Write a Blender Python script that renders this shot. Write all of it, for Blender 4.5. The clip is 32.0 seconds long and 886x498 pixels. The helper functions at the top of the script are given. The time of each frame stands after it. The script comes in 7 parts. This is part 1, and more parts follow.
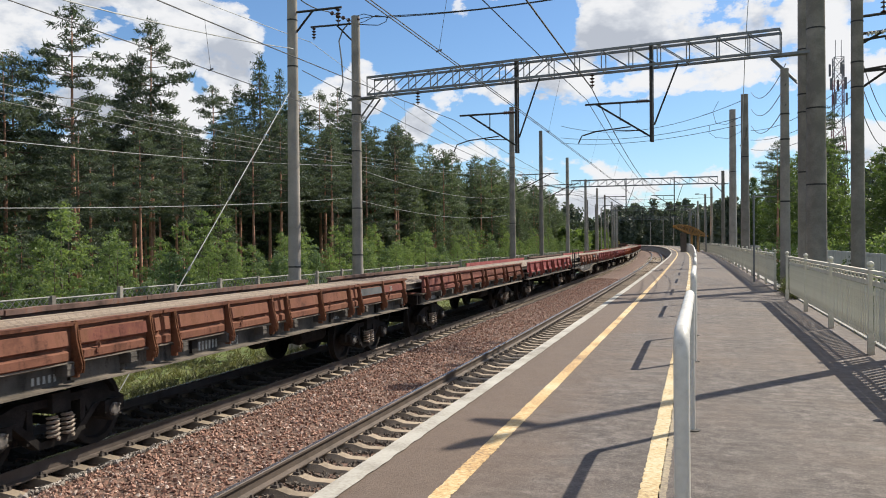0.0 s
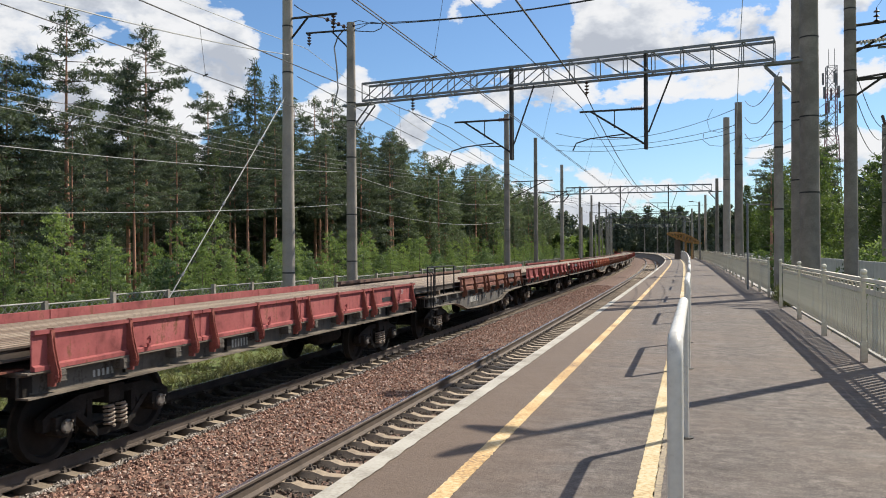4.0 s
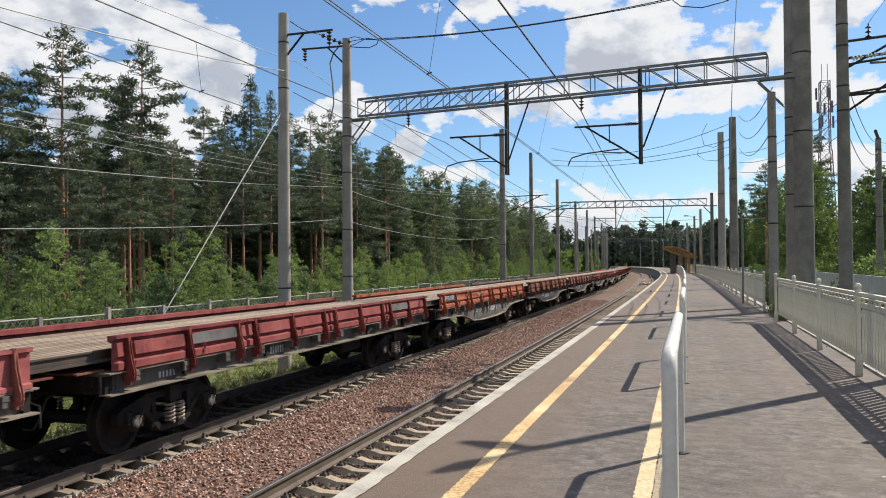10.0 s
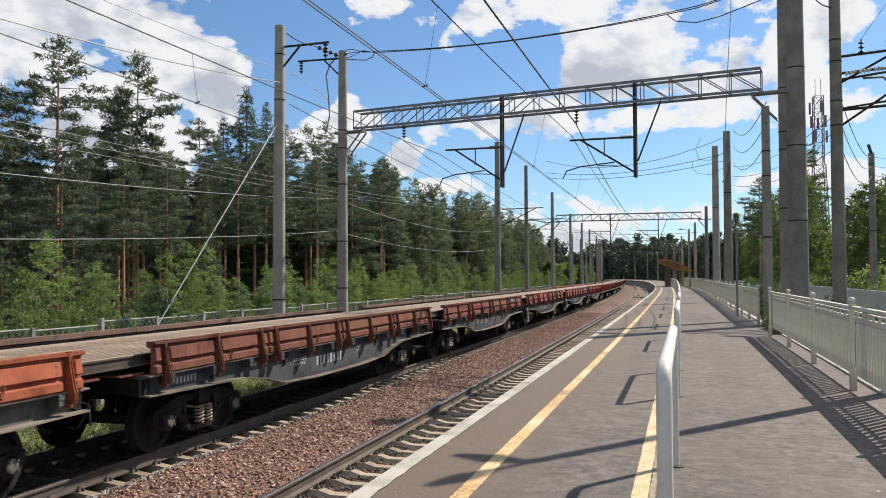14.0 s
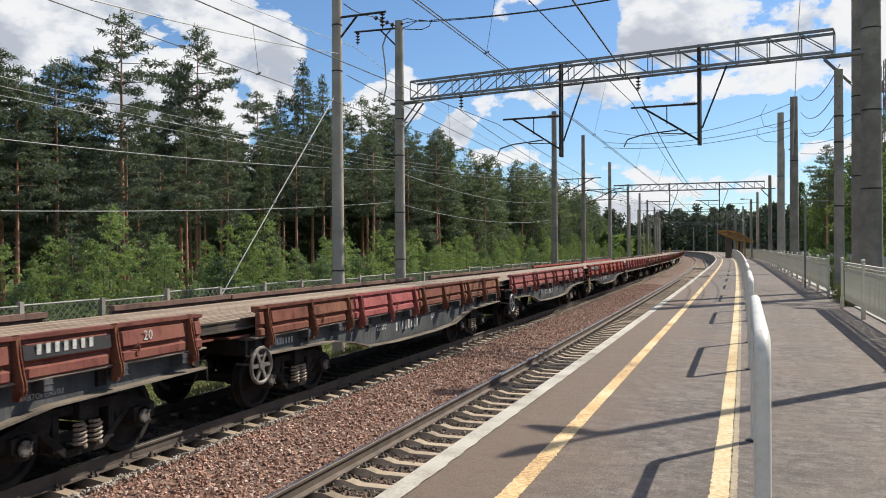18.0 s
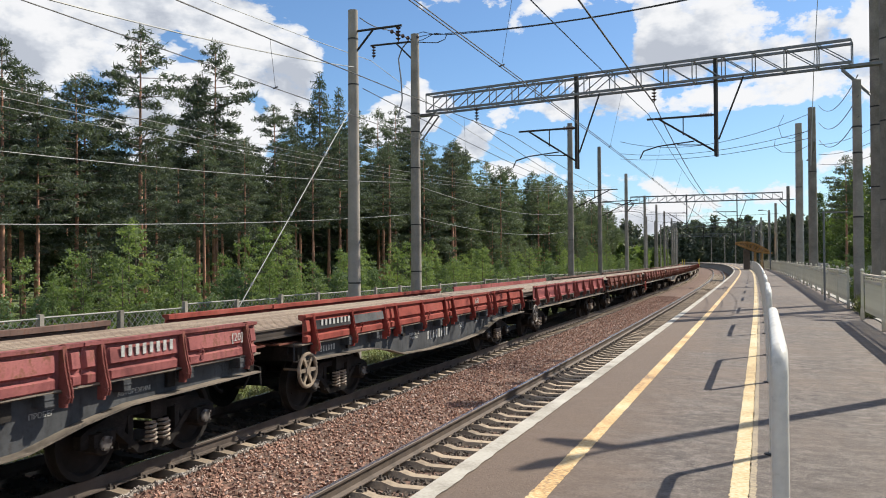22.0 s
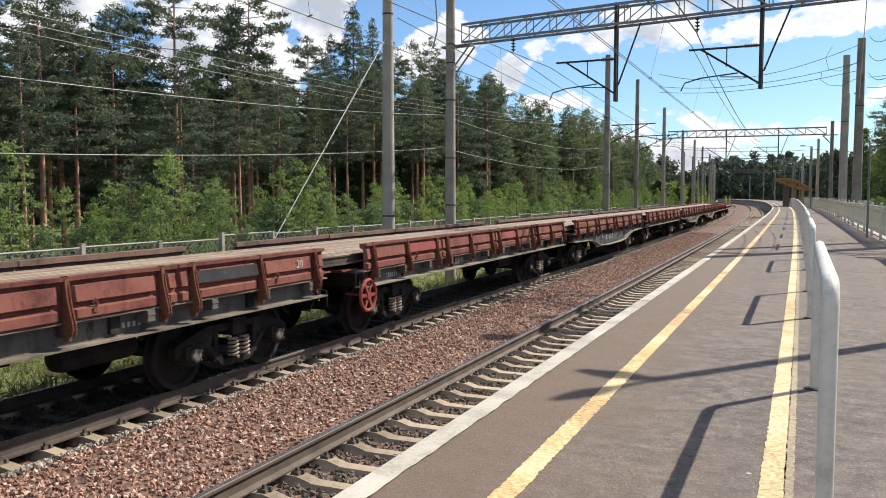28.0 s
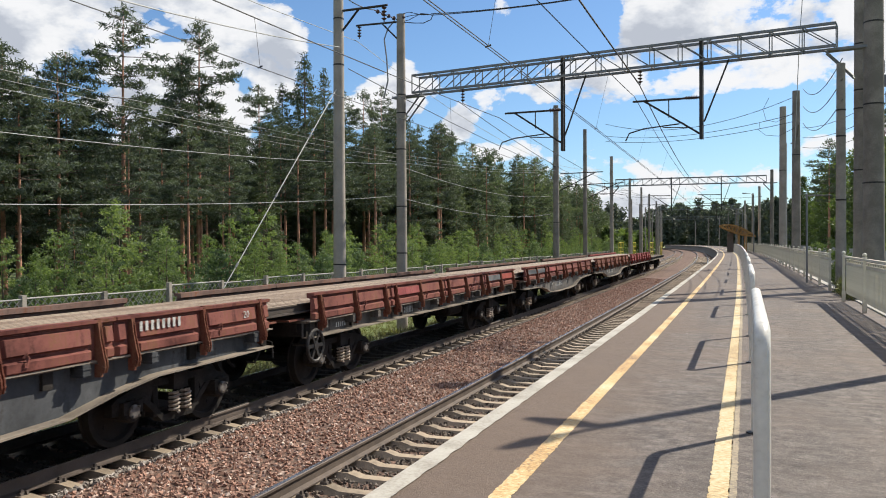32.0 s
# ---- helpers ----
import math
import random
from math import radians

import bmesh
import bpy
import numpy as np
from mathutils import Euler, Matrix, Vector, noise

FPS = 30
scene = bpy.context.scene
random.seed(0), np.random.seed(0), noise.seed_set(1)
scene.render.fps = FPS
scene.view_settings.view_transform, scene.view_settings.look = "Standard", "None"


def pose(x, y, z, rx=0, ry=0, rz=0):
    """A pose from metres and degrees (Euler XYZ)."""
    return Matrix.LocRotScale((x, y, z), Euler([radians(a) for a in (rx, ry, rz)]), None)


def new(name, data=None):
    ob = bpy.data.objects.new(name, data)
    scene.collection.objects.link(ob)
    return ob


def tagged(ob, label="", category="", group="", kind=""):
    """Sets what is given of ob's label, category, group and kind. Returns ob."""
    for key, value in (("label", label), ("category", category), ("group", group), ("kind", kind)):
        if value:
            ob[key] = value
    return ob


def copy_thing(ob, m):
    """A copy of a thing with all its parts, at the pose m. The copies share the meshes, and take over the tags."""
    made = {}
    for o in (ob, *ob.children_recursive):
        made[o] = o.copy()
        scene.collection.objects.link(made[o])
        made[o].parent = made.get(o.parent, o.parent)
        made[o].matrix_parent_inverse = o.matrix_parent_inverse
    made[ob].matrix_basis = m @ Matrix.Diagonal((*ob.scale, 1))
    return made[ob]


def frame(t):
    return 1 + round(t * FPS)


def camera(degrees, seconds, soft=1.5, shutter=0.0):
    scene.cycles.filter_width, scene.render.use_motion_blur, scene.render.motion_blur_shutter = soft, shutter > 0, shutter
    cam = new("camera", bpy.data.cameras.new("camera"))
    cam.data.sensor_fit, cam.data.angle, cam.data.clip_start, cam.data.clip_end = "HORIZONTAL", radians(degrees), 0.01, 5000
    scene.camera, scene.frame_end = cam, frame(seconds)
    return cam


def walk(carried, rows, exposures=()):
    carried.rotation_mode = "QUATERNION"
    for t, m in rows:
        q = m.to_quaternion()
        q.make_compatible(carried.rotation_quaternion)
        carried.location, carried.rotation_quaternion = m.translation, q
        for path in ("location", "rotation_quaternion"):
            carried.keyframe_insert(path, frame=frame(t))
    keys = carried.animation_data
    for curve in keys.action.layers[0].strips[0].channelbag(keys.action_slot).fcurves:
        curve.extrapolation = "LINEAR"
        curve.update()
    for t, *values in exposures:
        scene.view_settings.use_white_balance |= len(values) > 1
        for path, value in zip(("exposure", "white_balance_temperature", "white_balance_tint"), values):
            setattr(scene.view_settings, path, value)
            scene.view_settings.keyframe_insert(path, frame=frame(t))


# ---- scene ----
cam = camera(57.26, 32.0, soft=1.0, shutter=0.08)

# hand-held stand on the platform: seconds, x, y, z, pitch, roll, yaw
STAND = (
    (0, 0, 0, 2.643, -0.448, 0.4912, 17.765),
    (0.5, -0.0011, 0.0067, 2.6382, -0.3964, 0.4222, 17.7555),
    (1, -0.0009, 0.0029, 2.6378, -0.336, 0.3518, 17.7219),
    (1.5, 0.0017, 0.003, 2.6403, -0.2996, 0.2716, 17.6466),
    (2, 0.0017, -0.0007, 2.6401, -0.2385, 0.2946, 17.5387),
    (2.5, 0.0032, -0.0001, 2.6409, -0.1696, 0.3458, 17.4832),
    (3, 0.0045, -0.0066, 2.6408, -0.1101, 0.3476, 17.4485),
    (3.5, 0.001, 0.005, 2.6405, -0.0648, 0.2899, 17.3966),
    (5.5, 0.0049, 0.0126, 2.6385, 0.2443, 0.4716, 17.2508),
    (6, 0.0052, 0.0046, 2.6392, 0.2636, 0.5549, 17.2112),
    (6.5, 0.0047, -0.0052, 2.6432, 0.3626, 0.5939, 17.1803),
    (7, 0.0021, 0.0127, 2.6403, 0.4486, 0.5867, 17.1246),
    (7.5, 0.0037, 0.0083, 2.6412, 0.556, 0.6001, 17.1281),
    (8, 0.0035, -0.0011, 2.6441, 0.6096, 0.5482, 17.058),
    (8.5, 0.0084, 0.0028, 2.6416, 0.6462, 0.587, 17.1052),
    (9, 0.0064, 0.0062, 2.6434, 0.7339, 0.449, 17.0915),
    (9.5, 0.0083, 0.0028, 2.6449, 0.876, 0.4566, 17.1028),
    (10, 0.011, -0.0016, 2.6456, 1.05, 0.4227, 17.0928),
    (10.5, 0.0096, -0.0015, 2.6433, 1.1779, 0.3048, 17.0745),
    (11, 0.0102, -0.0031, 2.6446, 1.3043, 0.292, 17.0471),
    (11.5, 0.0102, 0.0017, 2.6407, 1.4249, 0.3535, 17.0356),
    (12, 0.011, -0.0075, 2.646, 1.5161, 0.2463, 17.01),
    (12.5, 0.0106, -0.0036, 2.6447, 1.6025, 0.24, 16.9516),
    (13, 0.0139, -0.0175, 2.6472, 1.7191, 0.2032, 16.7505),
    (13.5, 0.013, -0.0021, 2.6455, 1.8281, 0.2317, 16.6897),
    (14, 0.0102, -0.0026, 2.646, 1.9087, 0.1777, 16.73),
    (14.5, 0.0007, 0.0175, 2.6534, 2.0718, 0.3479, 16.8781),
    (16.5, -0.1406, 0.0528, 2.6313, 1.6003, 0.0091, 17.8313),
    (17, -0.1603, 0.0595, 2.6247, 1.151, -0.8628, 18.1292),
    (17.5, -0.1545, 0.0446, 2.6235, 0.5316, -0.031, 18.6916),
    (18, -0.1486, 0.0781, 2.6211, -0.0733, 0.2772, 20.5641),
    (18.5, -0.1513, 0.0824, 2.6229, -0.3936, -0.6942, 20.417),
    (19, -0.1511, 0.0715, 2.6238, -0.3767, -0.052, 20.9067),
    (19.5, -0.1501, 0.0745, 2.6232, -0.223, 0.1987, 21.3411),
    (20, -0.15, 0.0789, 2.6208, -0.2816, 0.1523, 21.5463),
    (20.5, -0.1489, 0.075, 2.6311, 0.5035, 0.108, 21.3689),
    (21, -0.1457, 0.0572, 2.6358, 1.933, 0.2324, 21.2951),
    (21.5, -0.1467, 0.0581, 2.6286, 1.7735, 0.29, 21.3355),
    (22, -0.1399, 0.0687, 2.6253, 0.7835, 0.387, 21.6994),
    (22.5, -0.1326, 0.0627, 2.6317, 0.2503, 0.242, 21.9214),
    (23, -0.1233, 0.0892, 2.6306, -0.3507, 0.3377, 21.9912),
    (23.5, -0.1198, 0.0777, 2.6362, -0.7688, 0.415, 22.0584),
    (24, -0.1187, 0.087, 2.6395, -0.8407, 0.4638, 22.621),
    (24.5, -0.1255, 0.099, 2.6317, -0.8135, 0.4978, 23.2833),
    (25, -0.1237, 0.0899, 2.6327, -0.7663, 0.4463, 23.8591),
    (25.5, -0.1211, 0.1007, 2.6309, -0.7245, 0.4514, 24.07),
    (27.5, -0.1701, 0.09, 2.6067, -1.5623, 0.133, 25.3185),
    (28, -0.1956, 0.1055, 2.5878, -3.8152, -0.0502, 24.0389),
    (28.5, -0.1916, 0.0968, 2.5902, -4.4055, 0.0792, 22.082),
    (29, -0.1797, 0.0945, 2.5964, -3.5338, 0.075, 20.7124),
    (29.5, -0.1595, 0.0927, 2.6006, -2.1096, 0.0299, 19.4048),
    (30, -0.156, 0.0671, 2.6046, -0.7208, -0.0862, 18.837),
    (30.5, -0.1532, 0.0745, 2.6072, -0.7487, 0.0559, 19.332),
    (31, -0.1493, 0.0795, 2.6086, -0.7601, 0.4366, 20.5524),
    (31.5, -0.1442, 0.0981, 2.6071, -0.3749, 0.3791, 21.0619),
    (32, -0.1426, 0.0665, 2.6102, -0.4824, 0.2429, 20.6767),
)
walk(cam, [(t, pose(x, y, z, 90 + pitch, roll, yaw)) for t, x, y, z, pitch, roll, yaw in STAND],
     exposures=((0, 0.5), (16.5, 0.5), (20, 0.53), (22, 0.56), (25.5, 0.62), (27.5, 0.7), (28.5, 0.67), (29.5, 0.58), (30.5, 0.56), (32, 0.55)))

# ---- light ----
SUN_EL, SUN_AZ = 44.4, 36.6          # degrees up; degrees from +y towards +x
sun_dir = Vector((math.sin(radians(SUN_AZ)) * math.cos(radians(SUN_EL)),
                  math.cos(radians(SUN_AZ)) * math.cos(radians(SUN_EL)), math.sin(radians(SUN_EL))))
sun = new("sun", bpy.data.lights.new("sun", "SUN"))
sun.data.energy, sun.data.angle, sun.data.color = 5.0, radians(0.55), (1.0, 0.925, 0.79)
sun.rotation_mode = "QUATERNION"
sun.rotation_quaternion = (-sun_dir).to_track_quat("-Z", "Y")
scene.view_settings.exposure = 0.5


def node(nt, kind, x=0, **kw):
    n = nt.nodes.new(kind)
    n.location.x = x
    for k, v in kw.items():
        if k in n.inputs:
            n.inputs[k].default_value = v
    return n


def mathn(nt, op, a, b=None, clamp=False):
    n = nt.nodes.new("ShaderNodeMath")
    n.operation, n.use_clamp = op, clamp
    for i, v in enumerate((a, b)):
        if v is None:
            continue
        if isinstance(v, (int, float)):
            n.inputs[i].default_value = v
        else:
            nt.links.new(v, n.inputs[i])
    return n.outputs[0]


def ramp(nt, fac, stops):
    n = nt.nodes.new("ShaderNodeValToRGB")
    el = n.color_ramp.elements
    while len(el) < len(stops):
        el.new(0.5)
    for e, (p, c) in zip(el, stops):
        e.position = p
        e.color = (*c, 1) if len(c) == 3 else c
    nt.links.new(fac, n.inputs[0])
    return n.outputs[0]


def mixc(nt, fac, a, b, mode="MIX"):
    n = nt.nodes.new("ShaderNodeMix")
    n.data_type, n.blend_type = "RGBA", mode
    for sock, v in ((n.inputs[0], fac), (n.inputs[6], a), (n.inputs[7], b)):
        if isinstance(v, (int, float)):
            sock.default_value = v
        elif isinstance(v, tuple):
            sock.default_value = (*v, 1) if len(v) == 3 else v
        else:
            nt.links.new(v, sock)
    return n.outputs[2]


def make_sky():
    w = bpy.data.worlds.new("summer_sky")
    scene.world = w
    w.use_nodes = True
    nt = w.node_tree
    nt.nodes.clear()
    out = nt.nodes.new("ShaderNodeOutputWorld")
    bg = nt.nodes.new("ShaderNodeBackground")
    bg.inputs[1].default_value = 0.088
    nt.links.new(bg.outputs[0], out.inputs[0])
    sky = nt.nodes.new("ShaderNodeTexSky")
    sky.sky_type, sky.sun_disc = "NISHITA", False
    sky.sun_elevation, sky.sun_rotation = radians(SUN_EL), radians(SUN_AZ)
    sky.air_density, sky.dust_density, sky.ozone_density = 1.0, 0.4, 2.2
    co = nt.nodes.new("ShaderNodeTexCoord")
    sep = nt.nodes.new("ShaderNodeSeparateXYZ")
    nt.links.new(co.outputs["Generated"], sep.inputs[0])
    mp = nt.nodes.new("ShaderNodeMapping")
    mp.inputs["Location"].default_value = CLOUD_SHIFT
    mp.inputs["Scale"].default_value = (1.0, 1.0, 1.7)
    nt.links.new(co.outputs["Generated"], mp.inputs[0])
    big = node(nt, "ShaderNodeTexNoise", Scale=CLOUD_SCALE, Detail=10.0, Roughness=0.57, Distortion=0.1)
    nt.links.new(mp.outputs[0], big.inputs["Vector"])
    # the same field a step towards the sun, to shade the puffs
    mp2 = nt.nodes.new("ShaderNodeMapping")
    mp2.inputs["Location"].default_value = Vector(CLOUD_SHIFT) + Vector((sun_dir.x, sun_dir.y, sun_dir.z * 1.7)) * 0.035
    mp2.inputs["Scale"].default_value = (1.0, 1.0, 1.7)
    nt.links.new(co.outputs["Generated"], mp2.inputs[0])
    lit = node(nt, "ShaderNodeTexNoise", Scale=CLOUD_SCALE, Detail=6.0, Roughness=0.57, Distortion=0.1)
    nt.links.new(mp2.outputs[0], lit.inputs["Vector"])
    cover = mathn(nt, "ADD", mathn(nt, "MULTIPLY", mathn(nt, "SUBTRACT", big.outputs[0], 0.5), 1.9), 0.505)
    # clumps of cloud where the day has them: directions (azimuth from +y to the left, height) and spread in degrees
    for az, el, sa, se, gain in CLOUD_BANKS:
        d = Vector((-math.sin(radians(az)) * math.cos(radians(el)), math.cos(radians(az)) * math.cos(radians(el)), math.sin(radians(el))))
        e1 = Vector((0, 0, 1)).cross(d).normalized()
        e2 = d.cross(e1)
        terms = []
        for e, sp in ((e1, sa), (e2, se)):
            dot = nt.nodes.new("ShaderNodeVectorMath")
            dot.operation = "DOT_PRODUCT"
            nt.links.new(co.outputs["Generated"], dot.inputs[0])
            dot.inputs[1].default_value = e
            q = mathn(nt, "DIVIDE", dot.outputs["Value"], math.sin(radians(sp)))
            terms.append(mathn(nt, "MULTIPLY", q, q))
        front = nt.nodes.new("ShaderNodeVectorMath")
        front.operation = "DOT_PRODUCT"
        nt.links.new(co.outputs["Generated"], front.inputs[0])
        front.inputs[1].default_value = d
        fall = mathn(nt, "SUBTRACT", 1.0, mathn(nt, "ADD", terms[0], terms[1]), clamp=True)
        fall = mathn(nt, "MULTIPLY", fall, mathn(nt, "GREATER_THAN", front.outputs["Value"], 0.0))
        cover = mathn(nt, "ADD", cover, mathn(nt, "MULTIPLY", fall, gain))
    mask = ramp(nt, cover, ((0.585, (0, 0, 0)), (0.635, (0.8, 0.8, 0.8)), (0.71, (1, 1, 1))))
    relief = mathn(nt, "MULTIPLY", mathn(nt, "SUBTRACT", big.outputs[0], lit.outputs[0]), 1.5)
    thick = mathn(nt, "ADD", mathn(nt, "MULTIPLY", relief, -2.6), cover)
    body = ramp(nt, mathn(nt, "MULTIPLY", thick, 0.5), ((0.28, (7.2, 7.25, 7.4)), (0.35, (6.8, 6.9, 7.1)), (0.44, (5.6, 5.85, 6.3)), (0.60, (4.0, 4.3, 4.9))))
    deep = mixc(nt, 1.0, sky.outputs[0], (0.715, 0.885, 1.05), "MULTIPLY")
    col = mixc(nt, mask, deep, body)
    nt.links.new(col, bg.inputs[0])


CLOUD_SCALE, CLOUD_SHIFT = 8.5, (3.1, 7.4, 0.6)
CLOUD_BANKS = (
    (41.6, 15.3, 10.3, 5.2, 0.30), (50, 13, 6, 5, 0.25), (34.3, 14.9, 5.2, 4.0, 0.24), (31.9, 12.3, 2.2, 2.4, 0.20), (28.7, 13.8, 2.8, 6.0, -0.20), (24.0, 10.3, 2.2, 3.4, 0.28), (19.5, 8.4, 1.6, 1.7, 0.28),
    (19.4, 17.8, 4.4, 1.8, 0.13), (14.2, 18.0, 2.4, 1.8, 0.22), (10.4, 15.3, 3.6, 1.8, -0.22), (1.8, 16.1, 7.9, 4.4, 0.26), (5.7, 13.8, 3.6, 2.6, 0.28), (8.8, 10.6, 6.8, 2.6, 0.24), (1.2, 12.3, 5.0, 2.4, 0.24),
    (-3.6, 12.4, 4.2, 3.2, 0.26), (-0.7, 8.0, 7.1, 2.0, -0.25), (-9.1, 14.7, 2.8, 3.8, 0.28), (-6.7, 8.6, 7.9, 2.4, -0.20), (25.6, 16.5, 2.4, 4.4, -0.20), (38, 10, 9, 3, 0.3), (7.6, 2.4, 4, 1.4, 0.2),
    (75, 25, 25, 12, 0.25), (-50, 30, 25, 14, 0.25), (150, 30, 40, 15, 0.25), (-120, 25, 40, 12, 0.25), (170, 55, 45, 25, 0.3), (70, 60, 25, 20, 0.28), (-80, 58, 25, 20, 0.28),
)
make_sky()

# ---- materials ----
def material(name, stops, scale=4.0, rough=0.8, metal=0.0, bump=0.2, fine=60.0, coarse=None, spread=0.0, coords="Object", detail=6.0, spec=0.4, grain=0.3):
    """Two noises, coarse for stains and fine for grain, drive colour and bump; spread varies from piece to piece."""
    m = bpy.data.materials.new(name)
    m.use_nodes = True
    nt = m.node_tree
    b = nt.nodes["Principled BSDF"]
    co = nt.nodes.new("ShaderNodeTexCoord")
    if coords == "World":
        g = nt.nodes.new("ShaderNodeNewGeometry")
        vec = g.outputs["Position"]
    else:
        vec = co.outputs["Object"]
    n1 = node(nt, "ShaderNodeTexNoise", Scale=scale, Detail=detail, Roughness=0.6)
    n2 = node(nt, "ShaderNodeTexNoise", Scale=fine, Detail=3.0, Roughness=0.6)
    nt.links.new(vec, n1.inputs["Vector"])
    nt.links.new(vec, n2.inputs["Vector"])
    fac = mathn(nt, "ADD", mathn(nt, "MULTIPLY", n1.outputs[0], 1.0 - grain), mathn(nt, "MULTIPLY", n2.outputs[0], grain))
    if spread:
        oi = nt.nodes.new("ShaderNodeObjectInfo")
        fac = mathn(nt, "ADD", fac, mathn(nt, "MULTIPLY", mathn(nt, "SUBTRACT", oi.outputs["Random"], 0.5), spread))
    col = ramp(nt, fac, stops)
    nt.links.new(col, b.inputs["Base Color"])
    b.inputs["Roughness"].default_value = rough
    b.inputs["Metallic"].default_value = metal
    b.inputs["Specular IOR Level"].default_value = spec
    rr = mathn(nt, "ADD", mathn(nt, "MULTIPLY", mathn(nt, "SUBTRACT", n2.outputs[0], 0.5), 0.3), rough, clamp=True)
    nt.links.new(rr, b.inputs["Roughness"])
    if bump:
        bp = nt.nodes.new("ShaderNodeBump")
        bp.inputs["Strength"].default_value = bump
        bp.inputs["Distance"].default_value = 0.02
        nt.links.new(fac, bp.inputs["Height"])
        nt.links.new(bp.outputs[0], b.inputs["Normal"])
    return m


def shade(c, k):
    return tuple(min(1.0, v * k) for v in c)


def tones(c, lo=0.65, hi=1.3):
    return ((0.32, shade(c, lo)), (0.5, c), (0.68, shade(c, hi)))


def paint(name, base, rust=(0.15, 0.068, 0.042), amount=0.5, rough=0.6):
    """Weathered paint: base coat, faded patches, streaks of rust and dirt."""
    m = bpy.data.materials.new(name)
    m.use_nodes = True
    nt = m.node_tree
    b = nt.nodes["Principled BSDF"]
    co = nt.nodes.new("ShaderNodeTexCoord")
    oi = nt.nodes.new("ShaderNodeObjectInfo")
    add = nt.nodes.new("ShaderNodeVectorMath")
    add.operation = "ADD"
    sc = nt.nodes.new("ShaderNodeVectorMath")
    sc.operation = "SCALE"
    comb = nt.nodes.new("ShaderNodeCombineXYZ")
    for i in range(3):
        nt.links.new(oi.outputs["Random"], comb.inputs[i])
    nt.links.new(comb.outputs[0], sc.inputs[0])
    sc.inputs["Scale"].default_value = 37.0
    nt.links.new(co.outputs["Object"], add.inputs[0])
    nt.links.new(sc.outputs[0], add.inputs[1])
    vec = add.outputs[0]
    patch = node(nt, "ShaderNodeTexNoise", Scale=1.6, Detail=7.0, Roughness=0.65)
    grain = node(nt, "ShaderNodeTexNoise", Scale=28.0, Detail=4.0, Roughness=0.6)
    mp = nt.nodes.new("ShaderNodeMapping")
    mp.inputs["Scale"].default_value = (9.0, 9.0, 1.3)
    nt.links.new(vec, mp.inputs[0])
    streak = node(nt, "ShaderNodeTexNoise", Scale=1.0, Detail=5.0, Roughness=0.6)
    nt.links.new(mp.outputs[0], streak.inputs["Vector"])
    for n in (patch, grain):
        nt.links.new(vec, n.inputs["Vector"])
    faded = ramp(nt, patch.outputs[0], ((0.3, shade(base, 0.42)), (0.44, shade(base, 0.85)), (0.52, base), (0.72, tuple(min(1, v * 1.2 + 0.02) for v in base))))
    f = mathn(nt, "ADD", mathn(nt, "MULTIPLY", streak.outputs[0], 0.6), mathn(nt, "MULTIPLY", grain.outputs[0], 0.4))
    f = mathn(nt, "ADD", f, mathn(nt, "MULTIPLY", mathn(nt, "SUBTRACT", patch.outputs[0], 0.5), 0.5))
    mask = ramp(nt, f, ((0.62 - 0.24 * amount, (0, 0, 0)), (0.74 - 0.24 * amount, (1, 1, 1))))
    rusty = mixc(nt, grain.outputs[0], shade(rust, 0.55), shade(rust, 1.5))
    col = mixc(nt, mask, faded, rusty)
    # soot and dirt run down in streaks
    dirt = ramp(nt, mathn(nt, "ADD", mathn(nt, "MULTIPLY", streak.outputs[0], 0.7), mathn(nt, "MULTIPLY", grain.outputs[0], 0.3)), ((0.34, (0.35, 0.33, 0.32)), (0.47, (1, 1, 1))))
    col = mixc(nt, min(1.0, 0.25 + amount), col, mixc(nt, 1.0, col, dirt, "MULTIPLY"))
    nt.links.new(col, b.inputs["Base Color"])
    nt.links.new(mathn(nt, "ADD", mathn(nt, "MULTIPLY", f, 0.5), rough, clamp=True), b.inputs["Roughness"])
    b.inputs["Specular IOR Level"].default_value = 0.15
    bp = nt.nodes.new("ShaderNodeBump")
    bp.inputs["Strength"].default_value = 0.25
    bp.inputs["Distance"].default_value = 0.012
    nt.links.new(f, bp.inputs["Height"])
    nt.links.new(bp.outputs[0], b.inputs["Normal"])
    return m


def leaf_material(name, dark, light, back=0.25):
    m = bpy.data.materials.new(name)
    m.use_nodes = True
    nt = m.node_tree
    b = nt.nodes["Principled BSDF"]
    g = nt.nodes.new("ShaderNodeNewGeometry")
    oi = nt.nodes.new("ShaderNodeObjectInfo")
    f = mathn(nt, "ADD", mathn(nt, "MULTIPLY", g.outputs["Random Per Island"], 0.6), mathn(nt, "MULTIPLY", oi.outputs["Random"], 0.4))
    col = ramp(nt, f, ((0.15, dark), (0.85, light)))
    nt.links.new(col, b.inputs["Base Color"])
    b.inputs["Roughness"].default_value = 0.6
    b.inputs["Specular IOR Level"].default_value = 0.25
    tr = nt.nodes.new("ShaderNodeBsdfTranslucent")
    nt.links.new(mixc(nt, 1.0, col, (1.5, 1.6, 0.7), "MULTIPLY"), tr.inputs[0])
    mix = nt.nodes.new("ShaderNodeMixShader")
    mix.inputs[0].default_value = back
    nt.links.new(b.outputs[0], mix.inputs[1])
    nt.links.new(tr.outputs[0], mix.inputs[2])
    nt.links.new(mix.outputs[0], nt.nodes["Material Output"].inputs[0])
    return m




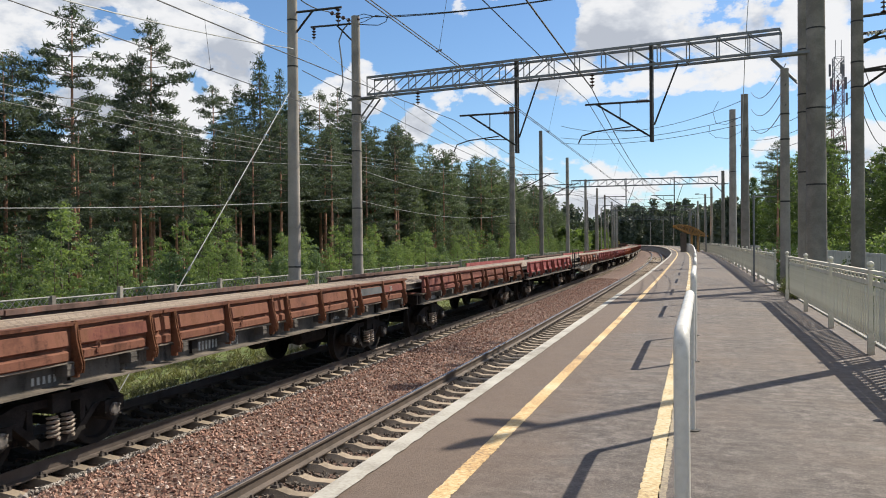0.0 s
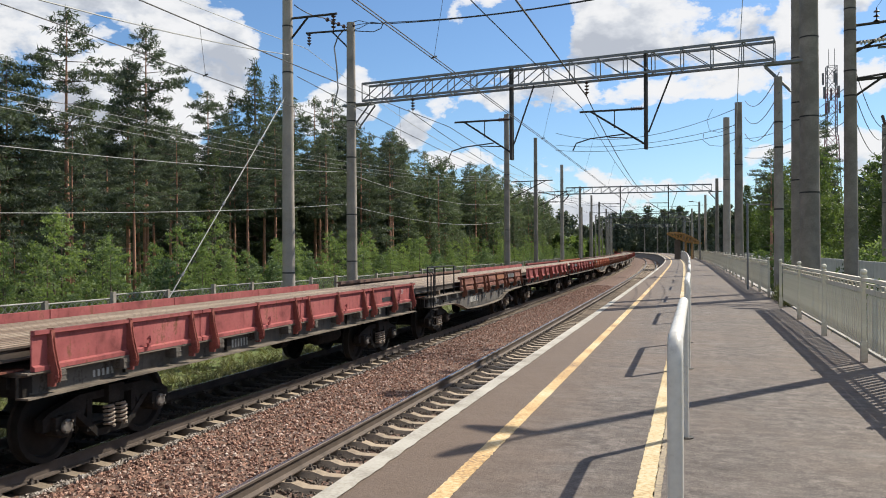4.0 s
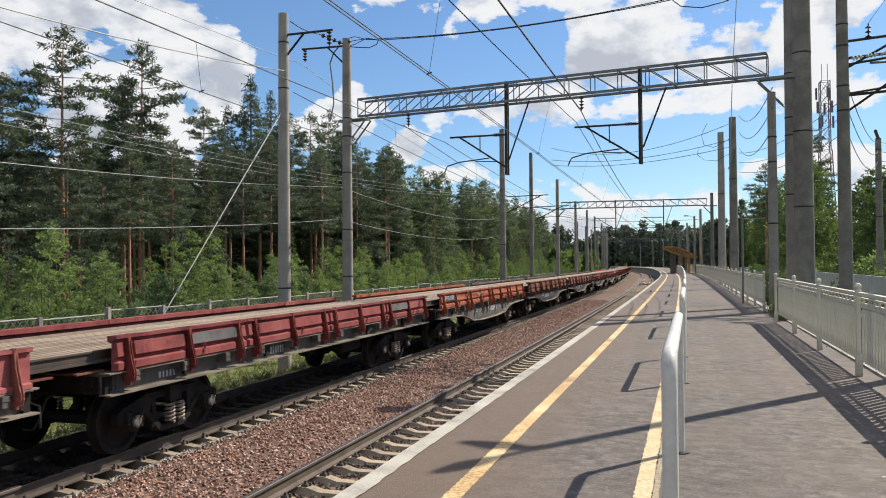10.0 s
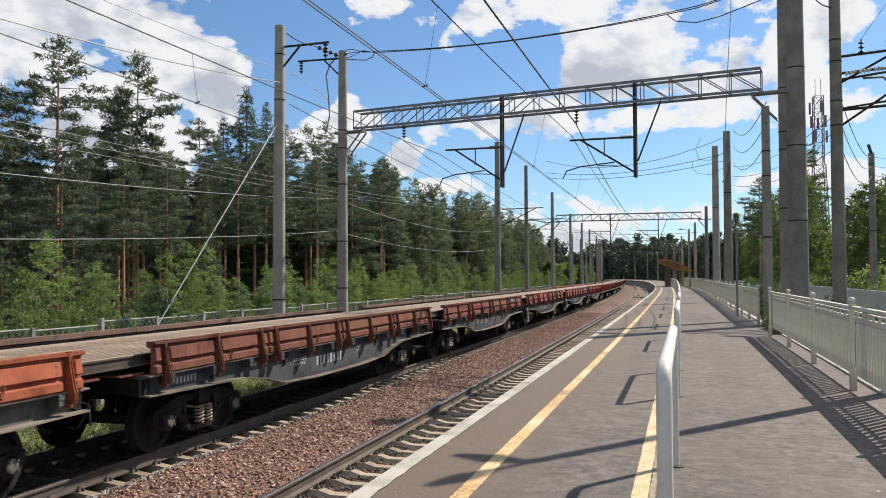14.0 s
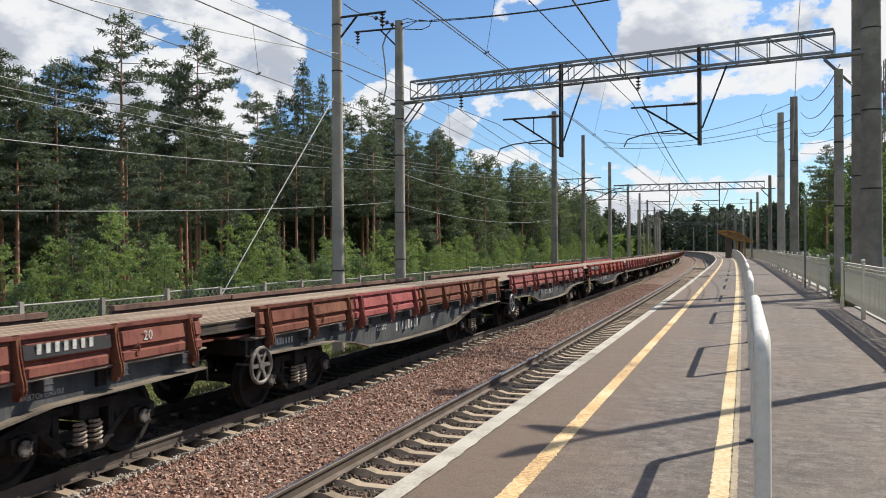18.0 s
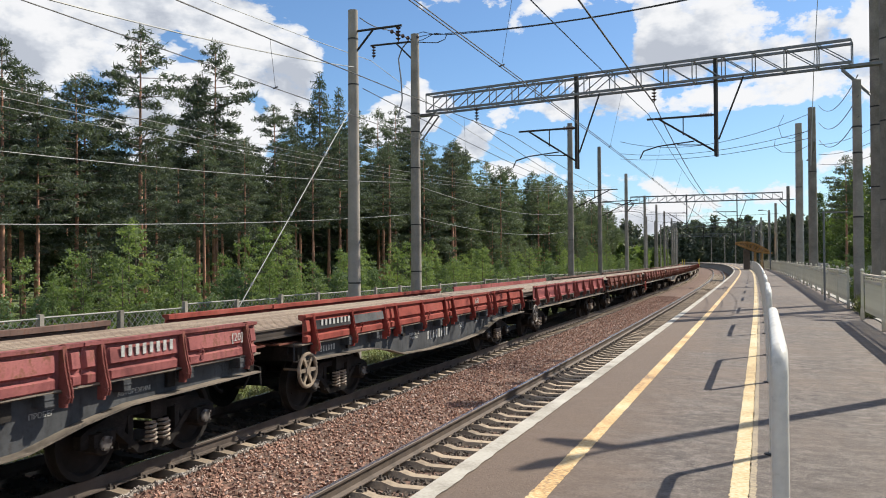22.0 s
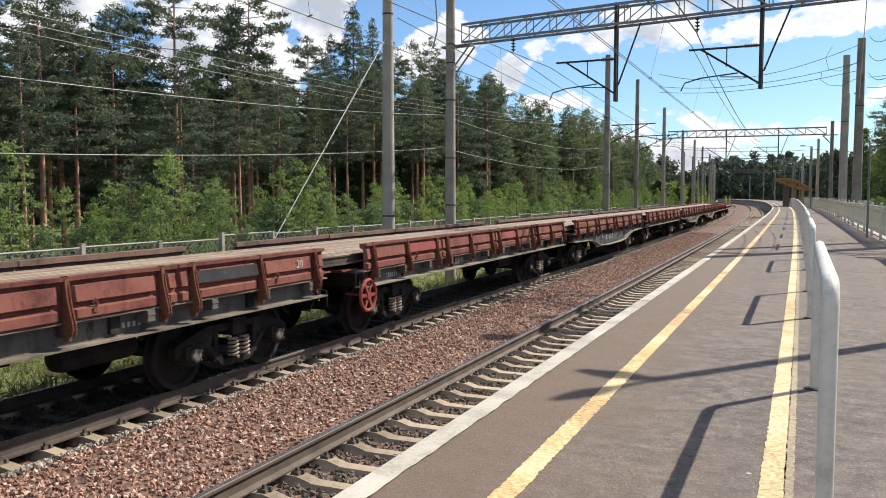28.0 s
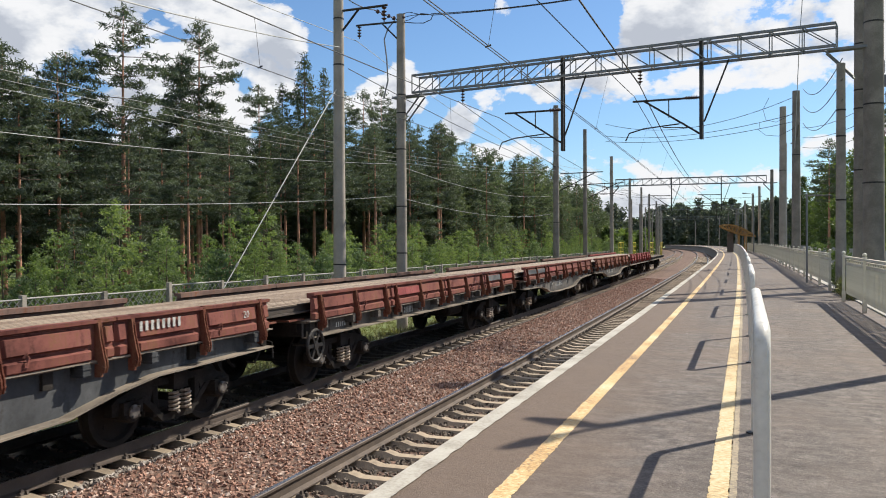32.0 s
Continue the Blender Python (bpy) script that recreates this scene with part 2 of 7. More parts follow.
def asphalt():
    m = material("platform_asphalt", ((0.39, (0.040, 0.031, 0.027)), (0.5, (0.110, 0.089, 0.077)), (0.61, (0.208, 0.173, 0.152))), scale=9.0, rough=0.8, spec=0.4, bump=0.55, fine=120, grain=0.5, coords="World")
    nt = m.node_tree
    b = nt.nodes["Principled BSDF"]
    g = nt.nodes.new("ShaderNodeNewGeometry")
    old = b.inputs["Base Color"].links[0].from_socket
    # broad stains, cross-laid joints, hair cracks and pale chips
    st = node(nt, "ShaderNodeTexNoise", Scale=0.45, Detail=4.0, Roughness=0.7)
    mp = nt.nodes.new("ShaderNodeMapping")
    mp.inputs["Scale"].default_value = (0.9, 1.5, 1.0)
    cr = node(nt, "ShaderNodeTexNoise", Scale=1.6, Detail=6.0, Roughness=0.75)
    nt.links.new(g.outputs["Position"], mp.inputs[0])
    nt.links.new(g.outputs["Position"], st.inputs["Vector"])
    nt.links.new(mp.outputs[0], cr.inputs["Vector"])
    col = mixc(nt, ramp(nt, st.outputs[0], ((0.42, (0, 0, 0)), (0.66, (0.8, 0.8, 0.8)))), old, (0.150, 0.108, 0.082))
    col = mixc(nt, ramp(nt, cr.outputs[0], ((0.52, (0, 0, 0)), (0.72, (0.35, 0.35, 0.35)))), col, (0.22, 0.205, 0.19))
    vo = node(nt, "ShaderNodeTexVoronoi", Scale=1.1)
    vo.feature = "DISTANCE_TO_EDGE"
    wp = node(nt, "ShaderNodeTexNoise", Scale=2.5, Detail=4.0)
    nt.links.new(g.outputs["Position"], wp.inputs["Vector"])
    ad = nt.nodes.new("ShaderNodeVectorMath")
    ad.operation = "ADD"
    nt.links.new(g.outputs["Position"], ad.inputs[0])
    nt.links.new(wp.outputs["Color"], ad.inputs[1])
    nt.links.new(ad.outputs[0], vo.inputs["Vector"])
    crack = ramp(nt, vo.outputs["Distance"], ((0.004, (1, 1, 1)), (0.011, (0, 0, 0))))
    gate = ramp(nt, st.outputs[0], ((0.50, (0, 0, 0)), (0.60, (1, 1, 1))))
    col = mixc(nt, mathn(nt, "MULTIPLY", mathn(nt, "MULTIPLY", crack, gate), 0.6), col, (0.05, 0.042, 0.036))
    ch = node(nt, "ShaderNodeTexVoronoi", Scale=2.1)
    nt.links.new(g.outputs["Position"], ch.inputs["Vector"])
    chip = ramp(nt, ch.outputs["Distance"], ((0.024, (1, 1, 1)), (0.034, (0, 0, 0))))
    col = mixc(nt, mathn(nt, "MULTIPLY", chip, 0.9), col, (0.62, 0.60, 0.56))
    # faint ripples left across the platform by the paver
    rp = nt.nodes.new("ShaderNodeMapping")
    rp.inputs["Scale"].default_value = (0.7, 9.0, 1.0)
    nt.links.new(g.outputs["Position"], rp.inputs[0])
    rn = node(nt, "ShaderNodeTexNoise", Scale=1.0, Detail=4.0, Roughness=0.6)
    nt.links.new(rp.outputs[0], rn.inputs["Vector"])
    col = mixc(nt, ramp(nt, rn.outputs[0], ((0.36, (0.3, 0.3, 0.3)), (0.48, (0, 0, 0)))), col, (0.075, 0.058, 0.047))
    col = mixc(nt, ramp(nt, rn.outputs[0], ((0.54, (0, 0, 0)), (0.68, (0.2, 0.2, 0.2)))), col, (0.22, 0.188, 0.163))
    lg = nt.nodes.new("ShaderNodeMapping")
    lg.inputs["Scale"].default_value = (2.6, 0.10, 1.0)
    nt.links.new(g.outputs["Position"], lg.inputs[0])
    ln = node(nt, "ShaderNodeTexNoise", Scale=1.0, Detail=3.0, Roughness=0.55)
    nt.links.new(lg.outputs[0], ln.inputs["Vector"])
    col = mixc(nt, ramp(nt, ln.outputs[0], ((0.42, (0.28, 0.28, 0.28)), (0.52, (0, 0, 0)))), col, (0.085, 0.068, 0.057))
    # coarse dark pits between the chippings
    pt = node(nt, "ShaderNodeTexNoise", Scale=48.0, Detail=3.0, Roughness=0.7)
    nt.links.new(g.outputs["Position"], pt.inputs["Vector"])
    col = mixc(nt, ramp(nt, pt.outputs[0], ((0.36, (0.5, 0.5, 0.5)), (0.45, (0, 0, 0)))), col, (0.060, 0.049, 0.040))
    col = mixc(nt, ramp(nt, pt.outputs[0], ((0.58, (0, 0, 0)), (0.68, (0.45, 0.45, 0.45)))), col, (0.27, 0.24, 0.21))
    # brown trodden grit along the platform edge
    sep = nt.nodes.new("ShaderNodeSeparateXYZ")
    nt.links.new(g.outputs["Position"], sep.inputs[0])
    off = mathn(nt, "ADD", sep.outputs[0], mathn(nt, "MULTIPLY", mathn(nt, "MULTIPLY", sep.outputs[1], sep.outputs[1]), 0.00024))
    off = mathn(nt, "ADD", off, mathn(nt, "MULTIPLY", mathn(nt, "SUBTRACT", cr.outputs[0], 0.5), 0.9))
    grit = ramp(nt, mathn(nt, "ADD", mathn(nt, "MULTIPLY", off, 0.25), 0.75), ((0.34, (0.9, 0.9, 0.9)), (0.56, (0, 0, 0))))
    col = mixc(nt, mathn(nt, "MULTIPLY", grit, 0.85), col, mixc(nt, pt.outputs[0], (0.085, 0.056, 0.038), (0.185, 0.128, 0.092)))
    col = mixc(nt, 1.0, col, (0.91, 0.92, 0.945), "MULTIPLY")
    nt.links.new(col, b.inputs["Base Color"])
    return m


ASPHALT = asphalt()
EDGE_WHITE = material("edge_whitewash", ((0.34, (0.20, 0.18, 0.15)), (0.5, (0.37, 0.345, 0.30)), (0.66, (0.46, 0.435, 0.39))), scale=2.0, rough=0.85, fine=40, coords="World")
CONCRETE = material("concrete", tones((0.30, 0.29, 0.27), 0.7, 1.25), scale=2.5, rough=0.9, bump=0.3, fine=45)
POLE_CONCRETE = material("pole_concrete", tones((0.245, 0.220, 0.192), 0.62, 1.35), scale=1.6, rough=0.9, bump=0.5, fine=30, spread=0.3)
def oil_and_shade(m):
    """Train shade painted in with oil and brake dust, mid-sleeper between the rails."""
    nt = m.node_tree
    b = nt.nodes["Principled BSDF"]
    old = b.inputs["Base Color"].links[0].from_socket
    co = nt.nodes.new("ShaderNodeTexCoord")
    sep = nt.nodes.new("ShaderNodeSeparateXYZ")
    nt.links.new(co.outputs["Object"], sep.inputs[0])
    n = node(nt, "ShaderNodeTexNoise", Scale=7.0, Detail=4.0)
    nt.links.new(co.outputs["Object"], n.inputs["Vector"])
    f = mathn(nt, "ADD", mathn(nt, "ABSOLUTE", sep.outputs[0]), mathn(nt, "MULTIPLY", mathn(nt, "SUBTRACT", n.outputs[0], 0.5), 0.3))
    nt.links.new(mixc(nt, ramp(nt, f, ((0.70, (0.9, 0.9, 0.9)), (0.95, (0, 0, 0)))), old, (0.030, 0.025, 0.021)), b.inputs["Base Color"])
    return m


SLEEPER = material("sleeper_concrete", tones((0.285, 0.226, 0.166), 0.55, 1.3), scale=3.0, rough=0.92, bump=0.35, fine=50, spread=0.25)
OIL_SHADE_SLEEPER = oil_and_shade(material("oil_and_shade_sleeper", tones((0.285, 0.226, 0.166), 0.55, 1.3), scale=3.0, rough=0.92, bump=0.35, fine=50, spread=0.25))
BALLAST = material("ballast_bed", ((0.36, (0.030, 0.021, 0.017)), (0.5, (0.110, 0.066, 0.049)), (0.64, (0.235, 0.143, 0.107))), scale=14.0, rough=0.95, bump=1.0, fine=55, coords="World")
SOIL = material("grassy_ground", ((0.3, (0.05, 0.07, 0.02)), (0.5, (0.10, 0.13, 0.035)), (0.7, (0.17, 0.16, 0.07))), scale=0.8, rough=0.95, bump=0.8, fine=18, coords="World")
RAIL_SIDE = material("rail_rusty_side", tones((0.105, 0.082, 0.068), 0.6, 1.35), scale=3, rough=0.7, metal=0.2, fine=60)
RAIL_TOP = material("rail_worn_top", tones((0.46, 0.44, 0.42), 0.75, 1.2), scale=2, rough=0.24, metal=0.9, bump=0.05, fine=50)
CLIP = material("dusty_rail_clips", tones((0.075, 0.060, 0.050), 0.6, 1.5), scale=4, rough=0.8, fine=40)
IRON = material("dark_iron", tones((0.035, 0.032, 0.030), 0.6, 1.5), scale=4, rough=0.6, metal=0.4, fine=40)
GREASE = material("greasy_underframe", tones((0.021, 0.018, 0.016), 0.5, 2.0), scale=5, rough=0.8, spec=0.2, metal=0.0, fine=40)
GALV = material("galvanised_steel", tones((0.17, 0.175, 0.18), 0.75, 1.25), scale=3, rough=0.55, metal=0.5, fine=40, bump=0.05)
WIRE = material("weathered_wire", tones((0.06, 0.06, 0.06), 0.8, 1.2), scale=3, rough=0.6, metal=0.4, bump=0)
WIRE_LIGHT = material("aluminium_wire", tones((0.34, 0.34, 0.33), 0.85, 1.1), scale=3, rough=0.55, metal=0.3, bump=0)
INSULATOR = material("brown_porcelain", tones((0.06, 0.03, 0.022), 0.8, 1.3), scale=3, rough=0.25, bump=0)
WHITE_PAINT = material("white_enamel", ((0.34, (0.36, 0.34, 0.30)), (0.48, (0.57, 0.545, 0.495)), (0.66, (0.65, 0.625, 0.57))), scale=5, rough=0.38, bump=0.05, fine=30)
DULL_GREY = material("dull_grey_paint", ((0.3, (0.28, 0.26, 0.21)), (0.5, (0.49, 0.47, 0.41)), (0.7, (0.58, 0.56, 0.50))), scale=2, rough=0.7, bump=0.12, fine=30)
BARK = material("pine_bark_grey", tones((0.120, 0.092, 0.076), 0.6, 1.5), scale=3, rough=0.95, bump=0.8, fine=22)
BARK_RED = material("pine_bark_orange", tones((0.36, 0.190, 0.128), 0.6, 1.4), scale=3, rough=0.9, bump=0.6, fine=22)
BIRCH_BARK = material("birch_bark", tones((0.42, 0.40, 0.36), 0.35, 1.2), scale=5, rough=0.85, bump=0.3, fine=25)
TWIG = material("grey_twigs", tones((0.12, 0.095, 0.07), 0.7, 1.3), scale=4, rough=0.9, fine=30)
YOUNG_NEEDLES = leaf_material("young_pine_needles", (0.070, 0.110, 0.060), (0.16, 0.21, 0.115), 0.28)
NEEDLES = leaf_material("pine_needles", (0.048, 0.065, 0.052), (0.122, 0.148, 0.118), 0.28)
FAR_NEEDLES = leaf_material("mixed_edge_foliage", (0.060, 0.083, 0.062), (0.146, 0.175, 0.130), 0.32)
SPRUCE = leaf_material("spruce_needles", (0.040, 0.058, 0.036), (0.092, 0.116, 0.068), 0.24)
DEEP_LEAVES = leaf_material("deep_green_leaves", (0.049, 0.078, 0.031), (0.119, 0.160, 0.066), 0.36)
LEAVES = leaf_material("birch_leaves", (0.090, 0.133, 0.061), (0.196, 0.248, 0.118), 0.42)
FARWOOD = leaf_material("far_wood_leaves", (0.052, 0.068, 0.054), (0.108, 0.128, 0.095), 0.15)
GRASS = leaf_material("grass_blades", (0.082, 0.088, 0.042), (0.195, 0.188, 0.105), 0.3)
WOOD_OLD = material("old_boards", tones((0.16, 0.115, 0.08), 0.6, 1.4), scale=4, rough=0.9, bump=0.4, fine=30)


def fence_paint():
    """Off-white coat that rusts from the foot of each slat and post upwards."""
    m = material("off_white_fence_paint", ((0.3, (0.36, 0.33, 0.26)), (0.5, (0.54, 0.51, 0.42)), (0.7, (0.62, 0.59, 0.50))), scale=5, rough=0.65, bump=0.15, fine=40)
    nt = m.node_tree
    b = nt.nodes["Principled BSDF"]
    old = b.inputs["Base Color"].links[0].from_socket
    co = nt.nodes.new("ShaderNodeTexCoord")
    sep = nt.nodes.new("ShaderNodeSeparateXYZ")
    nt.links.new(co.outputs["Object"], sep.inputs[0])
    oi = nt.nodes.new("ShaderNodeObjectInfo")
    n = node(nt, "ShaderNodeTexNoise", Scale=6.0, Detail=6.0, Roughness=0.7)
    nt.links.new(co.outputs["Object"], n.inputs["Vector"])
    f = mathn(nt, "SUBTRACT", mathn(nt, "ADD", n.outputs[0], mathn(nt, "MULTIPLY", oi.outputs["Random"], 0.12)), mathn(nt, "MULTIPLY", sep.outputs[2], 0.75))
    mask = ramp(nt, f, ((0.36, (0, 0, 0)), (0.66, (0.6, 0.6, 0.6))))
    nt.links.new(mixc(nt, mask, old, (0.36, 0.22, 0.12)), b.inputs["Base Color"])
    return m


FENCE_PAINT = fence_paint()

import functools

# ---- alignment: arc length s along the line, d metres to the right of it ----
S_KNOTS = (0, 50, 100, 150, 220, 320)
BENDS = (0.000476, 0.0000675, 0.00073, 0.000185, 0.00116, 0.00198)
_S = np.arange(-420.0, 760.0, 0.25)
_k = np.where(_S < 0, 0.0002, np.interp(_S, S_KNOTS, BENDS))
_h = np.concatenate(([0.0], np.cumsum((_k[1:] + _k[:-1]) * 0.125)))
_h -= np.interp(0, _S, _h)
_x = np.concatenate(([0.0], np.cumsum(-np.sin((_h[1:] + _h[:-1]) / 2) * 0.25)))
_y = np.concatenate(([0.0], np.cumsum(np.cos((_h[1:] + _h[:-1]) / 2) * 0.25)))
_x -= np.interp(0, _S, _x)
_y -= np.interp(0, _S, _y)


def heading(s):
    return float(np.interp(s, _S, _h))


def at(s, d, z=0.0):
    h = heading(s)
    return Vector((float(np.interp(s, _S, _x)) + d * math.cos(h), float(np.interp(s, _S, _y)) + d * math.sin(h), z))


def place(s, d, z=0.0, turn=0.0):
    """A pose on the line: local y runs along it, local x to its right."""
    p = at(s, d, z)
    return pose(p.x, p.y, p.z, 0, 0, math.degrees(heading(s)) + turn)


# ---- mesh helpers ----
def box(bm, x, y, z, sx, sy, sz, taper=1.0, m=None):
    """A block centred at x, y with its foot at z; taper narrows the top."""
    vs = []
    for k, t in ((0, 1.0), (1, taper)):
        for i, j in ((-1, -1), (1, -1), (1, 1), (-1, 1)):
            v = Vector((x + i * sx * t / 2, y + j * sy * t / 2, z + k * sz))
            vs.append(bm.verts.new(m @ v if m else v))
    for f in ((3, 2, 1, 0), (4, 5, 6, 7), (0, 1, 5, 4), (1, 2, 6, 5), (2, 3, 7, 6), (3, 0, 4, 7)):
        bm.faces.new([vs[i] for i in f])
    return vs


def extrude(bm, pts, axis, a, b):
    """A closed outline in the two other axes, drawn out along axis from a to b."""
    rings = []
    for v in (a, b):
        ring = []
        for p, q in pts:
            c = [p, q]
            c.insert(axis, v)
            ring.append(bm.verts.new(c))
        rings.append(ring)
    n = len(pts)
    for i in range(n):
        j = (i + 1) % n
        bm.faces.new((rings[0][i], rings[0][j], rings[1][j], rings[1][i]))
    bm.faces.new(rings[0][::-1])
    bm.faces.new(rings[1])


def rod(bm, p, q, r0, r1=None, n=8, caps=True):
    p, q = Vector(p), Vector(q)
    r1 = r0 if r1 is None else r1
    w = (q - p).normalized()
    u = w.orthogonal().normalized()
    v = w.cross(u)
    rings = []
    for c, r in ((p, r0), (q, r1)):
        rings.append([bm.verts.new(c + (u * math.cos(k * math.tau / n) + v * math.sin(k * math.tau / n)) * r) for k in range(n)])
    for i in range(n):
        j = (i + 1) % n
        bm.faces.new((rings[0][i], rings[0][j], rings[1][j], rings[1][i]))
    if caps:
        bm.faces.new(rings[0][::-1])
        bm.faces.new(rings[1])


def pipe(bm, pts, r, n=6, closed=False):
    """A tube through points."""
    pts = [Vector(p) for p in pts]
    rings = []
    up = None
    for i, p in enumerate(pts):
        a = pts[i - 1] if i or closed else p
        b = pts[(i + 1) % len(pts)] if i < len(pts) - 1 or closed else p
        w = (b - a).normalized()
        if up is None:
            up = w.orthogonal().normalized()
        u = (up - w * up.dot(w))
        u = u.normalized() if u.length > 1e-6 else w.orthogonal().normalized()
        up = u
        v = w.cross(u)
        rings.append([bm.verts.new(p + (u * math.cos(k * math.tau / n) + v * math.sin(k * math.tau / n)) * r) for k in range(n)])
    for i in range(len(rings) - (0 if closed else 1)):
        a, b = rings[i], rings[(i + 1) % len(rings)]
        for k in range(n):
            bm.faces.new((a[k], a[(k + 1) % n], b[(k + 1) % n], b[k]))
    if not closed:
        bm.faces.new(rings[0][::-1])
        bm.faces.new(rings[-1])


def lathe(bm, prof, n=12, axis=2, centre=(0, 0, 0), caps=True):
    """A turned shape: prof is (radius, along axis)."""
    rings = []
    for r, h in prof:
        ring = []
        for k in range(n):
            c = [r * math.cos(k * math.tau / n), r * math.sin(k * math.tau / n)]
            c.insert(axis, h)
            ring.append(bm.verts.new(Vector(c) + Vector(centre)))
        rings.append(ring)
    for a, b in zip(rings, rings[1:]):
        for k in range(n):
            bm.faces.new((a[k], a[(k + 1) % n], b[(k + 1) % n], b[k]))
    if caps:
        bm.faces.new(rings[0][::-1])
        bm.faces.new(rings[-1])


def sweep(bm, outline, s0, s1, step=1.0, closed=True, wob=None):
    """Draws an outline (d, z) along the line from s0 to s1."""
    n = max(1, round((s1 - s0) / step))
    rings = []
    for i in range(n + 1):
        s = s0 + (s1 - s0) * i / n
        rings.append([bm.verts.new(at(s, d + (wob(s, k) if wob else 0.0), z)) for k, (d, z) in enumerate(outline)])
    m = len(outline)
    for a, b in zip(rings, rings[1:]):
        for k in range(m if closed else m - 1):
            j = (k + 1) % m
            bm.faces.new((a[k], a[j], b[j], b[k]))
    if closed:
        bm.faces.new(rings[0][::-1])
        bm.faces.new(rings[-1])


def mesh_of(name, bm, mat, smooth=False):
    bmesh.ops.recalc_face_normals(bm, faces=bm.faces)
    me = bpy.data.meshes.new(name)
    bm.to_mesh(me)
    bm.free()
    me.materials.append(mat)
    if smooth:
        me.shade_smooth()
        me.set_sharp_from_angle(angle=radians(38))
    return me


def part(name, bm, mat, parent, label="", smooth=False):
    me = bm if isinstance(bm, bpy.types.Mesh) else mesh_of(name, bm, mat, smooth)
    ob = new(name, me)
    ob.parent = parent
    return tagged(ob, label)


def thing(name, label, category, m=None, group="", kind=""):
    ob = new(name)
    if m is not None:
        ob.matrix_basis = m
    return tagged(ob, label, category, group, kind)


def solid(name, bm, mat, label, category, m=None, group="", kind="", smooth=False):
    ob = new(name, mesh_of(name, bm, mat, smooth))
    if m is not None:
        ob.matrix_basis = m
    return tagged(ob, label, category, group, kind)


def B():
    return bmesh.new()


HP = 1.171                                   # platform above the rail heads
D_EDGE, D_NEAR, D_TRAIN = -2.18, -4.10, -8.60   # platform edge, centre lines of the two tracks
GROUND = -0.95

# ---- ground ----
bm = B()
xs = [-900, -400, -160, -90, -60, -45, -35, -28, -22, -18, -14, -11, -8, 8, 12, 18, 26, 40, 70, 150, 400, 900]
ys = [-400, -120, -60, -30, -15, 0, 10, 20, 30, 40, 55, 70, 90, 120, 160, 220, 320, 480, 800, 1600]
grid = [[bm.verts.new((x, y, GROUND + (0.22 * noise.noise(Vector((x * 0.09, y * 0.09, 0))) if abs(x) > 9 else 0.0))) for x in xs] for y in ys]
for a, b in zip(grid, grid[1:]):
    for i in range(len(xs) - 1):
        bm.faces.new((a[i], a[i + 1], b[i + 1], b[i]))
solid("ground", bm, SOIL, "grassy sandy ground beside the railway", "ground", kind="structure")

# ballast bed under both tracks
bm = B()
bed = [(-12.3, GROUND - 0.1), (-10.6, -0.36), (-10.1, -0.29), (-7.53, -0.29), (-7.39, -0.25), (-7.2, -0.185), (-6.6, -0.16), (-6.0, -0.15), (-5.6, -0.19), (-5.1, -0.24), (-4.78, -0.27), (-4.6, -0.285), (-2.5, -0.29), (-2.32, -0.5), (-2.32, GROUND - 0.1)]
sweep(bm, bed, -40, 420, 1.0, closed=False, wob=lambda s, k: 0.12 * noise.noise(Vector((s * 0.3, k * 3.1, 0))))
solid("ballast_bed", bm, BALLAST, "crushed red-brown stone ballast under the tracks", "ballast", kind="structure")

# ---- tracks ----
RAIL_PROFILE = [(-0.075, -0.18), (0.075, -0.18), (0.075, -0.165), (0.012, -0.145), (0.010, -0.045), (0.037, -0.035), (0.037, -0.008),
                (0.028, 0.0), (-0.028, 0.0), (-0.037, -0.008), (-0.037, -0.035), (-0.010, -0.045), (-0.012, -0.145), (-0.075, -0.165)]


def sleeper_bm():
    bm = B()
    # concrete sleeper with dropped middle and sloping seats
    prof = [(-1.35, -0.40), (1.35, -0.40), (1.35, -0.245), (1.12, -0.205), (0.95, -0.185), (0.60, -0.185), (0.42, -0.235), (-0.42, -0.235), (-0.60, -0.185), (-0.95, -0.185), (-1.12, -0.205), (-1.35, -0.245)]
    rings = []
    for y, w in ((-0.135, 0.0), (-0.078, 1.0), (0.078, 1.0), (0.135, 0.0)):
        rings.append([bm.verts.new((x, y, z - (0.08 if (w == 0 and z > -0.39) else 0))) for x, z in prof])
    for a, b in zip(rings, rings[1:]):
        for k in range(len(prof)):
            j = (k + 1) % len(prof)
            bm.faces.new((a[k], a[j], b[j], b[k]))
    bm.faces.new(rings[0][::-1])
    bm.faces.new(rings[-1])
    return bm


def fastener_geometry(bm, m):
    for side in (-1, 1):
        for inner in (-1, 1):
            x = side * 0.76 + inner * 0.12
            box(bm, x, 0, -0.185, 0.10, 0.11, 0.028, 0.8, m)
            box(bm, x, 0, -0.157, 0.036, 0.04, 0.038, 0.7, m)
            box(bm, x + inner * 0.045, 0.03, -0.18, 0.05, 0.035, 0.036, 0.7, m)


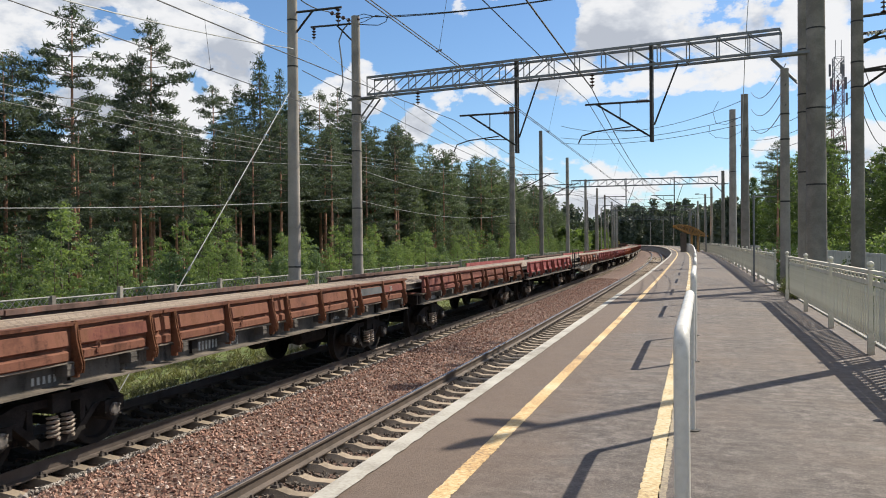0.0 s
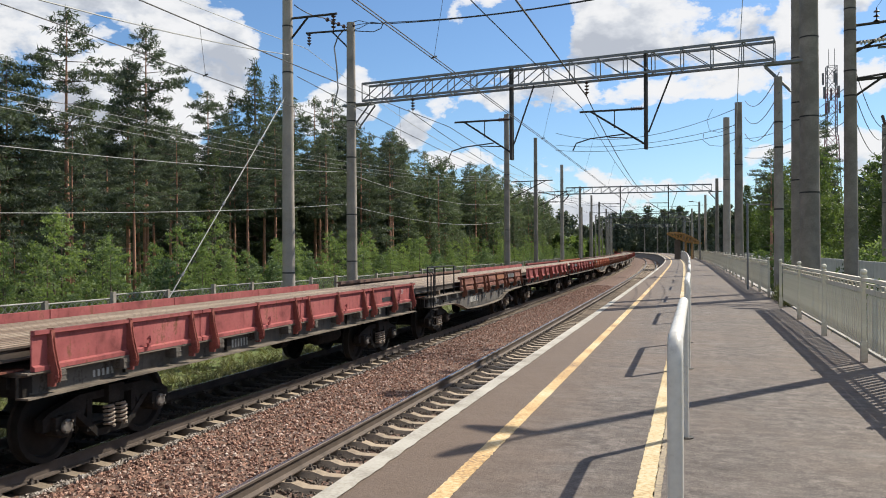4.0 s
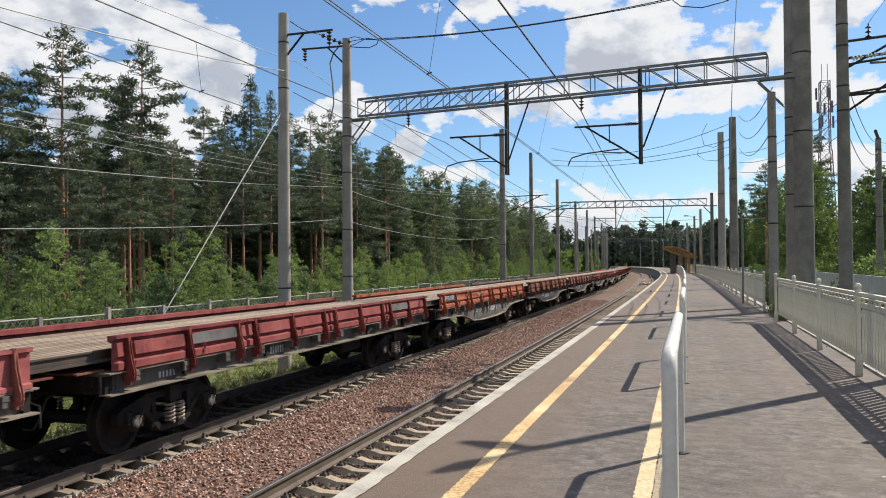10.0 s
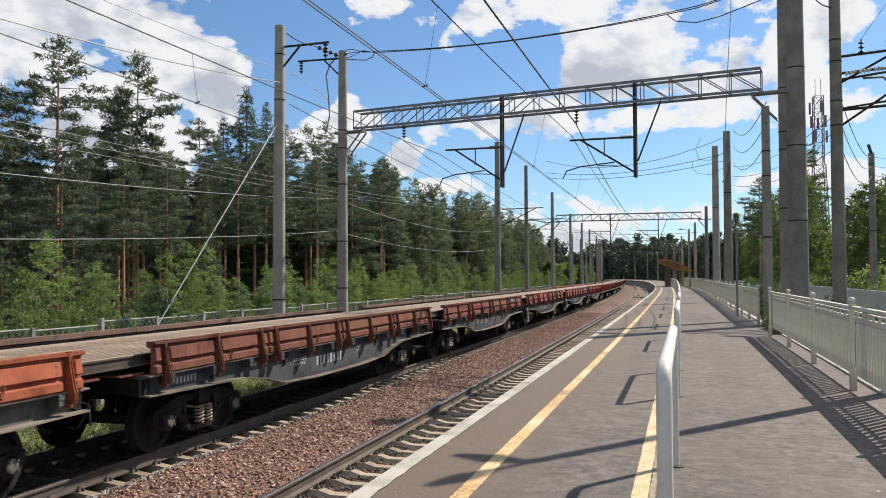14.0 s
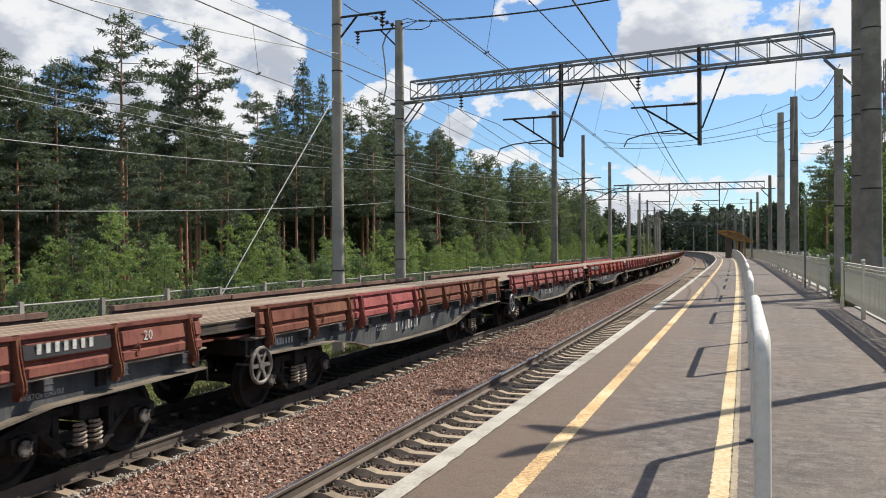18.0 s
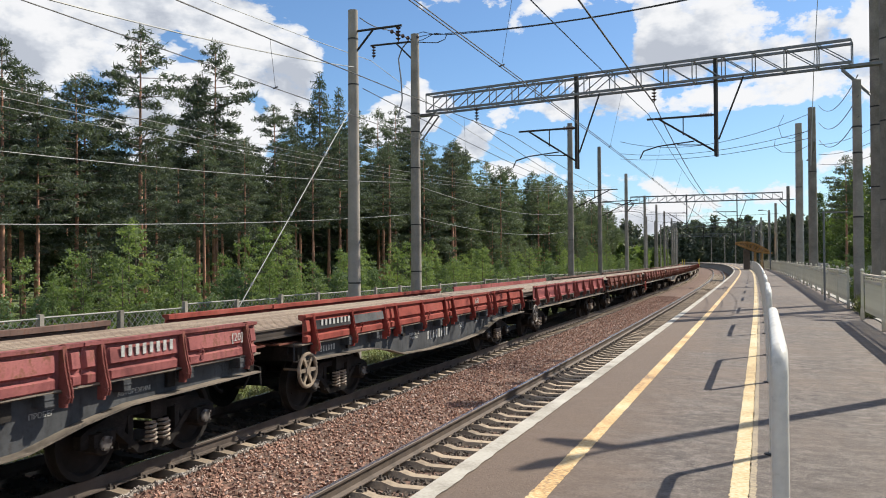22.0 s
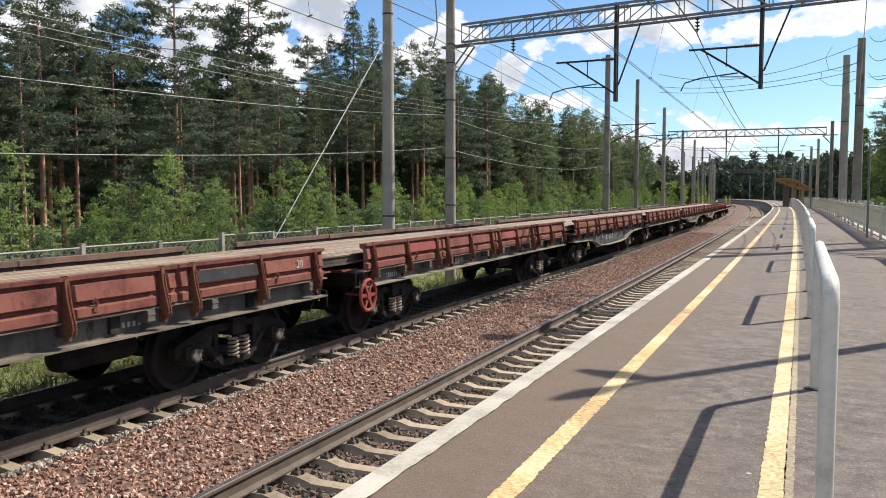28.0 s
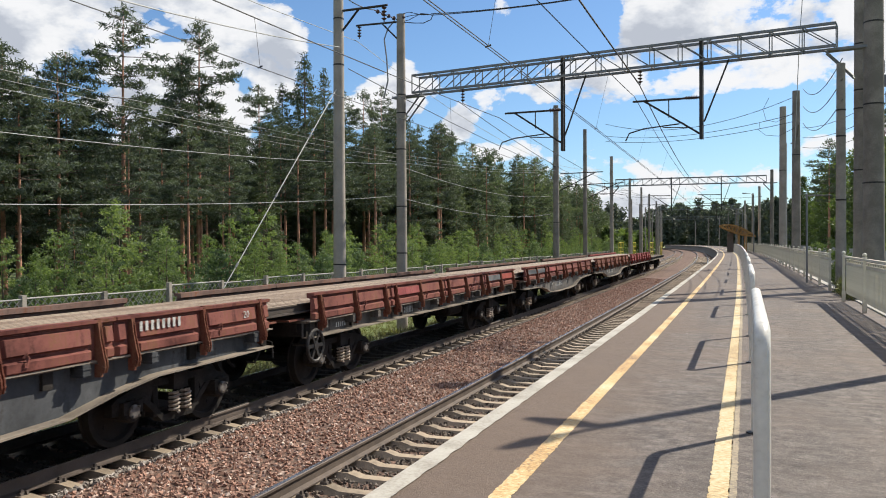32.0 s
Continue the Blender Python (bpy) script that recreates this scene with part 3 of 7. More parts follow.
def build_track(d, name, s_first, concrete):
    t = thing(name, "ballasted track of concrete sleepers and steel rails", "track", kind="structure")
    for side in (-1, 1):
        bm = B()
        sweep(bm, [(d + side * 0.797 + x, z) for x, z in RAIL_PROFILE], -40, 420, 1.0)
        r = part("rail", bm, RAIL_SIDE, t, "rust-brown steel rail with a bright worn head")
        r.data.materials.append(RAIL_TOP)
        for f in r.data.polygons:
            if f.normal.z > 0.9 and f.center.z > -0.006:
                f.material_index = 1
    me = mesh_of("sleeper", sleeper_bm(), concrete)
    clips = B()
    far = B()
    s, n = s_first, 0
    while s < 150:
        m = place(s, d, 0.012 * math.sin(n * 2.3) * 0.3, random.uniform(-0.6, 0.6))
        if n < 150:
            o = part("sleeper", me, None, t)
            o.matrix_basis = m
        else:
            box(far, 0, 0, -0.40, 2.7, 0.26, 0.21, 1.0, m)
        if s < 70:
            fastener_geometry(clips, m)
        s += 0.543
        n += 1
    o = part("distant_sleepers", far, SLEEPER, t)
    tagged(o, kind="stuff")
    o = part("rail_fasteners", clips, CLIP, t, "dusty brown rail clips and bolts")
    tagged(o, kind="stuff")
    return t


build_track(D_NEAR, "track_near", -3.0, SLEEPER)
build_track(D_TRAIN, "track_far", -4.0, OIL_SHADE_SLEEPER)

# ---- platform ----
PLAT = (-30, 330)


bm = B()
sweep(bm, [(D_EDGE + 0.14, HP - 0.35), (2.30, HP - 0.35), (2.30, HP), (D_EDGE + 0.14, HP)], *PLAT, 1.0)
solid("platform_floor", bm, ASPHALT, "worn grey asphalt platform surface with cracks", "platform", kind="structure")
bm = B()
sweep(bm, [(D_EDGE + 0.30, GROUND - 0.1), (2.1, GROUND - 0.1), (2.1, HP - 0.352), (D_EDGE + 0.30, HP - 0.352)], *PLAT, 2.0)
solid("platform_base", bm, CONCRETE, "dark concrete base of the platform", "platform", kind="structure")
bm = B()
sweep(bm, [(2.302, HP - 0.35), (2.52, HP - 0.35), (2.52, HP + 0.03), (2.302, HP + 0.03)], *PLAT, 1.0)
solid("platform_kerb", bm, CONCRETE, "weathered concrete kerb under the fence", "kerb", kind="structure")


white_edge = thing("platform_edge", "whitewashed concrete edge slabs of the platform", "platform edge", kind="structure")
slab_s = -8.0
while slab_s < 130:
    bm = B()
    s1 = slab_s + 2.985
    sweep(bm, [(D_EDGE, HP - 0.22), (D_EDGE + 0.139, HP - 0.22), (D_EDGE + 0.139, HP + 0.006), (D_EDGE, HP + 0.002)], slab_s, s1, 1.5)
    part("edge_slab", bm, EDGE_WHITE, white_edge)
    slab_s += 3.0
bm = B()
sweep(bm, [(D_EDGE, HP - 0.22), (D_EDGE + 0.139, HP - 0.22), (D_EDGE + 0.139, HP + 0.006), (D_EDGE, HP + 0.002)], slab_s, PLAT[1], 1.5)
part("distant_edge", bm, EDGE_WHITE, white_edge)

# ragged rim of whitewash that runs over on to the asphalt
bm = B()
rings = []
s = -6.0
while s < 60:
    e = 0.005 * noise.noise(Vector((s * 0.9, 0, 5))) + 0.016 * noise.noise(Vector((s * 6.0, 0, 8)))
    rings.append([bm.verts.new(at(s, D_EDGE + 0.02, HP + 0.0085)), bm.verts.new(at(s, D_EDGE + 0.155 + e, HP + 0.0085))])
    s += 0.07
for a, b in zip(rings, rings[1:]):
    bm.faces.new((a[0], a[1], b[1], b[0]))
part("whitewash_rim", bm, EDGE_WHITE, white_edge)


def line_paint(name, stops):
    m = bpy.data.materials.new(name)
    m.use_nodes = True
    nt = m.node_tree
    b = nt.nodes["Principled BSDF"]
    g = nt.nodes.new("ShaderNodeNewGeometry")
    mp = nt.nodes.new("ShaderNodeMapping")
    mp.inputs["Scale"].default_value = (30.0, 60.0, 1.0)
    nt.links.new(g.outputs["Position"], mp.inputs[0])
    a = node(nt, "ShaderNodeTexNoise", Scale=1.0, Detail=5.0, Roughness=0.65)
    nt.links.new(mp.outputs[0], a.inputs["Vector"])
    c = node(nt, "ShaderNodeTexNoise", Scale=1.3, Detail=3.0)
    nt.links.new(g.outputs["Position"], c.inputs["Vector"])
    f = mathn(nt, "ADD", mathn(nt, "MULTIPLY", a.outputs[0], 0.6), mathn(nt, "MULTIPLY", c.outputs[0], 0.4))
    col = ramp(nt, f, stops)
    nt.links.new(col, b.inputs["Base Color"])
    b.inputs["Roughness"].default_value = 0.8
    bp = nt.nodes.new("ShaderNodeBump")
    bp.inputs["Strength"].default_value = 0.5
    bp.inputs["Distance"].default_value = 0.01
    nt.links.new(f, bp.inputs["Height"])
    nt.links.new(bp.outputs[0], b.inputs["Normal"])
    return m


YELLOW = line_paint("worn_yellow_line", ((0.38, (0.16, 0.12, 0.09)), (0.44, (0.43, 0.255, 0.10)), (0.51, (0.53, 0.375, 0.18)), (0.62, (0.62, 0.53, 0.36))))
CREAM = line_paint("worn_cream_line", ((0.38, (0.17, 0.135, 0.10)), (0.44, (0.40, 0.27, 0.12)), (0.51, (0.50, 0.40, 0.23)), (0.64, (0.56, 0.50, 0.37))))

OLD_LINE = line_paint("old_line_paint", ((0.40, (0.15, 0.12, 0.095)), (0.47, (0.21, 0.17, 0.12)), (0.55, (0.31, 0.25, 0.165)), (0.64, (0.38, 0.32, 0.22))))


def ragged(s, k):
    return 0.007 * noise.noise(Vector((s * 3.0, k * 7.0, 1))) + 0.016 * noise.noise(Vector((s * 21.0, k * 5.0, 2)))


def yellow_line(d0, d1, mat, label):
    bm = B()
    rings = []
    s = -18.0
    while s < 300:
        rings.append([bm.verts.new(at(s, d0 + ragged(s, 0), HP + 0.004)), bm.verts.new(at(s, d1 + ragged(s, 9), HP + 0.004))])
        s += 0.5 if s < -3 else 0.03 if s < 16 else (0.08 if s < 45 else 1.0)
    for a, b in zip(rings, rings[1:]):
        bm.faces.new((a[0], a[1], b[1], b[0]))
    solid("safety_line", bm, mat, label, "line marking", kind="structure")


yellow_line(-1.515, -1.395, YELLOW, "worn yellow safety line painted on the platform")
yellow_line(-0.249, -0.205, OLD_LINE, "faint strip of an older line beside the railing")
yellow_line(-0.36, -0.245, CREAM, "worn yellow line painted beside the railing")

# white drum railing: loops of bent tube along the platform
def railing_loop(length):
    t = thing("railing", "white-painted bent steel tube railing on the platform", "railing", group="platform railings")
    h, r = 1.06, 0.10
    pts = [(0, 0, 0), (0, 0, h * 0.5)]
    for k in range(7):
        a = math.pi - k * math.pi / 12
        pts.append((0, r + r * math.cos(a), h - r + r * math.sin(a)))
    for k in range(7):
        a = math.pi / 2 - k * math.pi / 12
        pts.append((0, length - r + r * math.cos(a), h - r + r * math.sin(a)))
    pts += [(0, length, h * 0.5), (0, length, 0)]
    bm = B()
    pipe(bm, pts, 0.035, 16)
    part("bent_tube", bm, WHITE_PAINT, t, smooth=True)
    for y in (0, length):
        bm = B()
        lathe(bm, ((0.07, 0.0), (0.07, 0.008), (0.05, 0.012)), 12, centre=(0, y, 0))
        part("foot_flange", bm, IRON, t)
    return t


loop = railing_loop(2.85)
loop.matrix_basis = place(3.72, -0.09, HP)
s = 3.72 + 6.6
while s < 118:
    copy_thing(loop, place(s, -0.09, HP))
    s += 6.6

# ---- the freight train ----
P_BROWN = paint("rust_brown_boards", (0.168, 0.062, 0.046), amount=0.6)
P_ORANGE_BROWN = paint("orange_brown_boards", (0.208, 0.090, 0.060), amount=0.65)
P_REDBROWN = paint("red_brown_boards", (0.19, 0.069, 0.057), amount=0.5)
P_PINK = paint("faded_crimson_boards", (0.31, 0.092, 0.090), amount=0.22)
P_CRIMSON = paint("crimson_boards", (0.24, 0.062, 0.062), amount=0.32)
P_ROSE = paint("dusty_rose_boards", (0.27, 0.092, 0.088), amount=0.3)
P_ORANGE = paint("orange_red_boards", (0.33, 0.095, 0.052), amount=0.32)
P_RED = paint("bright_red_boards", (0.275, 0.062, 0.048), amount=0.3)
P_DUSTY = paint("dusty_pink_brown_boards", (0.235, 0.108, 0.085), amount=0.45)
P_OCHRE = paint("faded_ochre_field", (0.26, 0.112, 0.060), amount=0.45)
P_INNER = paint("inner_face_of_far_boards", (0.150, 0.098, 0.082), amount=0.4)
P_BLACKPATCH = paint("black_patch", (0.035, 0.035, 0.038), amount=0.1)
P_GREYPATCH = paint("grey_patch", (0.105, 0.108, 0.112), amount=0.15)
RUSTIER = {}
for coat_, tint in ((P_BROWN, (0.15, 0.056, 0.034)), (P_REDBROWN, (0.165, 0.055, 0.036)), (P_ORANGE_BROWN, (0.20, 0.085, 0.042)), (P_CRIMSON, (0.20, 0.045, 0.036)),
                    (P_PINK, (0.27, 0.085, 0.070)), (P_ROSE, (0.22, 0.075, 0.065)), (P_ORANGE, (0.30, 0.085, 0.040)), (P_RED, (0.26, 0.050, 0.040)), (P_DUSTY, (0.20, 0.085, 0.055))):
    RUSTIER[coat_.name] = paint("rusted_stakes_of_" + coat_.name, tint, amount=0.35 if coat_ in (P_RED, P_ORANGE, P_CRIMSON, P_PINK, P_ROSE) else 0.75)
SILL_BLACK = paint("black_sill", (0.070, 0.073, 0.078), rust=(0.045, 0.042, 0.042), amount=0.25, rough=0.5)
SILL_GREY = paint("grey_sill", (0.120, 0.112, 0.104), rust=(0.045, 0.038, 0.033), amount=0.28, rough=0.6)
SILL_DUSTY = paint("dusty_brown_sill", (0.118, 0.106, 0.094), rust=(0.048, 0.038, 0.032), amount=0.28, rough=0.65)
MARK_WHITE = material("stencil_white", tones((0.42, 0.42, 0.40), 0.35, 1.2), scale=14, rough=0.7, fine=50, bump=0)
DECK = material("wagon_deck_planks", tones((0.12, 0.095, 0.075), 0.6, 1.4), scale=3, rough=0.9, fine=30)
LOAD_SIDE = material("load_rail_side", tones((0.062, 0.047, 0.037), 0.6, 1.4), scale=1.6, rough=0.75, fine=40, spread=0.2)
LOAD_TOP = material("load_rail_head", ((0.3, (0.125, 0.082, 0.056)), (0.5, (0.195, 0.142, 0.102)), (0.7, (0.26, 0.205, 0.152))), scale=1.2, rough=0.7, metal=0.0, fine=40, spread=0.3)
WHEEL_STEEL = material("wheel_steel", tones((0.020, 0.017, 0.015), 0.6, 1.7), scale=4, rough=0.75, spec=0.25, metal=0.0, fine=40)
SPRING = material("coil_spring", tones((0.33, 0.28, 0.23), 0.5, 1.4), scale=6, rough=0.65, metal=0.2, fine=40)
BOXCAP = material("axle_box_cap", tones((0.15, 0.135, 0.12), 0.45, 1.6), scale=9, rough=0.6, metal=0.2, fine=40)
# paler than the sills: sunlight on flange and ledge is put into the dusty colour
FLANGE_DUST_LIT = material("dusty_sunlit_flange_steel", tones((0.175, 0.145, 0.115), 0.5, 1.35), scale=2.2, rough=0.75, fine=35, spread=0.2)
YELLOW_RAIL = material("yellow_guard_paint", tones((0.62, 0.48, 0.05), 0.7, 1.2), scale=4, rough=0.6, fine=40)

PITCH, BOARD, SIDE, SILL_X = 14.62, 3.305, 1.44, 1.30      # coupler pitch, one side board, half width at the boards
Z_DECK = 1.27
_made = {}


def once(key, make, mat, smooth=False):
    k = (key, mat.name)
    if k not in _made:
        _made[k] = mesh_of(key, make(), mat, smooth)
    return _made[k]


def board_ribbed(kind=0):
    bm = B()
    # pressed board: proud leaning field between two recesses, proud lower band and top flange
    prof = [(0.0, 0.0), (0.060, 0.0), (0.082, 0.02), (0.082, 0.11), (0.020, 0.135), (0.015, 0.165), (0.078, 0.195), (0.050, 0.365), (0.012, 0.38), (0.012, 0.405), (0.072, 0.425), (0.076, 0.465), (-0.075, 0.465), (-0.075, 0.385), (0.0, 0.36)]
    rings = []
    # the sheet is dented from years of loading
    half = BOARD / 2
    stops = [0.012, 0.018, 0.05, 0.16, 0.20, 0.345, 0.40] + [0.40 + (half - 0.53) * k / 7 for k in range(1, 7)] + [half - 0.13, half - 0.085, half + 0.075, half + 0.125]
    stops += [half + 0.125 + (half - 0.525) * k / 7 for k in range(1, 7)] + [BOARD - 0.40, BOARD - 0.355, BOARD - 0.20, BOARD - 0.16, BOARD - 0.05, BOARD - 0.018, BOARD - 0.012]
    for y in stops:
        flat = min(abs(y - 0.27), abs(y - half), abs(y - BOARD + 0.27)) < 0.088 or min(y, BOARD - y) < 0.03
        row = []
        for x, z in prof:
            dent = noise.noise(Vector((y * 1.7, z * 4.0, kind * 9.3))) * 0.5 + noise.noise(Vector((y * 6.0, z * 9.0, kind * 5.1))) * 0.3
            row.append(bm.verts.new(((0.016 if flat and x > 0.001 and z < 0.41 else x) + ((0.022 if z > 0.37 or z < 0.17 else 0.007) * dent if x != 0.0 else 0.0), y, z + (0.014 * dent if z > 0.3 else 0.006 * dent))))
        rings.append(row)
    for a, b in zip(rings, rings[1:]):
        for k in range(len(prof)):
            j = (k + 1) % len(prof)
            bm.faces.new((a[k], a[j], b[j], b[k]))
    bm.faces.new(rings[0][::-1])
    bm.faces.new(rings[-1])
    return bm


def board_smooth():
    bm = B()
    prof = [(0.0, 0.0), (0.065, 0.0), (0.065, 0.05), (0.022, 0.068), (0.022, 0.405), (0.065, 0.42), (0.065, 0.465), (0.0, 0.465)]
    extrude(bm, [(x, z) for x, z in prof], 1, 0.012, BOARD - 0.012)
    return bm


def stake_bm():
    bm = B()
    # tapering bracket on the outside of a board, with its hinge foot
    pts = [(0.02, 0.475), (0.072, 0.475), (0.106, 0.25), (0.150, 0.06), (0.176, -0.02), (0.178, -0.09), (0.158, -0.15), (0.120, -0.15), (0.095, -0.10), (0.06, -0.01), (0.02, 0.0)]
    for y0, y1 in ((-0.026, -0.014), (0.014, 0.026)):
        extrude(bm, pts, 1, y0, y1)
    box(bm, 0.05, 0, 0.0, 0.06, 0.032, 0.455)
    rod(bm, (0.140, -0.045, -0.085), (0.140, 0.045, -0.085), 0.024, n=8)
    box(bm, 0.060, 0, -0.20, 0.085, 0.045, 0.15)
    return bm


def latch_bm():
    bm = B()
    pipe(bm, [(0.08, -0.03, 0.10), (0.10, 0.0, 0.14), (0.09, 0.03, 0.09), (0.09, 0.0, 0.02)], 0.016, 5)
    box(bm, 0.085, 0, 0.0, 0.03, 0.05, 0.05)
    return bm


def pocket_bm():
    bm = B()
    box(bm, 0.092, 0, -0.17, 0.182, 0.11, 0.14)
    box(bm, 0.096, 0, -0.085, 0.19, 0.125, 0.014)
    box(bm, 0.096, 0, -0.155, 0.19, 0.125, 0.014)
    return bm


def sill_fish():
    bm = B()
    L = 6.70
    pts = [(-L, 1.26), (-L, 0.99), (-4.05, 0.94), (-3.35, 0.84), (-2.6, 0.68), (-1.2, 0.625), (1.2, 0.625), (2.6, 0.68), (3.35, 0.84), (4.05, 0.94), (L, 0.99), (L, 1.26)]
    extrude(bm, pts, 0, -0.02, 0.0)
    return bm


FISH_LINE = ((-6.70, 0.99), (-4.05, 0.94), (-3.35, 0.84), (-2.6, 0.68), (-1.2, 0.625), (1.2, 0.625), (2.6, 0.68), (3.35, 0.84), (4.05, 0.94), (6.70, 0.99))


def flange_fish():
    bm = B()
    extrude(bm, list(FISH_LINE) + [(y, z - 0.022) for y, z in reversed(FISH_LINE)], 0, -0.02, 0.16)
    return bm


def flange_straight():
    bm = B()
    box(bm, 0.07, 0, 0.963, 0.18, 13.4, 0.022)
    return bm


def ledge_bm():
    bm = B()
    box(bm, 0.07, 0, 1.245, 0.16, 13.4, 0.02)
    return bm


def sill_straight():
    bm = B()
    L = 6.70
    extrude(bm, [(-L, 1.26), (-L, 0.985), (L, 0.985), (L, 1.26)], 0, -0.02, 0.0)
    return bm


def centre_sill(fish):
    def make():
        bm = B()
        low = 0.78 if fish else 0.75
        pts = [(-6.7, 1.2), (-6.7, 0.92), (-4.2, 0.90), (-3.1, low), (3.1, low), (4.2, 0.90), (6.7, 0.92), (6.7, 1.2)]
        for x in (-0.28, 0.24):
            extrude(bm, pts, 0, x, x + 0.04)
        box(bm, 0, 0, 1.16, 0.6, 13.4, 0.06)
        for y in (-6.6, -4.86, -2.4, 0, 2.4, 4.86, 6.6):
            box(bm, 0, y, 1.02, 2.7, 0.14, 0.2)
        return bm
    return make


def deck_bm():
    bm = B()
    n, out = 46, [(6.7, 1.215), (-6.7, 1.215)]
    for i in range(n):
        y0, y1 = -6.7 + i * 13.4 / n, -6.7 + (i + 1) * 13.4 / n
        out += [(y0 + 0.001, 1.258), (y0 + 0.008, 1.27), (y1 - 0.008, 1.27), (y1 - 0.001, 1.258)]
    extrude(bm, out, 0, -1.36, 1.36)
    return bm


def bogie_frame_bm():
    bm = B()
    # two cast side frames, outline with windows, and the bolster
    top = [(-1.22, 0.60), (-1.12, 0.66), (-0.62, 0.80), (0.62, 0.80), (1.12, 0.66), (1.22, 0.60), (1.22, 0.44), (1.10, 0.44), (1.08, 0.56), (0.74, 0.60), (0.55, 0.44), (0.48, 0.66), (0.40, 0.70), (-0.40, 0.70), (-0.48, 0.66), (-0.55, 0.44), (-0.74, 0.60), (-1.08, 0.56), (-1.10, 0.44), (-1.22, 0.44)]
    low = [(-0.74, 0.60), (-0.30, 0.21), (0.30, 0.21), (0.74, 0.60), (0.62, 0.60), (0.27, 0.30), (-0.27, 0.30), (-0.62, 0.60)]
    for x in (-1.07, 0.95):
        extrude(bm, top, 0, x, x + 0.12)
        extrude(bm, low, 0, x - 0.02, x + 0.14)
        box(bm, x + 0.06, -0.43, 0.30, 0.14, 0.09, 0.42)
        box(bm, x + 0.06, 0.43, 0.30, 0.14, 0.09, 0.42)
    box(bm, 0, 0, 0.62, 2.3, 0.30, 0.24)
    box(bm, 0, 0, 0.84, 0.5, 0.5, 0.12)
    for y in (-0.36, 0.36):
        box(bm, 0, y, 0.36, 1.5, 0.06, 0.10)
    for x in (-0.76, 0.76):
        for y in (-0.40, 0.40):
            box(bm, x, y, 0.33, 0.10, 0.07, 0.30)
    return bm


def spring_bm():
    bm = B()
    pts = []
    turns, n = 5, 30
    for k in range(n + 1):
        a = k / n * turns * math.tau
        pts.append((0.07 * math.cos(a), 0.07 * math.sin(a), 0.32 + 0.28 * k / n))
    pipe(bm, pts, 0.019, 4)
    return bm


def axle_box_bm():
    bm = B()
    lathe(bm, ((0.15, -0.13), (0.15, 0.10), (0.13, 0.12)), 10, axis=0, centre=(0, 0, 0))
    box(bm, 0, 0, -0.03, 0.24, 0.34, 0.16)
    return bm


def cap_bm():
    bm = B()
    lathe(bm, ((0.09, 0.0), (0.09, 0.025), (0.06, 0.035)), 12, axis=0)
    for k in range(4):
        a = k * math.pi / 2 + math.pi / 4
        rod(bm, (0.02, 0.08 * math.cos(a), 0.08 * math.sin(a)), (0.055, 0.08 * math.cos(a), 0.08 * math.sin(a)), 0.016, n=5)
    return bm


def wheel_bm():
    bm = B()
    lathe(bm, ((0.09, -0.10), (0.10, -0.09), (0.13, -0.035), (0.38, -0.005), (0.405, -0.065), (0.475, -0.065), (0.475, 0.045), (0.503, 0.055), (0.500, 0.075), (0.41, 0.07), (0.38, 0.025), (0.13, 0.055), (0.10, 0.09), (0.09, 0.10)), 20, axis=0)
    for k in range(2):
        a = k * math.pi
        rod(bm, (-0.03, 0.25 * math.cos(a), 0.25 * math.sin(a)), (0.045, 0.25 * math.cos(a), 0.25 * math.sin(a)), 0.03, n=6)
    return bm


def axle_bm():
    bm = B()
    lathe(bm, ((0.065, -1.06), (0.065, -0.9), (0.095, -0.86), (0.085, -0.4), (0.085, 0.4), (0.095, 0.86), (0.065, 0.9), (0.065, 1.06)), 10, axis=0)
    return bm


def coupler_bm():
    bm = B()
    box(bm, 0, 0.25, 0.97, 0.16, 0.62, 0.16)
    box(bm, 0.06, 0.56, 0.93, 0.30, 0.13, 0.26, 0.85)
    box(bm, -0.12, 0.64, 0.95, 0.08, 0.20, 0.22, 0.9)
    box(bm, 0.0, -0.06, 0.88, 0.5, 0.12, 0.34)
    return bm


def hose_bm():
    bm = B()
    pipe(bm, [(0.36, -0.1, 0.95), (0.36, 0.1, 0.86), (0.34, 0.3, 0.62), (0.30, 0.5, 0.52), (0.2, 0.62, 0.55)], 0.026, 6)
    return bm


def reservoir_bm():
    bm = B()
    lathe(bm, ((0.02, -0.62), (0.14, -0.58), (0.17, -0.48), (0.17, 0.48), (0.14, 0.58), (0.02, 0.62)), 12, axis=1)
    return bm


def handwheel_bm():
    bm = B()
    ring = [(0, 0.27 * math.cos(k * math.tau / 18), 0.27 * math.sin(k * math.tau / 18)) for k in range(18)]
    pipe(bm, ring, 0.032, 8, closed=True)
    return bm


def wheel_spoke_bm():
    bm = B()
    box(bm, 0, 0.155, -0.028, 0.03, 0.22, 0.056)
    return bm


def wheel_hub_bm():
    bm = B()
    lathe(bm, ((0.02, -0.45), (0.022, -0.04), (0.075, -0.03), (0.075, 0.03), (0.03, 0.035)), 10, axis=0)
    return bm


def step_bm():
    bm = B()
    for y in (-0.2, 0.2):
        box(bm, 0, y, 0.42, 0.04, 0.03, 0.58)
    for z in (0.42, 0.66, 0.88):
        box(bm, 0.0, 0, z, 0.18, 0.42, 0.025)
    return bm


def end_plate_bm():
    bm = B()
    box(bm, 0, 0, 0.98, 2.70, 0.10, 0.29)
    for x in (-1.05, 1.05):
        box(bm, x, 0.07, 1.08, 0.25, 0.06, 0.14)
    return bm


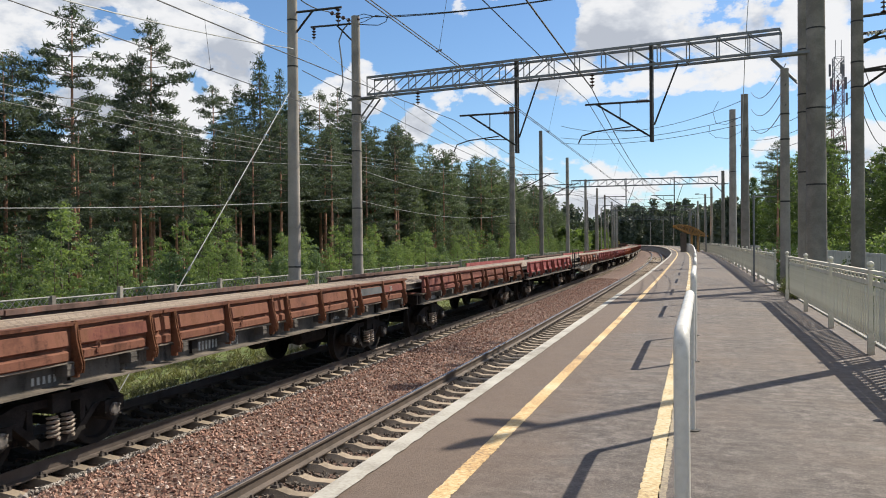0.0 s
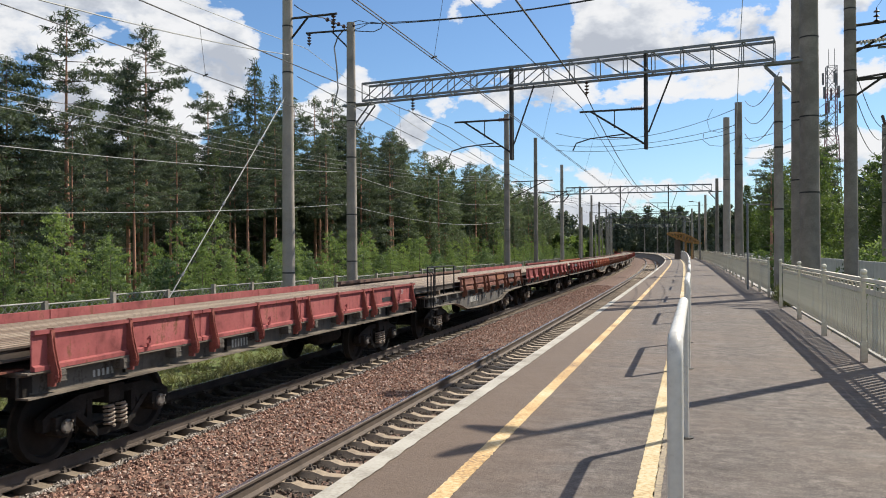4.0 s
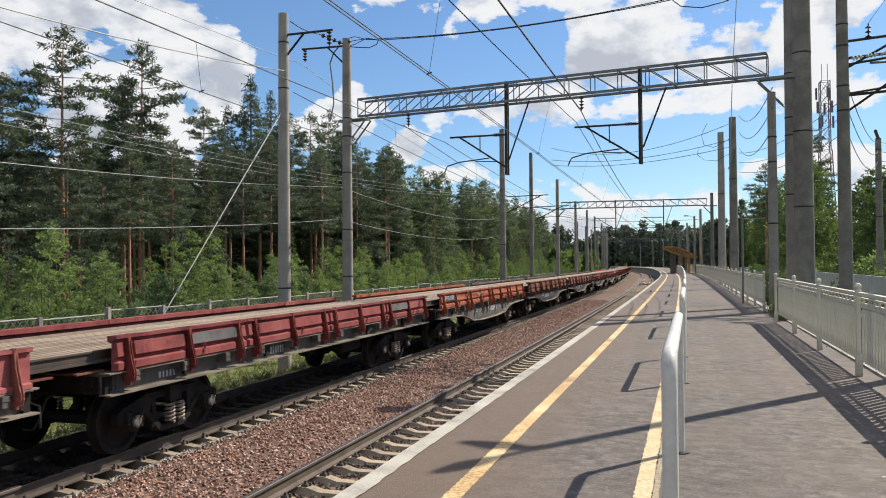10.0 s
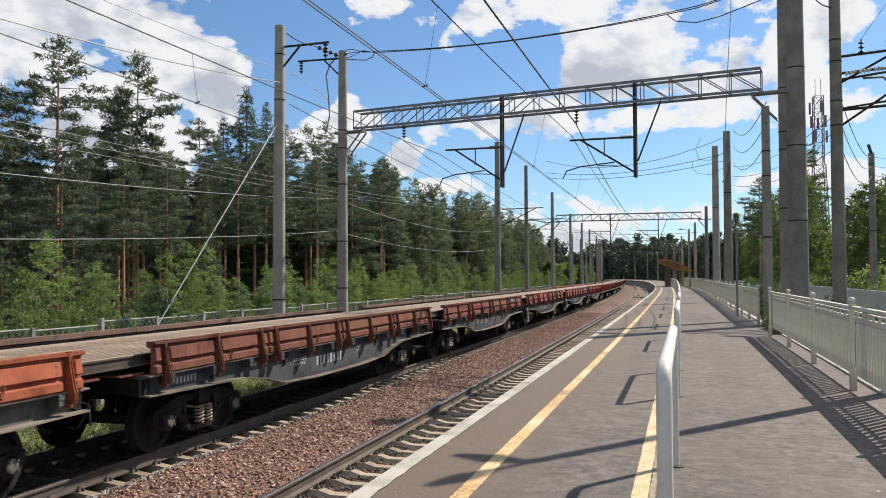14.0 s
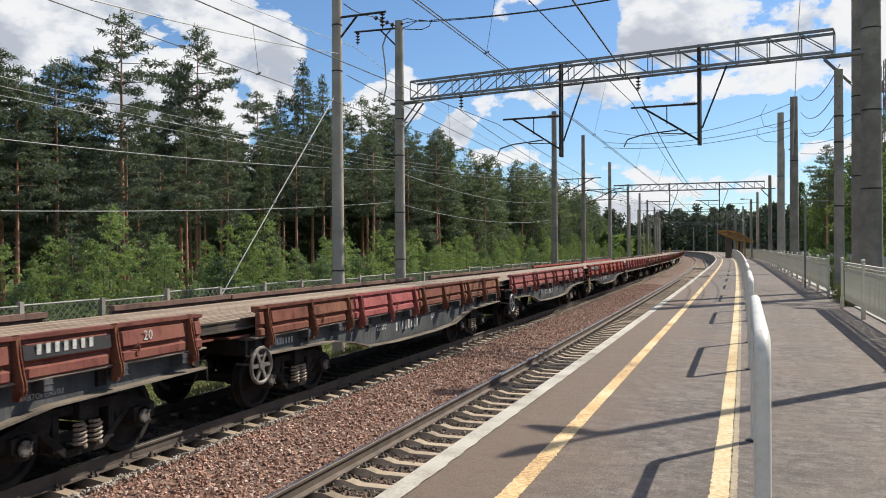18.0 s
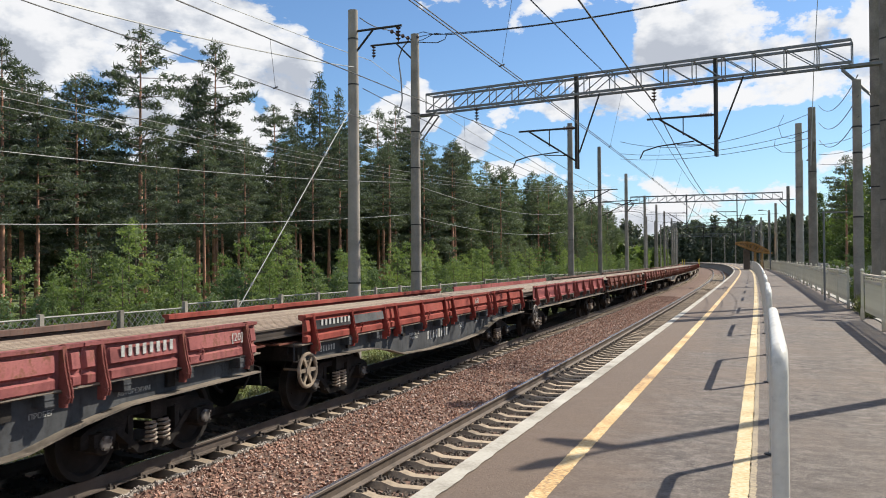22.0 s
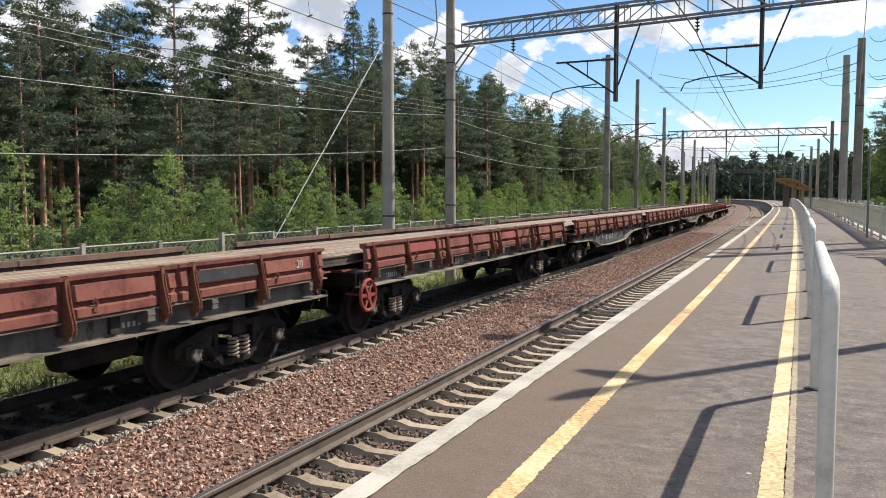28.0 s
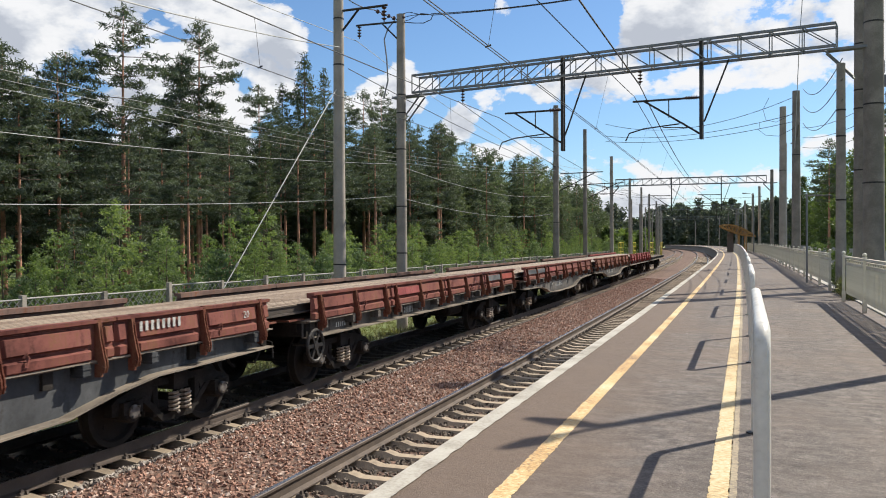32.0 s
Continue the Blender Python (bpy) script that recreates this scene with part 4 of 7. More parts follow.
def gangplank_bm():
    bm = B()
    # loose chequer plates bridging the gap to the next wagon
    for i in range(4):
        box(bm, -0.96 + i * 0.64, 0.20 + 0.03 * (i % 2), 1.275 + 0.008 * i, 0.60, 0.52, 0.025)
    return bm


def lever_bm():
    bm = B()
    pipe(bm, [(0.10, 0.05, 1.16), (0.55, 0.06, 1.10), (1.20, 0.06, 1.08), (1.40, 0.05, 1.04), (1.42, 0.05, 0.78)], 0.014, 5)
    for x in (0.6, 1.2):
        box(bm, x, 0.03, 1.06, 0.04, 0.06, 0.10)
    return bm


def end_hose_bm():
    bm = B()
    pipe(bm, [(-0.55, -0.1, 0.98), (-0.56, 0.08, 0.92), (-0.58, 0.2, 0.70), (-0.55, 0.28, 0.56), (-0.45, 0.36, 0.58)], 0.02, 5)
    return bm


def brake_gear_bm():
    bm = B()
    # pull rods, levers and a cylinder under the middle of the frame
    rod(bm, (0.42, -4.0, 0.84), (0.42, 4.0, 0.84), 0.02, n=6)
    rod(bm, (-0.2, -4.3, 0.62), (0.42, -3.6, 0.84), 0.018, n=5)
    rod(bm, (-0.2, 4.3, 0.62), (0.42, 3.6, 0.84), 0.018, n=5)
    for y in (-2.2, 0.2, 2.4):
        pipe(bm, [(0.36, y, 0.98), (0.36, y, 0.80), (0.48, y, 0.80), (0.48, y, 0.98)], 0.014, 4)
    lathe(bm, ((0.03, -0.36), (0.18, -0.34), (0.19, -0.1), (0.15, 0.02), (0.05, 0.06), (0.04, 0.42)), 12, axis=1, centre=(0.42, 1.2, 0.80))
    box(bm, 0.42, 1.7, 0.70, 0.05, 0.12, 0.30)
    return bm


def brake_block_bm():
    bm = B()
    # hanger, shoe and the beam end beside a wheel
    rod(bm, (0, 0, 0.72), (0, 0.03, 0.40), 0.022, n=5)
    for k in range(4):
        z0 = 0.27 + 0.08 * k
        box(bm, 0, 0.03 + 0.012 * abs(k - 1.5), z0, 0.09, 0.05, 0.085)
    return bm


def bars(length, height, count, seed):
    """Plain bars in place of stencilled characters."""
    bm = B()
    w = length / count
    for i in range(count):
        box(bm, 0, (i + 0.5) * w - length / 2, 0, 0.006, w * 0.46, height)
    return bm


def figures(words, size):
    key = (words, size)
    if key not in _made:
        cu = bpy.data.curves.new("figures", "FONT")
        cu.body, cu.size, cu.extrude, cu.align_x = words, size, 0.002, "CENTER"
        cu.resolution_u = 2
        tmp = bpy.data.objects.new("figures", cu)
        me = bpy.data.meshes.new_from_object(tmp)
        bpy.data.objects.remove(tmp)
        me.materials.clear()
        me.materials.append(MARK_WHITE)
        _made[key] = me
    return _made[key]


def wagon(label, side_paints, fish, sill, wheel_paint=None, missing=(), far_paint=None, smooth=False, marks=(), writing=(), extra=None, far_gone=()):
    """A four-axle flat wagon; local -y is the leading end, +x the platform side, z from the rail heads."""
    w = thing("flat_wagon", label, "wagon", group="wagons of the train")
    kind = "smooth" if smooth else "ribbed"
    face = board_smooth if smooth else board_ribbed
    coat = max(side_paints, key=side_paints.count)
    part("deck", once("deck", deck_bm, DECK), None, w, "worn plank deck")
    part("centre_sill", once("centre_sill" + str(fish), centre_sill(fish), GREASE), None, w)
    for sgn in (1, -1):
        so = part("side_sill", once("sill_fish" if fish else "sill_straight", sill_fish if fish else sill_straight, sill), None, w,
                  "fish-bellied side sill" if fish else "straight side sill")
        so.matrix_basis = pose(sgn * SILL_X, 0, 0, 0, 0, 0 if sgn > 0 else 180)
        fl = part("bottom_flange", once("flange_fish" if fish else "flange_straight", flange_fish if fish else flange_straight, FLANGE_DUST_LIT), None, so, "dusty lower flange of the sill, colour lightened as if sunlit")
        part("deck_ledge", once("deck_ledge", ledge_bm, FLANGE_DUST_LIT), None, so, "thin ledge under the boards")
        for i in range(4):
            if (sgn > 0 and i in missing) or (sgn < 0 and i in far_gone):
                continue
            own = side_paints[2 * i] if side_paints[2 * i] is side_paints[2 * i + 1] and side_paints[2 * i] not in (P_BLACKPATCH, P_GREYPATCH) else coat
            pm = own if sgn > 0 else (far_paint or coat)
            y0 = -2 * BOARD + i * BOARD
            v = (i + int(sgn > 0) * 2 + len(label)) % 3
            make = face if smooth else functools.partial(board_ribbed, v)
            b = part("side_board", once("board_%s%d" % (kind, 0 if smooth else v), make, pm), None, w, "hinged steel side board")
            b.matrix_basis = pose(SIDE - 0.05, y0, Z_DECK, 0, 0, 0) if sgn > 0 else pose(-SIDE + 0.05, y0 + BOARD, Z_DECK - 0.045, 0, 0, 180)
            for y in (0.27, BOARD / 2, BOARD - 0.27):
                st = part("stake", once("stake", stake_bm, RUSTIER.get(pm.name, pm)), None, b)
                st.matrix_basis = pose(0, y, 0)
            if sgn > 0:
                la = part("latch", once("latch", latch_bm, pm), None, b)
                la.matrix_basis = pose(0.0, BOARD / 2 + 0.35, 0.06)
                # a repainted field between two stakes
                for h in (0, 1):
                    pp = side_paints[2 * i + h]
                    if pp is not pm:
                        def patch():
                            bm = B()
                            y = 0.34 + h * (BOARD / 2 - 0.27)
                            extrude(bm, ((0.066, 0.205), (0.084, 0.205), (0.060, 0.355), (0.042, 0.355)), 1, y, y + BOARD / 2 - 0.42)
                            return bm
                        part("repainted_field", once("repainted_field%d" % h, patch, pp), None, b)
        if sgn > 0:
            for i in range(12):
                pk = part("stake_pocket", once("stake_pocket", pocket_bm, sill), None, w)
                pk.matrix_basis = pose(SILL_X, -6.2 + i * 12.4 / 11, Z_DECK)
    for e in (-1, 1):
        rz = 0 if e > 0 else 180
        for nm, mk, mt, z, yy in (("headstock", end_plate_bm, GREASE, 0, 6.62), ("coupler", coupler_bm, IRON, 0, 6.72), ("brake_hose", hose_bm, IRON, 0, 6.8), ("gangplank", gangplank_bm, P_BROWN, 0, 6.62), ("uncoupling_lever", lever_bm, IRON, 0, 6.70), ("end_hose", end_hose_bm, IRON, 0, 6.75)):
            o = part(nm, once(nm, mk, mt), None, w)
            o.matrix_basis = pose(0, e * yy, z, 0, 0, rz)
        bg = part("bogie_frame", once("bogie_frame", bogie_frame_bm, GREASE), None, w, "cast steel bogie frame, dark with grease")
        bg.matrix_basis = pose(0, e * 4.86, 0)
        for sx in (-1, 1):
            for y in (-0.12, 0.12, ):
                sp = part("coil_spring", once("coil_spring", spring_bm, SPRING), None, bg, "rusty coil spring")
                sp.matrix_basis = pose(sx * 1.13, y, -0.01)
            for y in (-0.925, 0.925):
                ab = part("axle_box", once("axle_box", axle_box_bm, GREASE), None, bg)
                ab.matrix_basis = pose(sx * 1.03, y, 0.475)
                cp = part("axle_box_cap", once("axle_box_cap", cap_bm, BOXCAP), None, bg, "scuffed grey bearing cap")
                cp.matrix_basis = pose(sx * 1.15, y, 0.475, 0, 0, 0 if sx > 0 else 180)
        for y in (-0.925, 0.925):
            ax = part("wheelset", once("wheelset", axle_bm, WHEEL_STEEL), None, w, "forged axle with two wheels")
            ax.matrix_basis = pose(0, e * 4.86 + y, 0.475)
            for sx in (-1, 1):
                wh = part("wheel", once("wheel", wheel_bm, WHEEL_STEEL, True), None, ax, "worn steel wheel")
                wh.matrix_basis = pose(sx * 0.80, 0, 0, 0, 0, 180 if sx > 0 else 0)
        for y, fl in ((-0.36, 180), (0.36, 0)):
            for sx in (-1, 1):
                bb = part("brake_block", once("brake_block", brake_block_bm, IRON), None, bg)
                bb.matrix_basis = pose(sx * 0.80, y, 0, 0, 0, fl)
    part("brake_rigging", once("brake_rigging", brake_gear_bm, GREASE), None, w, "brake cylinder, rods and levers")
    rs = part("air_reservoir", once("air_reservoir", reservoir_bm, GREASE), None, w, "cylindrical air tank")
    rs.matrix_basis = pose(0.62, 2.75, 0.70)
    if wheel_paint:
        hw = part("handbrake_wheel", once("handbrake_wheel", handwheel_bm, wheel_paint), None, w, "spoked handbrake wheel")
        hw.matrix_basis = pose(SIDE + 0.02, -6.55, 0.83)
        part("hub", once("wheel_hub", wheel_hub_bm, wheel_paint), None, hw)
        for k in range(6):
            sk = part("spoke", once("wheel_spoke", wheel_spoke_bm, wheel_paint), None, hw)
            sk.matrix_basis = pose(0, 0, 0, 60 * k, 0, 0)
    for k, (y, z, ln, ht, count) in enumerate(marks):
        o = part("stencil_mark", bars(ln, ht, count, k + int(abs(y) * 10)), MARK_WHITE, w, "white stencilled marking, illegible")
        o.matrix_basis = pose(SILL_X + 0.002 if z < 1.27 else SIDE + 0.030, y, z)
        tagged(o, kind="stuff")
    for y, z, size, words in writing:
        o = part("stencil_lettering", figures(words, size), None, w, "white stencilled figures")
        o.matrix_basis = pose(SIDE + 0.032 if z > 1.3 else SILL_X + 0.004, y, z, 90, 0, 90)
    if extra:
        extra(w)
    return w


# ---- the consist, from the leading wagon on ----
def guard_rails(side):
    def add(w):
        bm = B()
        ys = (-6.6, -5.9, -5.0, -3.9) if side > 0 else (-6.5, -5.4, -4.3)
        for y in ys:
            rod(bm, (side * 1.36, y, 1.1), (side * 1.36, y, 2.12), 0.022, n=6)
        rod(bm, (side * 1.36, ys[0], 2.12), (side * 1.36, ys[-1], 2.12), 0.02, n=6)
        part("guard_rail", bm, IRON, w, "dark steel guard rail on the brake platform")
        for y in (-6.62, -6.38):
            bm = B()
            pipe(bm, [(1.46, y, 0.5), (1.47, y, 1.9), (1.42, y, 1.98), (1.38, y, 1.98)], 0.02, 6)
            part("hand_grip", bm, IRON, w)
        s = part("step", once("step", step_bm, GREASE), None, w, "three-tread steel step")
        s.matrix_basis = pose(SIDE - 0.02, -6.25, 0)
    return add


def overpainted(w):
    bm = B()
    y = [4.28 + 0.05 * k for k in range(17)]
    low = [1.372 + 0.012 * noise.noise(Vector((v * 4, 0, 1))) for v in y]
    high = [1.475 + 0.014 * noise.noise(Vector((v * 4, 3, 1))) for v in y]
    extrude(bm, list(zip(y, low)) + list(zip(reversed(y), reversed(high))), 0, SIDE - 0.028, SIDE - 0.024)
    part("repainted_field", bm, P_BLACKPATCH, w, "black overpainted patch on a side board")


def yellow_guards(w):
    for y0, y1 in ((-6.6, -3.6), (4.4, 6.6)):
        for x in (-1.3, 1.3):
            bm = B()
            n = 3
            for i in range(n + 1):
                y = y0 + (y1 - y0) * i / n
                rod(bm, (x, y, 1.27), (x, y, 2.5), 0.02, n=6)
            for z in (1.7, 2.1, 2.5):
                rod(bm, (x, y0, z), (x, y1, z), 0.02, n=6)
            part("guard_rail", bm, YELLOW_RAIL, w, "yellow-painted guard rail")


FISH_REST = ((-1.75, 0.98, 0.55, 0.06, 7), (-1.75, 0.90, 0.45, 0.05, 6), (-3.3, 1.06, 0.5, 0.07, 5), (-5.6, 1.05, 0.55, 0.10, 6))
FISH_MARKS = ((-0.35, 0.81, 1.38, 0.19, 8),) + FISH_REST
FISH_MARKS_FORE = ((0.95, 0.84, 1.5, 0.19, 8),) + FISH_REST
PLAIN_MARKS = ((-2.08, 1.03, 0.72, 0.13, 8), (-5.3, 1.04, 0.42, 0.09, 5), (2.6, 1.06, 0.5, 0.06, 6))
BOARD_NUM = (-5.75, Z_DECK + 0.25, 1.0, 0.13, 8)
RB = P_REDBROWN
W20 = ((1.30, 0.92, 0.18, "[20]"),)
P20 = ((-1.25, 1.04, 0.15, "[20]"),)
O, N, PK, CR, RO, OR, RD, BK, GY = P_ORANGE_BROWN, P_BROWN, P_PINK, P_CRIMSON, P_ROSE, P_ORANGE, P_RED, P_BLACKPATCH, P_GREYPATCH
WAGONS = (
    ("flat wagon with rusty orange-brown ribbed side boards", [O, N, O, O, O, O, GY, RB], False, SILL_DUSTY, {"far_paint": P_INNER, "marks": PLAIN_MARKS, "writing": P20 + ((5.45, Z_DECK + 0.23, 0.16, "20"),)}),
    ("flat wagon with rust-brown and red patched side boards", [RB, RB, N, RB, N, N, N, N], False, SILL_DUSTY, {"marks": PLAIN_MARKS, "writing": P20, "far_paint": P_INNER}),
    ("flat wagon with smooth faded crimson side boards", [PK] * 8, False, SILL_DUSTY, {"smooth": True, "marks": PLAIN_MARKS[:2], "writing": ((5.52, Z_DECK + 0.24, 0.16, "20"),), "extra": overpainted}),
    ("flat wagon with brake platform and dusty pink-brown boards", [P_DUSTY, P_DUSTY, P_DUSTY, P_DUSTY, P_DUSTY, P_OCHRE, GY, P_DUSTY], True, SILL_GREY, {"marks": ((-1.25, 0.81, 1.38, 0.19, 8),) + FISH_REST, "writing": ((0.42, 0.92, 0.18, "[20]"),), "extra": guard_rails(1), "far_paint": P_INNER, "missing": (0,)}),
    ("flat wagon with smooth faded pink side boards", [PK] * 8, False, SILL_DUSTY, {"smooth": True, "marks": PLAIN_MARKS, "writing": P20}),
    ("flat wagon with crimson ribbed boards and a grey patch", [CR, GY, CR, CR, CR, CR, GY, CR], False, SILL_DUSTY, {"marks": PLAIN_MARKS, "writing": P20}),
    ("flat wagon with bright orange boards and a black panel", [BK, OR, OR, OR, OR, OR, OR, OR], True, SILL_GREY, {"marks": FISH_MARKS_FORE + (BOARD_NUM, (-1.9, Z_DECK + 0.25, 0.5, 0.10, 4)), "writing": ((2.3, 0.92, 0.18, "[20]"), (-3.61, Z_DECK + 0.23, 0.17, "[20]")), "far_paint": OR}),
    ("flat wagon with dark red-brown boards on black sills", [N] * 8, True, SILL_BLACK, {"marks": FISH_MARKS, "writing": W20, "far_paint": P_INNER}),
    ("flat wagon with red-brown boards and orange panel", [RB, RB, CR, RB, O, O, BK, RB], True, SILL_BLACK, {"marks": FISH_MARKS + ((4.2, Z_DECK + 0.25, 0.85, 0.11, 7),), "writing": W20 + ((5.5, Z_DECK + 0.23, 0.17, "20"), (4.05, 1.02, 0.085, "АВТОРЕЖИМ")), "far_paint": P_INNER}),
    ("flat wagon with brown boards, two pink fields and handwheel", [N, O, PK, PK, N, N, O, O], True, SILL_BLACK, {"marks": FISH_MARKS, "writing": W20 + ((-5.75, 1.06, 0.17, "21"),), "wheel_paint": BOXCAP, "far_paint": P_INNER}),
    ("flat wagon with dusty rose side boards and thin handwheel", [RO] * 8, True, SILL_BLACK, {"marks": FISH_MARKS + ((4.3, Z_DECK + 0.25, 0.95, 0.13, 8),), "writing": W20 + ((6.1, Z_DECK + 0.23, 0.16, "[20]"), (2.88, 0.98, 0.085, "ПРОБЕГ"), (4.25, 1.03, 0.085, "АВТОРЕЖИМ")), "wheel_paint": GALV, "far_paint": P_INNER}),
    ("flat wagon with bright red boards and cream handwheel", [BK, GY, RD, RD, RD, RD, RD, RD], True, SILL_BLACK, {"marks": FISH_MARKS + ((-5.6, Z_DECK + 0.26, 1.1, 0.10, 8),), "writing": W20 + ((2.05, Z_DECK + 0.22, 0.2, "66т"), (2.45, 0.94, 0.17, "66т"), (3.85, 1.02, 0.085, "АВТОРЕЖИМ")), "wheel_paint": SLEEPER, "far_paint": RD}),
    ("flat wagon with smooth pink boards and rusty handwheel", [PK] * 8, False, SILL_DUSTY, {"smooth": True, "marks": PLAIN_MARKS, "writing": P20, "wheel_paint": BOXCAP}),
    ("flat wagon with red-brown boards on straight dusty sills", [RB, RB, RB, RB, RB, RB, BK, RB], False, SILL_DUSTY, {"far_paint": P_INNER, "marks": PLAIN_MARKS, "writing": P20 + ((5.9, Z_DECK + 0.22, 0.17, "20"),)}),
    ("flat wagon with red-brown boards and red handwheel", [RB, CR, RB, RB, CR, RB, RB, N], False, SILL_DUSTY, {"marks": PLAIN_MARKS, "writing": P20 + ((-5.45, 1.04, 0.11, "ТАРА"),), "wheel_paint": P_RED, "far_paint": P_INNER}),
    ("flat wagon with brown-red boards on black fish-bellied sills", [O, RB, RB, RB, RB, RB, RB, RB], True, SILL_BLACK, {"marks": FISH_MARKS + ((4.07, Z_DECK + 0.26, 0.82, 0.12, 8),), "writing": W20 + ((5.95, Z_DECK + 0.23, 0.15, "20"), (-4.75, 1.06, 0.19, "66"), (-6.0, 1.06, 0.17, "21")), "far_paint": P_INNER}),
    ("flat wagon with plain brown boards and black handwheel", [RB, RB, CR, RB, RB, RB, GY, RD], False, SILL_DUSTY, {"marks": PLAIN_MARKS, "writing": P20, "wheel_paint": IRON, "far_paint": P_INNER}),
    ("flat wagon with grey-patched brown boards", [GY, GY, CR, RB, RB, RB, RB, N], True, SILL_GREY, {"marks": FISH_MARKS, "writing": W20, "far_paint": P_INNER}),
    ("flat wagon with dark brown boards near the tail", [N] * 8, True, SILL_GREY, {"marks": FISH_MARKS, "writing": W20, "far_paint": P_INNER}),
    ("flat wagon with crimson boards before the tail wagon", [CR] * 8, False, SILL_GREY, {"marks": PLAIN_MARKS, "writing": P20}),
    ("tail flat wagon without boards and with yellow guards", [N] * 8, False, SILL_BLACK, {"extra": yellow_guards, "missing": (0, 1, 2, 3), "far_gone": (0, 1, 2, 3)}),
)
train = []
for lab, paints, fish, sill, kw in WAGONS:
    train.append(wagon(lab, paints, fish, sill, **kw))


# long rails carried over the wagons, one layer
def load_rail_bm():
    bm = B()
    prof = [(-0.07, 0.0), (0.07, 0.0), (0.07, 0.018), (0.010, 0.035), (0.010, 0.125), (0.036, 0.135), (0.036, 0.16), (0.026, 0.168), (-0.026, 0.168), (-0.036, 0.16), (-0.036, 0.135), (-0.010, 0.125), (-0.010, 0.035), (-0.07, 0.018)]
    extrude(bm, prof, 1, -PITCH / 2 + 0.005, PITCH / 2 - 0.005)
    return bm


def load():
    t = thing("rail_load", "layer of long rusty steel rails lying on the wagon", "rails", group="rail loads")
    me = once("loaded_rail", load_rail_bm, LOAD_SIDE)
    if len(me.materials) < 2:
        me.materials.append(LOAD_TOP)
        for f in me.polygons:
            if f.normal.z > 0.5 and f.center.z > 0.15:
                f.material_index = 1
    # rails stand side by side on thin timber bearers
    for i in range(17):
        o = part("rail", me, None, t)
        o.matrix_basis = pose(-1.184 + i * 0.148, 0, 1.395)
    for y in (-5.2, -1.8, 1.8, 5.2):
        bm = B()
        box(bm, 0, y, 1.272, 2.56, 0.14, 0.123)
        part("dunnage", bm, WOOD_OLD, t, "old timber bearer")
    return t


loads = [load()]
for k in range(len(train) - 2):
    loads.append(copy_thing(loads[0], Matrix.Identity(4)))

# ---- masts, gantries and wires ----
def mast(s, d, top, r0=0.20, r1=0.15, foot=GROUND, label="tapered grey concrete railway mast", bands=(), lean=0.0):
    t = thing("mast", label, "mast", place(s, d, foot), group="railway masts")
    bm = B()
    h = top - foot
    lathe(bm, [(r0 + (r1 - r0) * k / 6, h * k / 6) for k in range(7)], 18)
    part("pole", bm, POLE_CONCRETE, t, smooth=True)
    for z in bands:
        bm = B()
        r = r0 + (r1 - r0) * (z - foot) / h + 0.012
        lathe(bm, ((r - 0.004, z - foot - 0.022), (r - 0.004, z - foot + 0.022)), 18)
        part("steel_band", bm, IRON, t)
    return t


def insulator(bm, p, q, discs=4, r=0.075):
    p, q = Vector(p), Vector(q)
    rod(bm, p, q, 0.02, n=6)
    w = (q - p)
    for k in range(discs):
        c = p + w * ((k + 0.7) / (discs + 0.4))
        rod(bm, c - w.normalized() * 0.03, c + w.normalized() * 0.012, r, r * 0.5, 10)


def cantilever(parent, d0, z, reach, side=1, with_steady=True):
    """Catenary arm on a mast or dropper: local x towards the track."""
    x = side
    bm = B()
    rod(bm, (0, 0, z + 1.3), (x * reach * 0.9, 0, z + 1.35), 0.035, n=6)
    rod(bm, (0, 0, z + 0.1), (x * reach * 0.75, 0, z + 1.34), 0.035, n=6)
    rod(bm, (x * reach * 0.42, 0, z + 0.72), (x * reach * 0.42, 0, z + 1.33), 0.02, n=6)
    part("cantilever_arm", bm, IRON, parent)
    bm = B()
    insulator(bm, (x * 0.12, 0, z + 1.31), (x * 0.55, 0, z + 1.32), 5)
    part("insulator", bm, INSULATOR, parent, "brown ribbed insulator")
    if with_steady:
        bm = B()
        pipe(bm, [(x * reach * 0.28, 0, z + 0.5), (x * reach * 0.75, 0, z + 0.42), (x * reach * 0.95, 0, z + 0.3), (x * reach, 0, z + 0.05)], 0.022, 6)
        rod(bm, (x * reach * 0.15, 0, z + 0.35), (x * reach * 0.5, 0, z + 0.42), 0.018, n=5)
        part("steady_arm", bm, IRON, parent)


D_L = -12.55
mast_a = mast(23.8, D_L, 10.85, 0.22, 0.16, bands=(1.9, 8.4, 9.9), label="guyed concrete anchor mast beside the track")
mast_b = mast(29.0, D_L, 11.40, 0.22, 0.16, bands=(2.2, 4.0, 6.2, 7.6, 8.3), label="concrete mast that carries the gantry end")
mast_c = mast(57.5, D_L, 12.35, 0.24, 0.18, bands=(4, 8), label="concrete catenary mast with a bracket arm")
mast_d = mast(69.5, D_L, 12.2, 0.20, 0.15)
mast_e = mast(86.0, D_L, 11.5, 0.22, 0.16, bands=(8.4,), label="concrete mast under the far gantry end")
mast_f = mast(26.8, 3.42, 14.6, 0.31, 0.24, bands=(4.3, 6.6, 9.0), label="thick tapered concrete mast behind the fence")
mast_f2 = mast(29.6, 3.42, 14.2, 0.22, 0.17, bands=(4.9, 6.9, 7.5, 9.0), label="concrete mast that carries the gantry end")
mast_h = mast(48.2, 10.0, 9.2, 0.20, 0.15, bands=(5.0, 7.0, 8.6), label="slim concrete pole with wires beyond the wall")
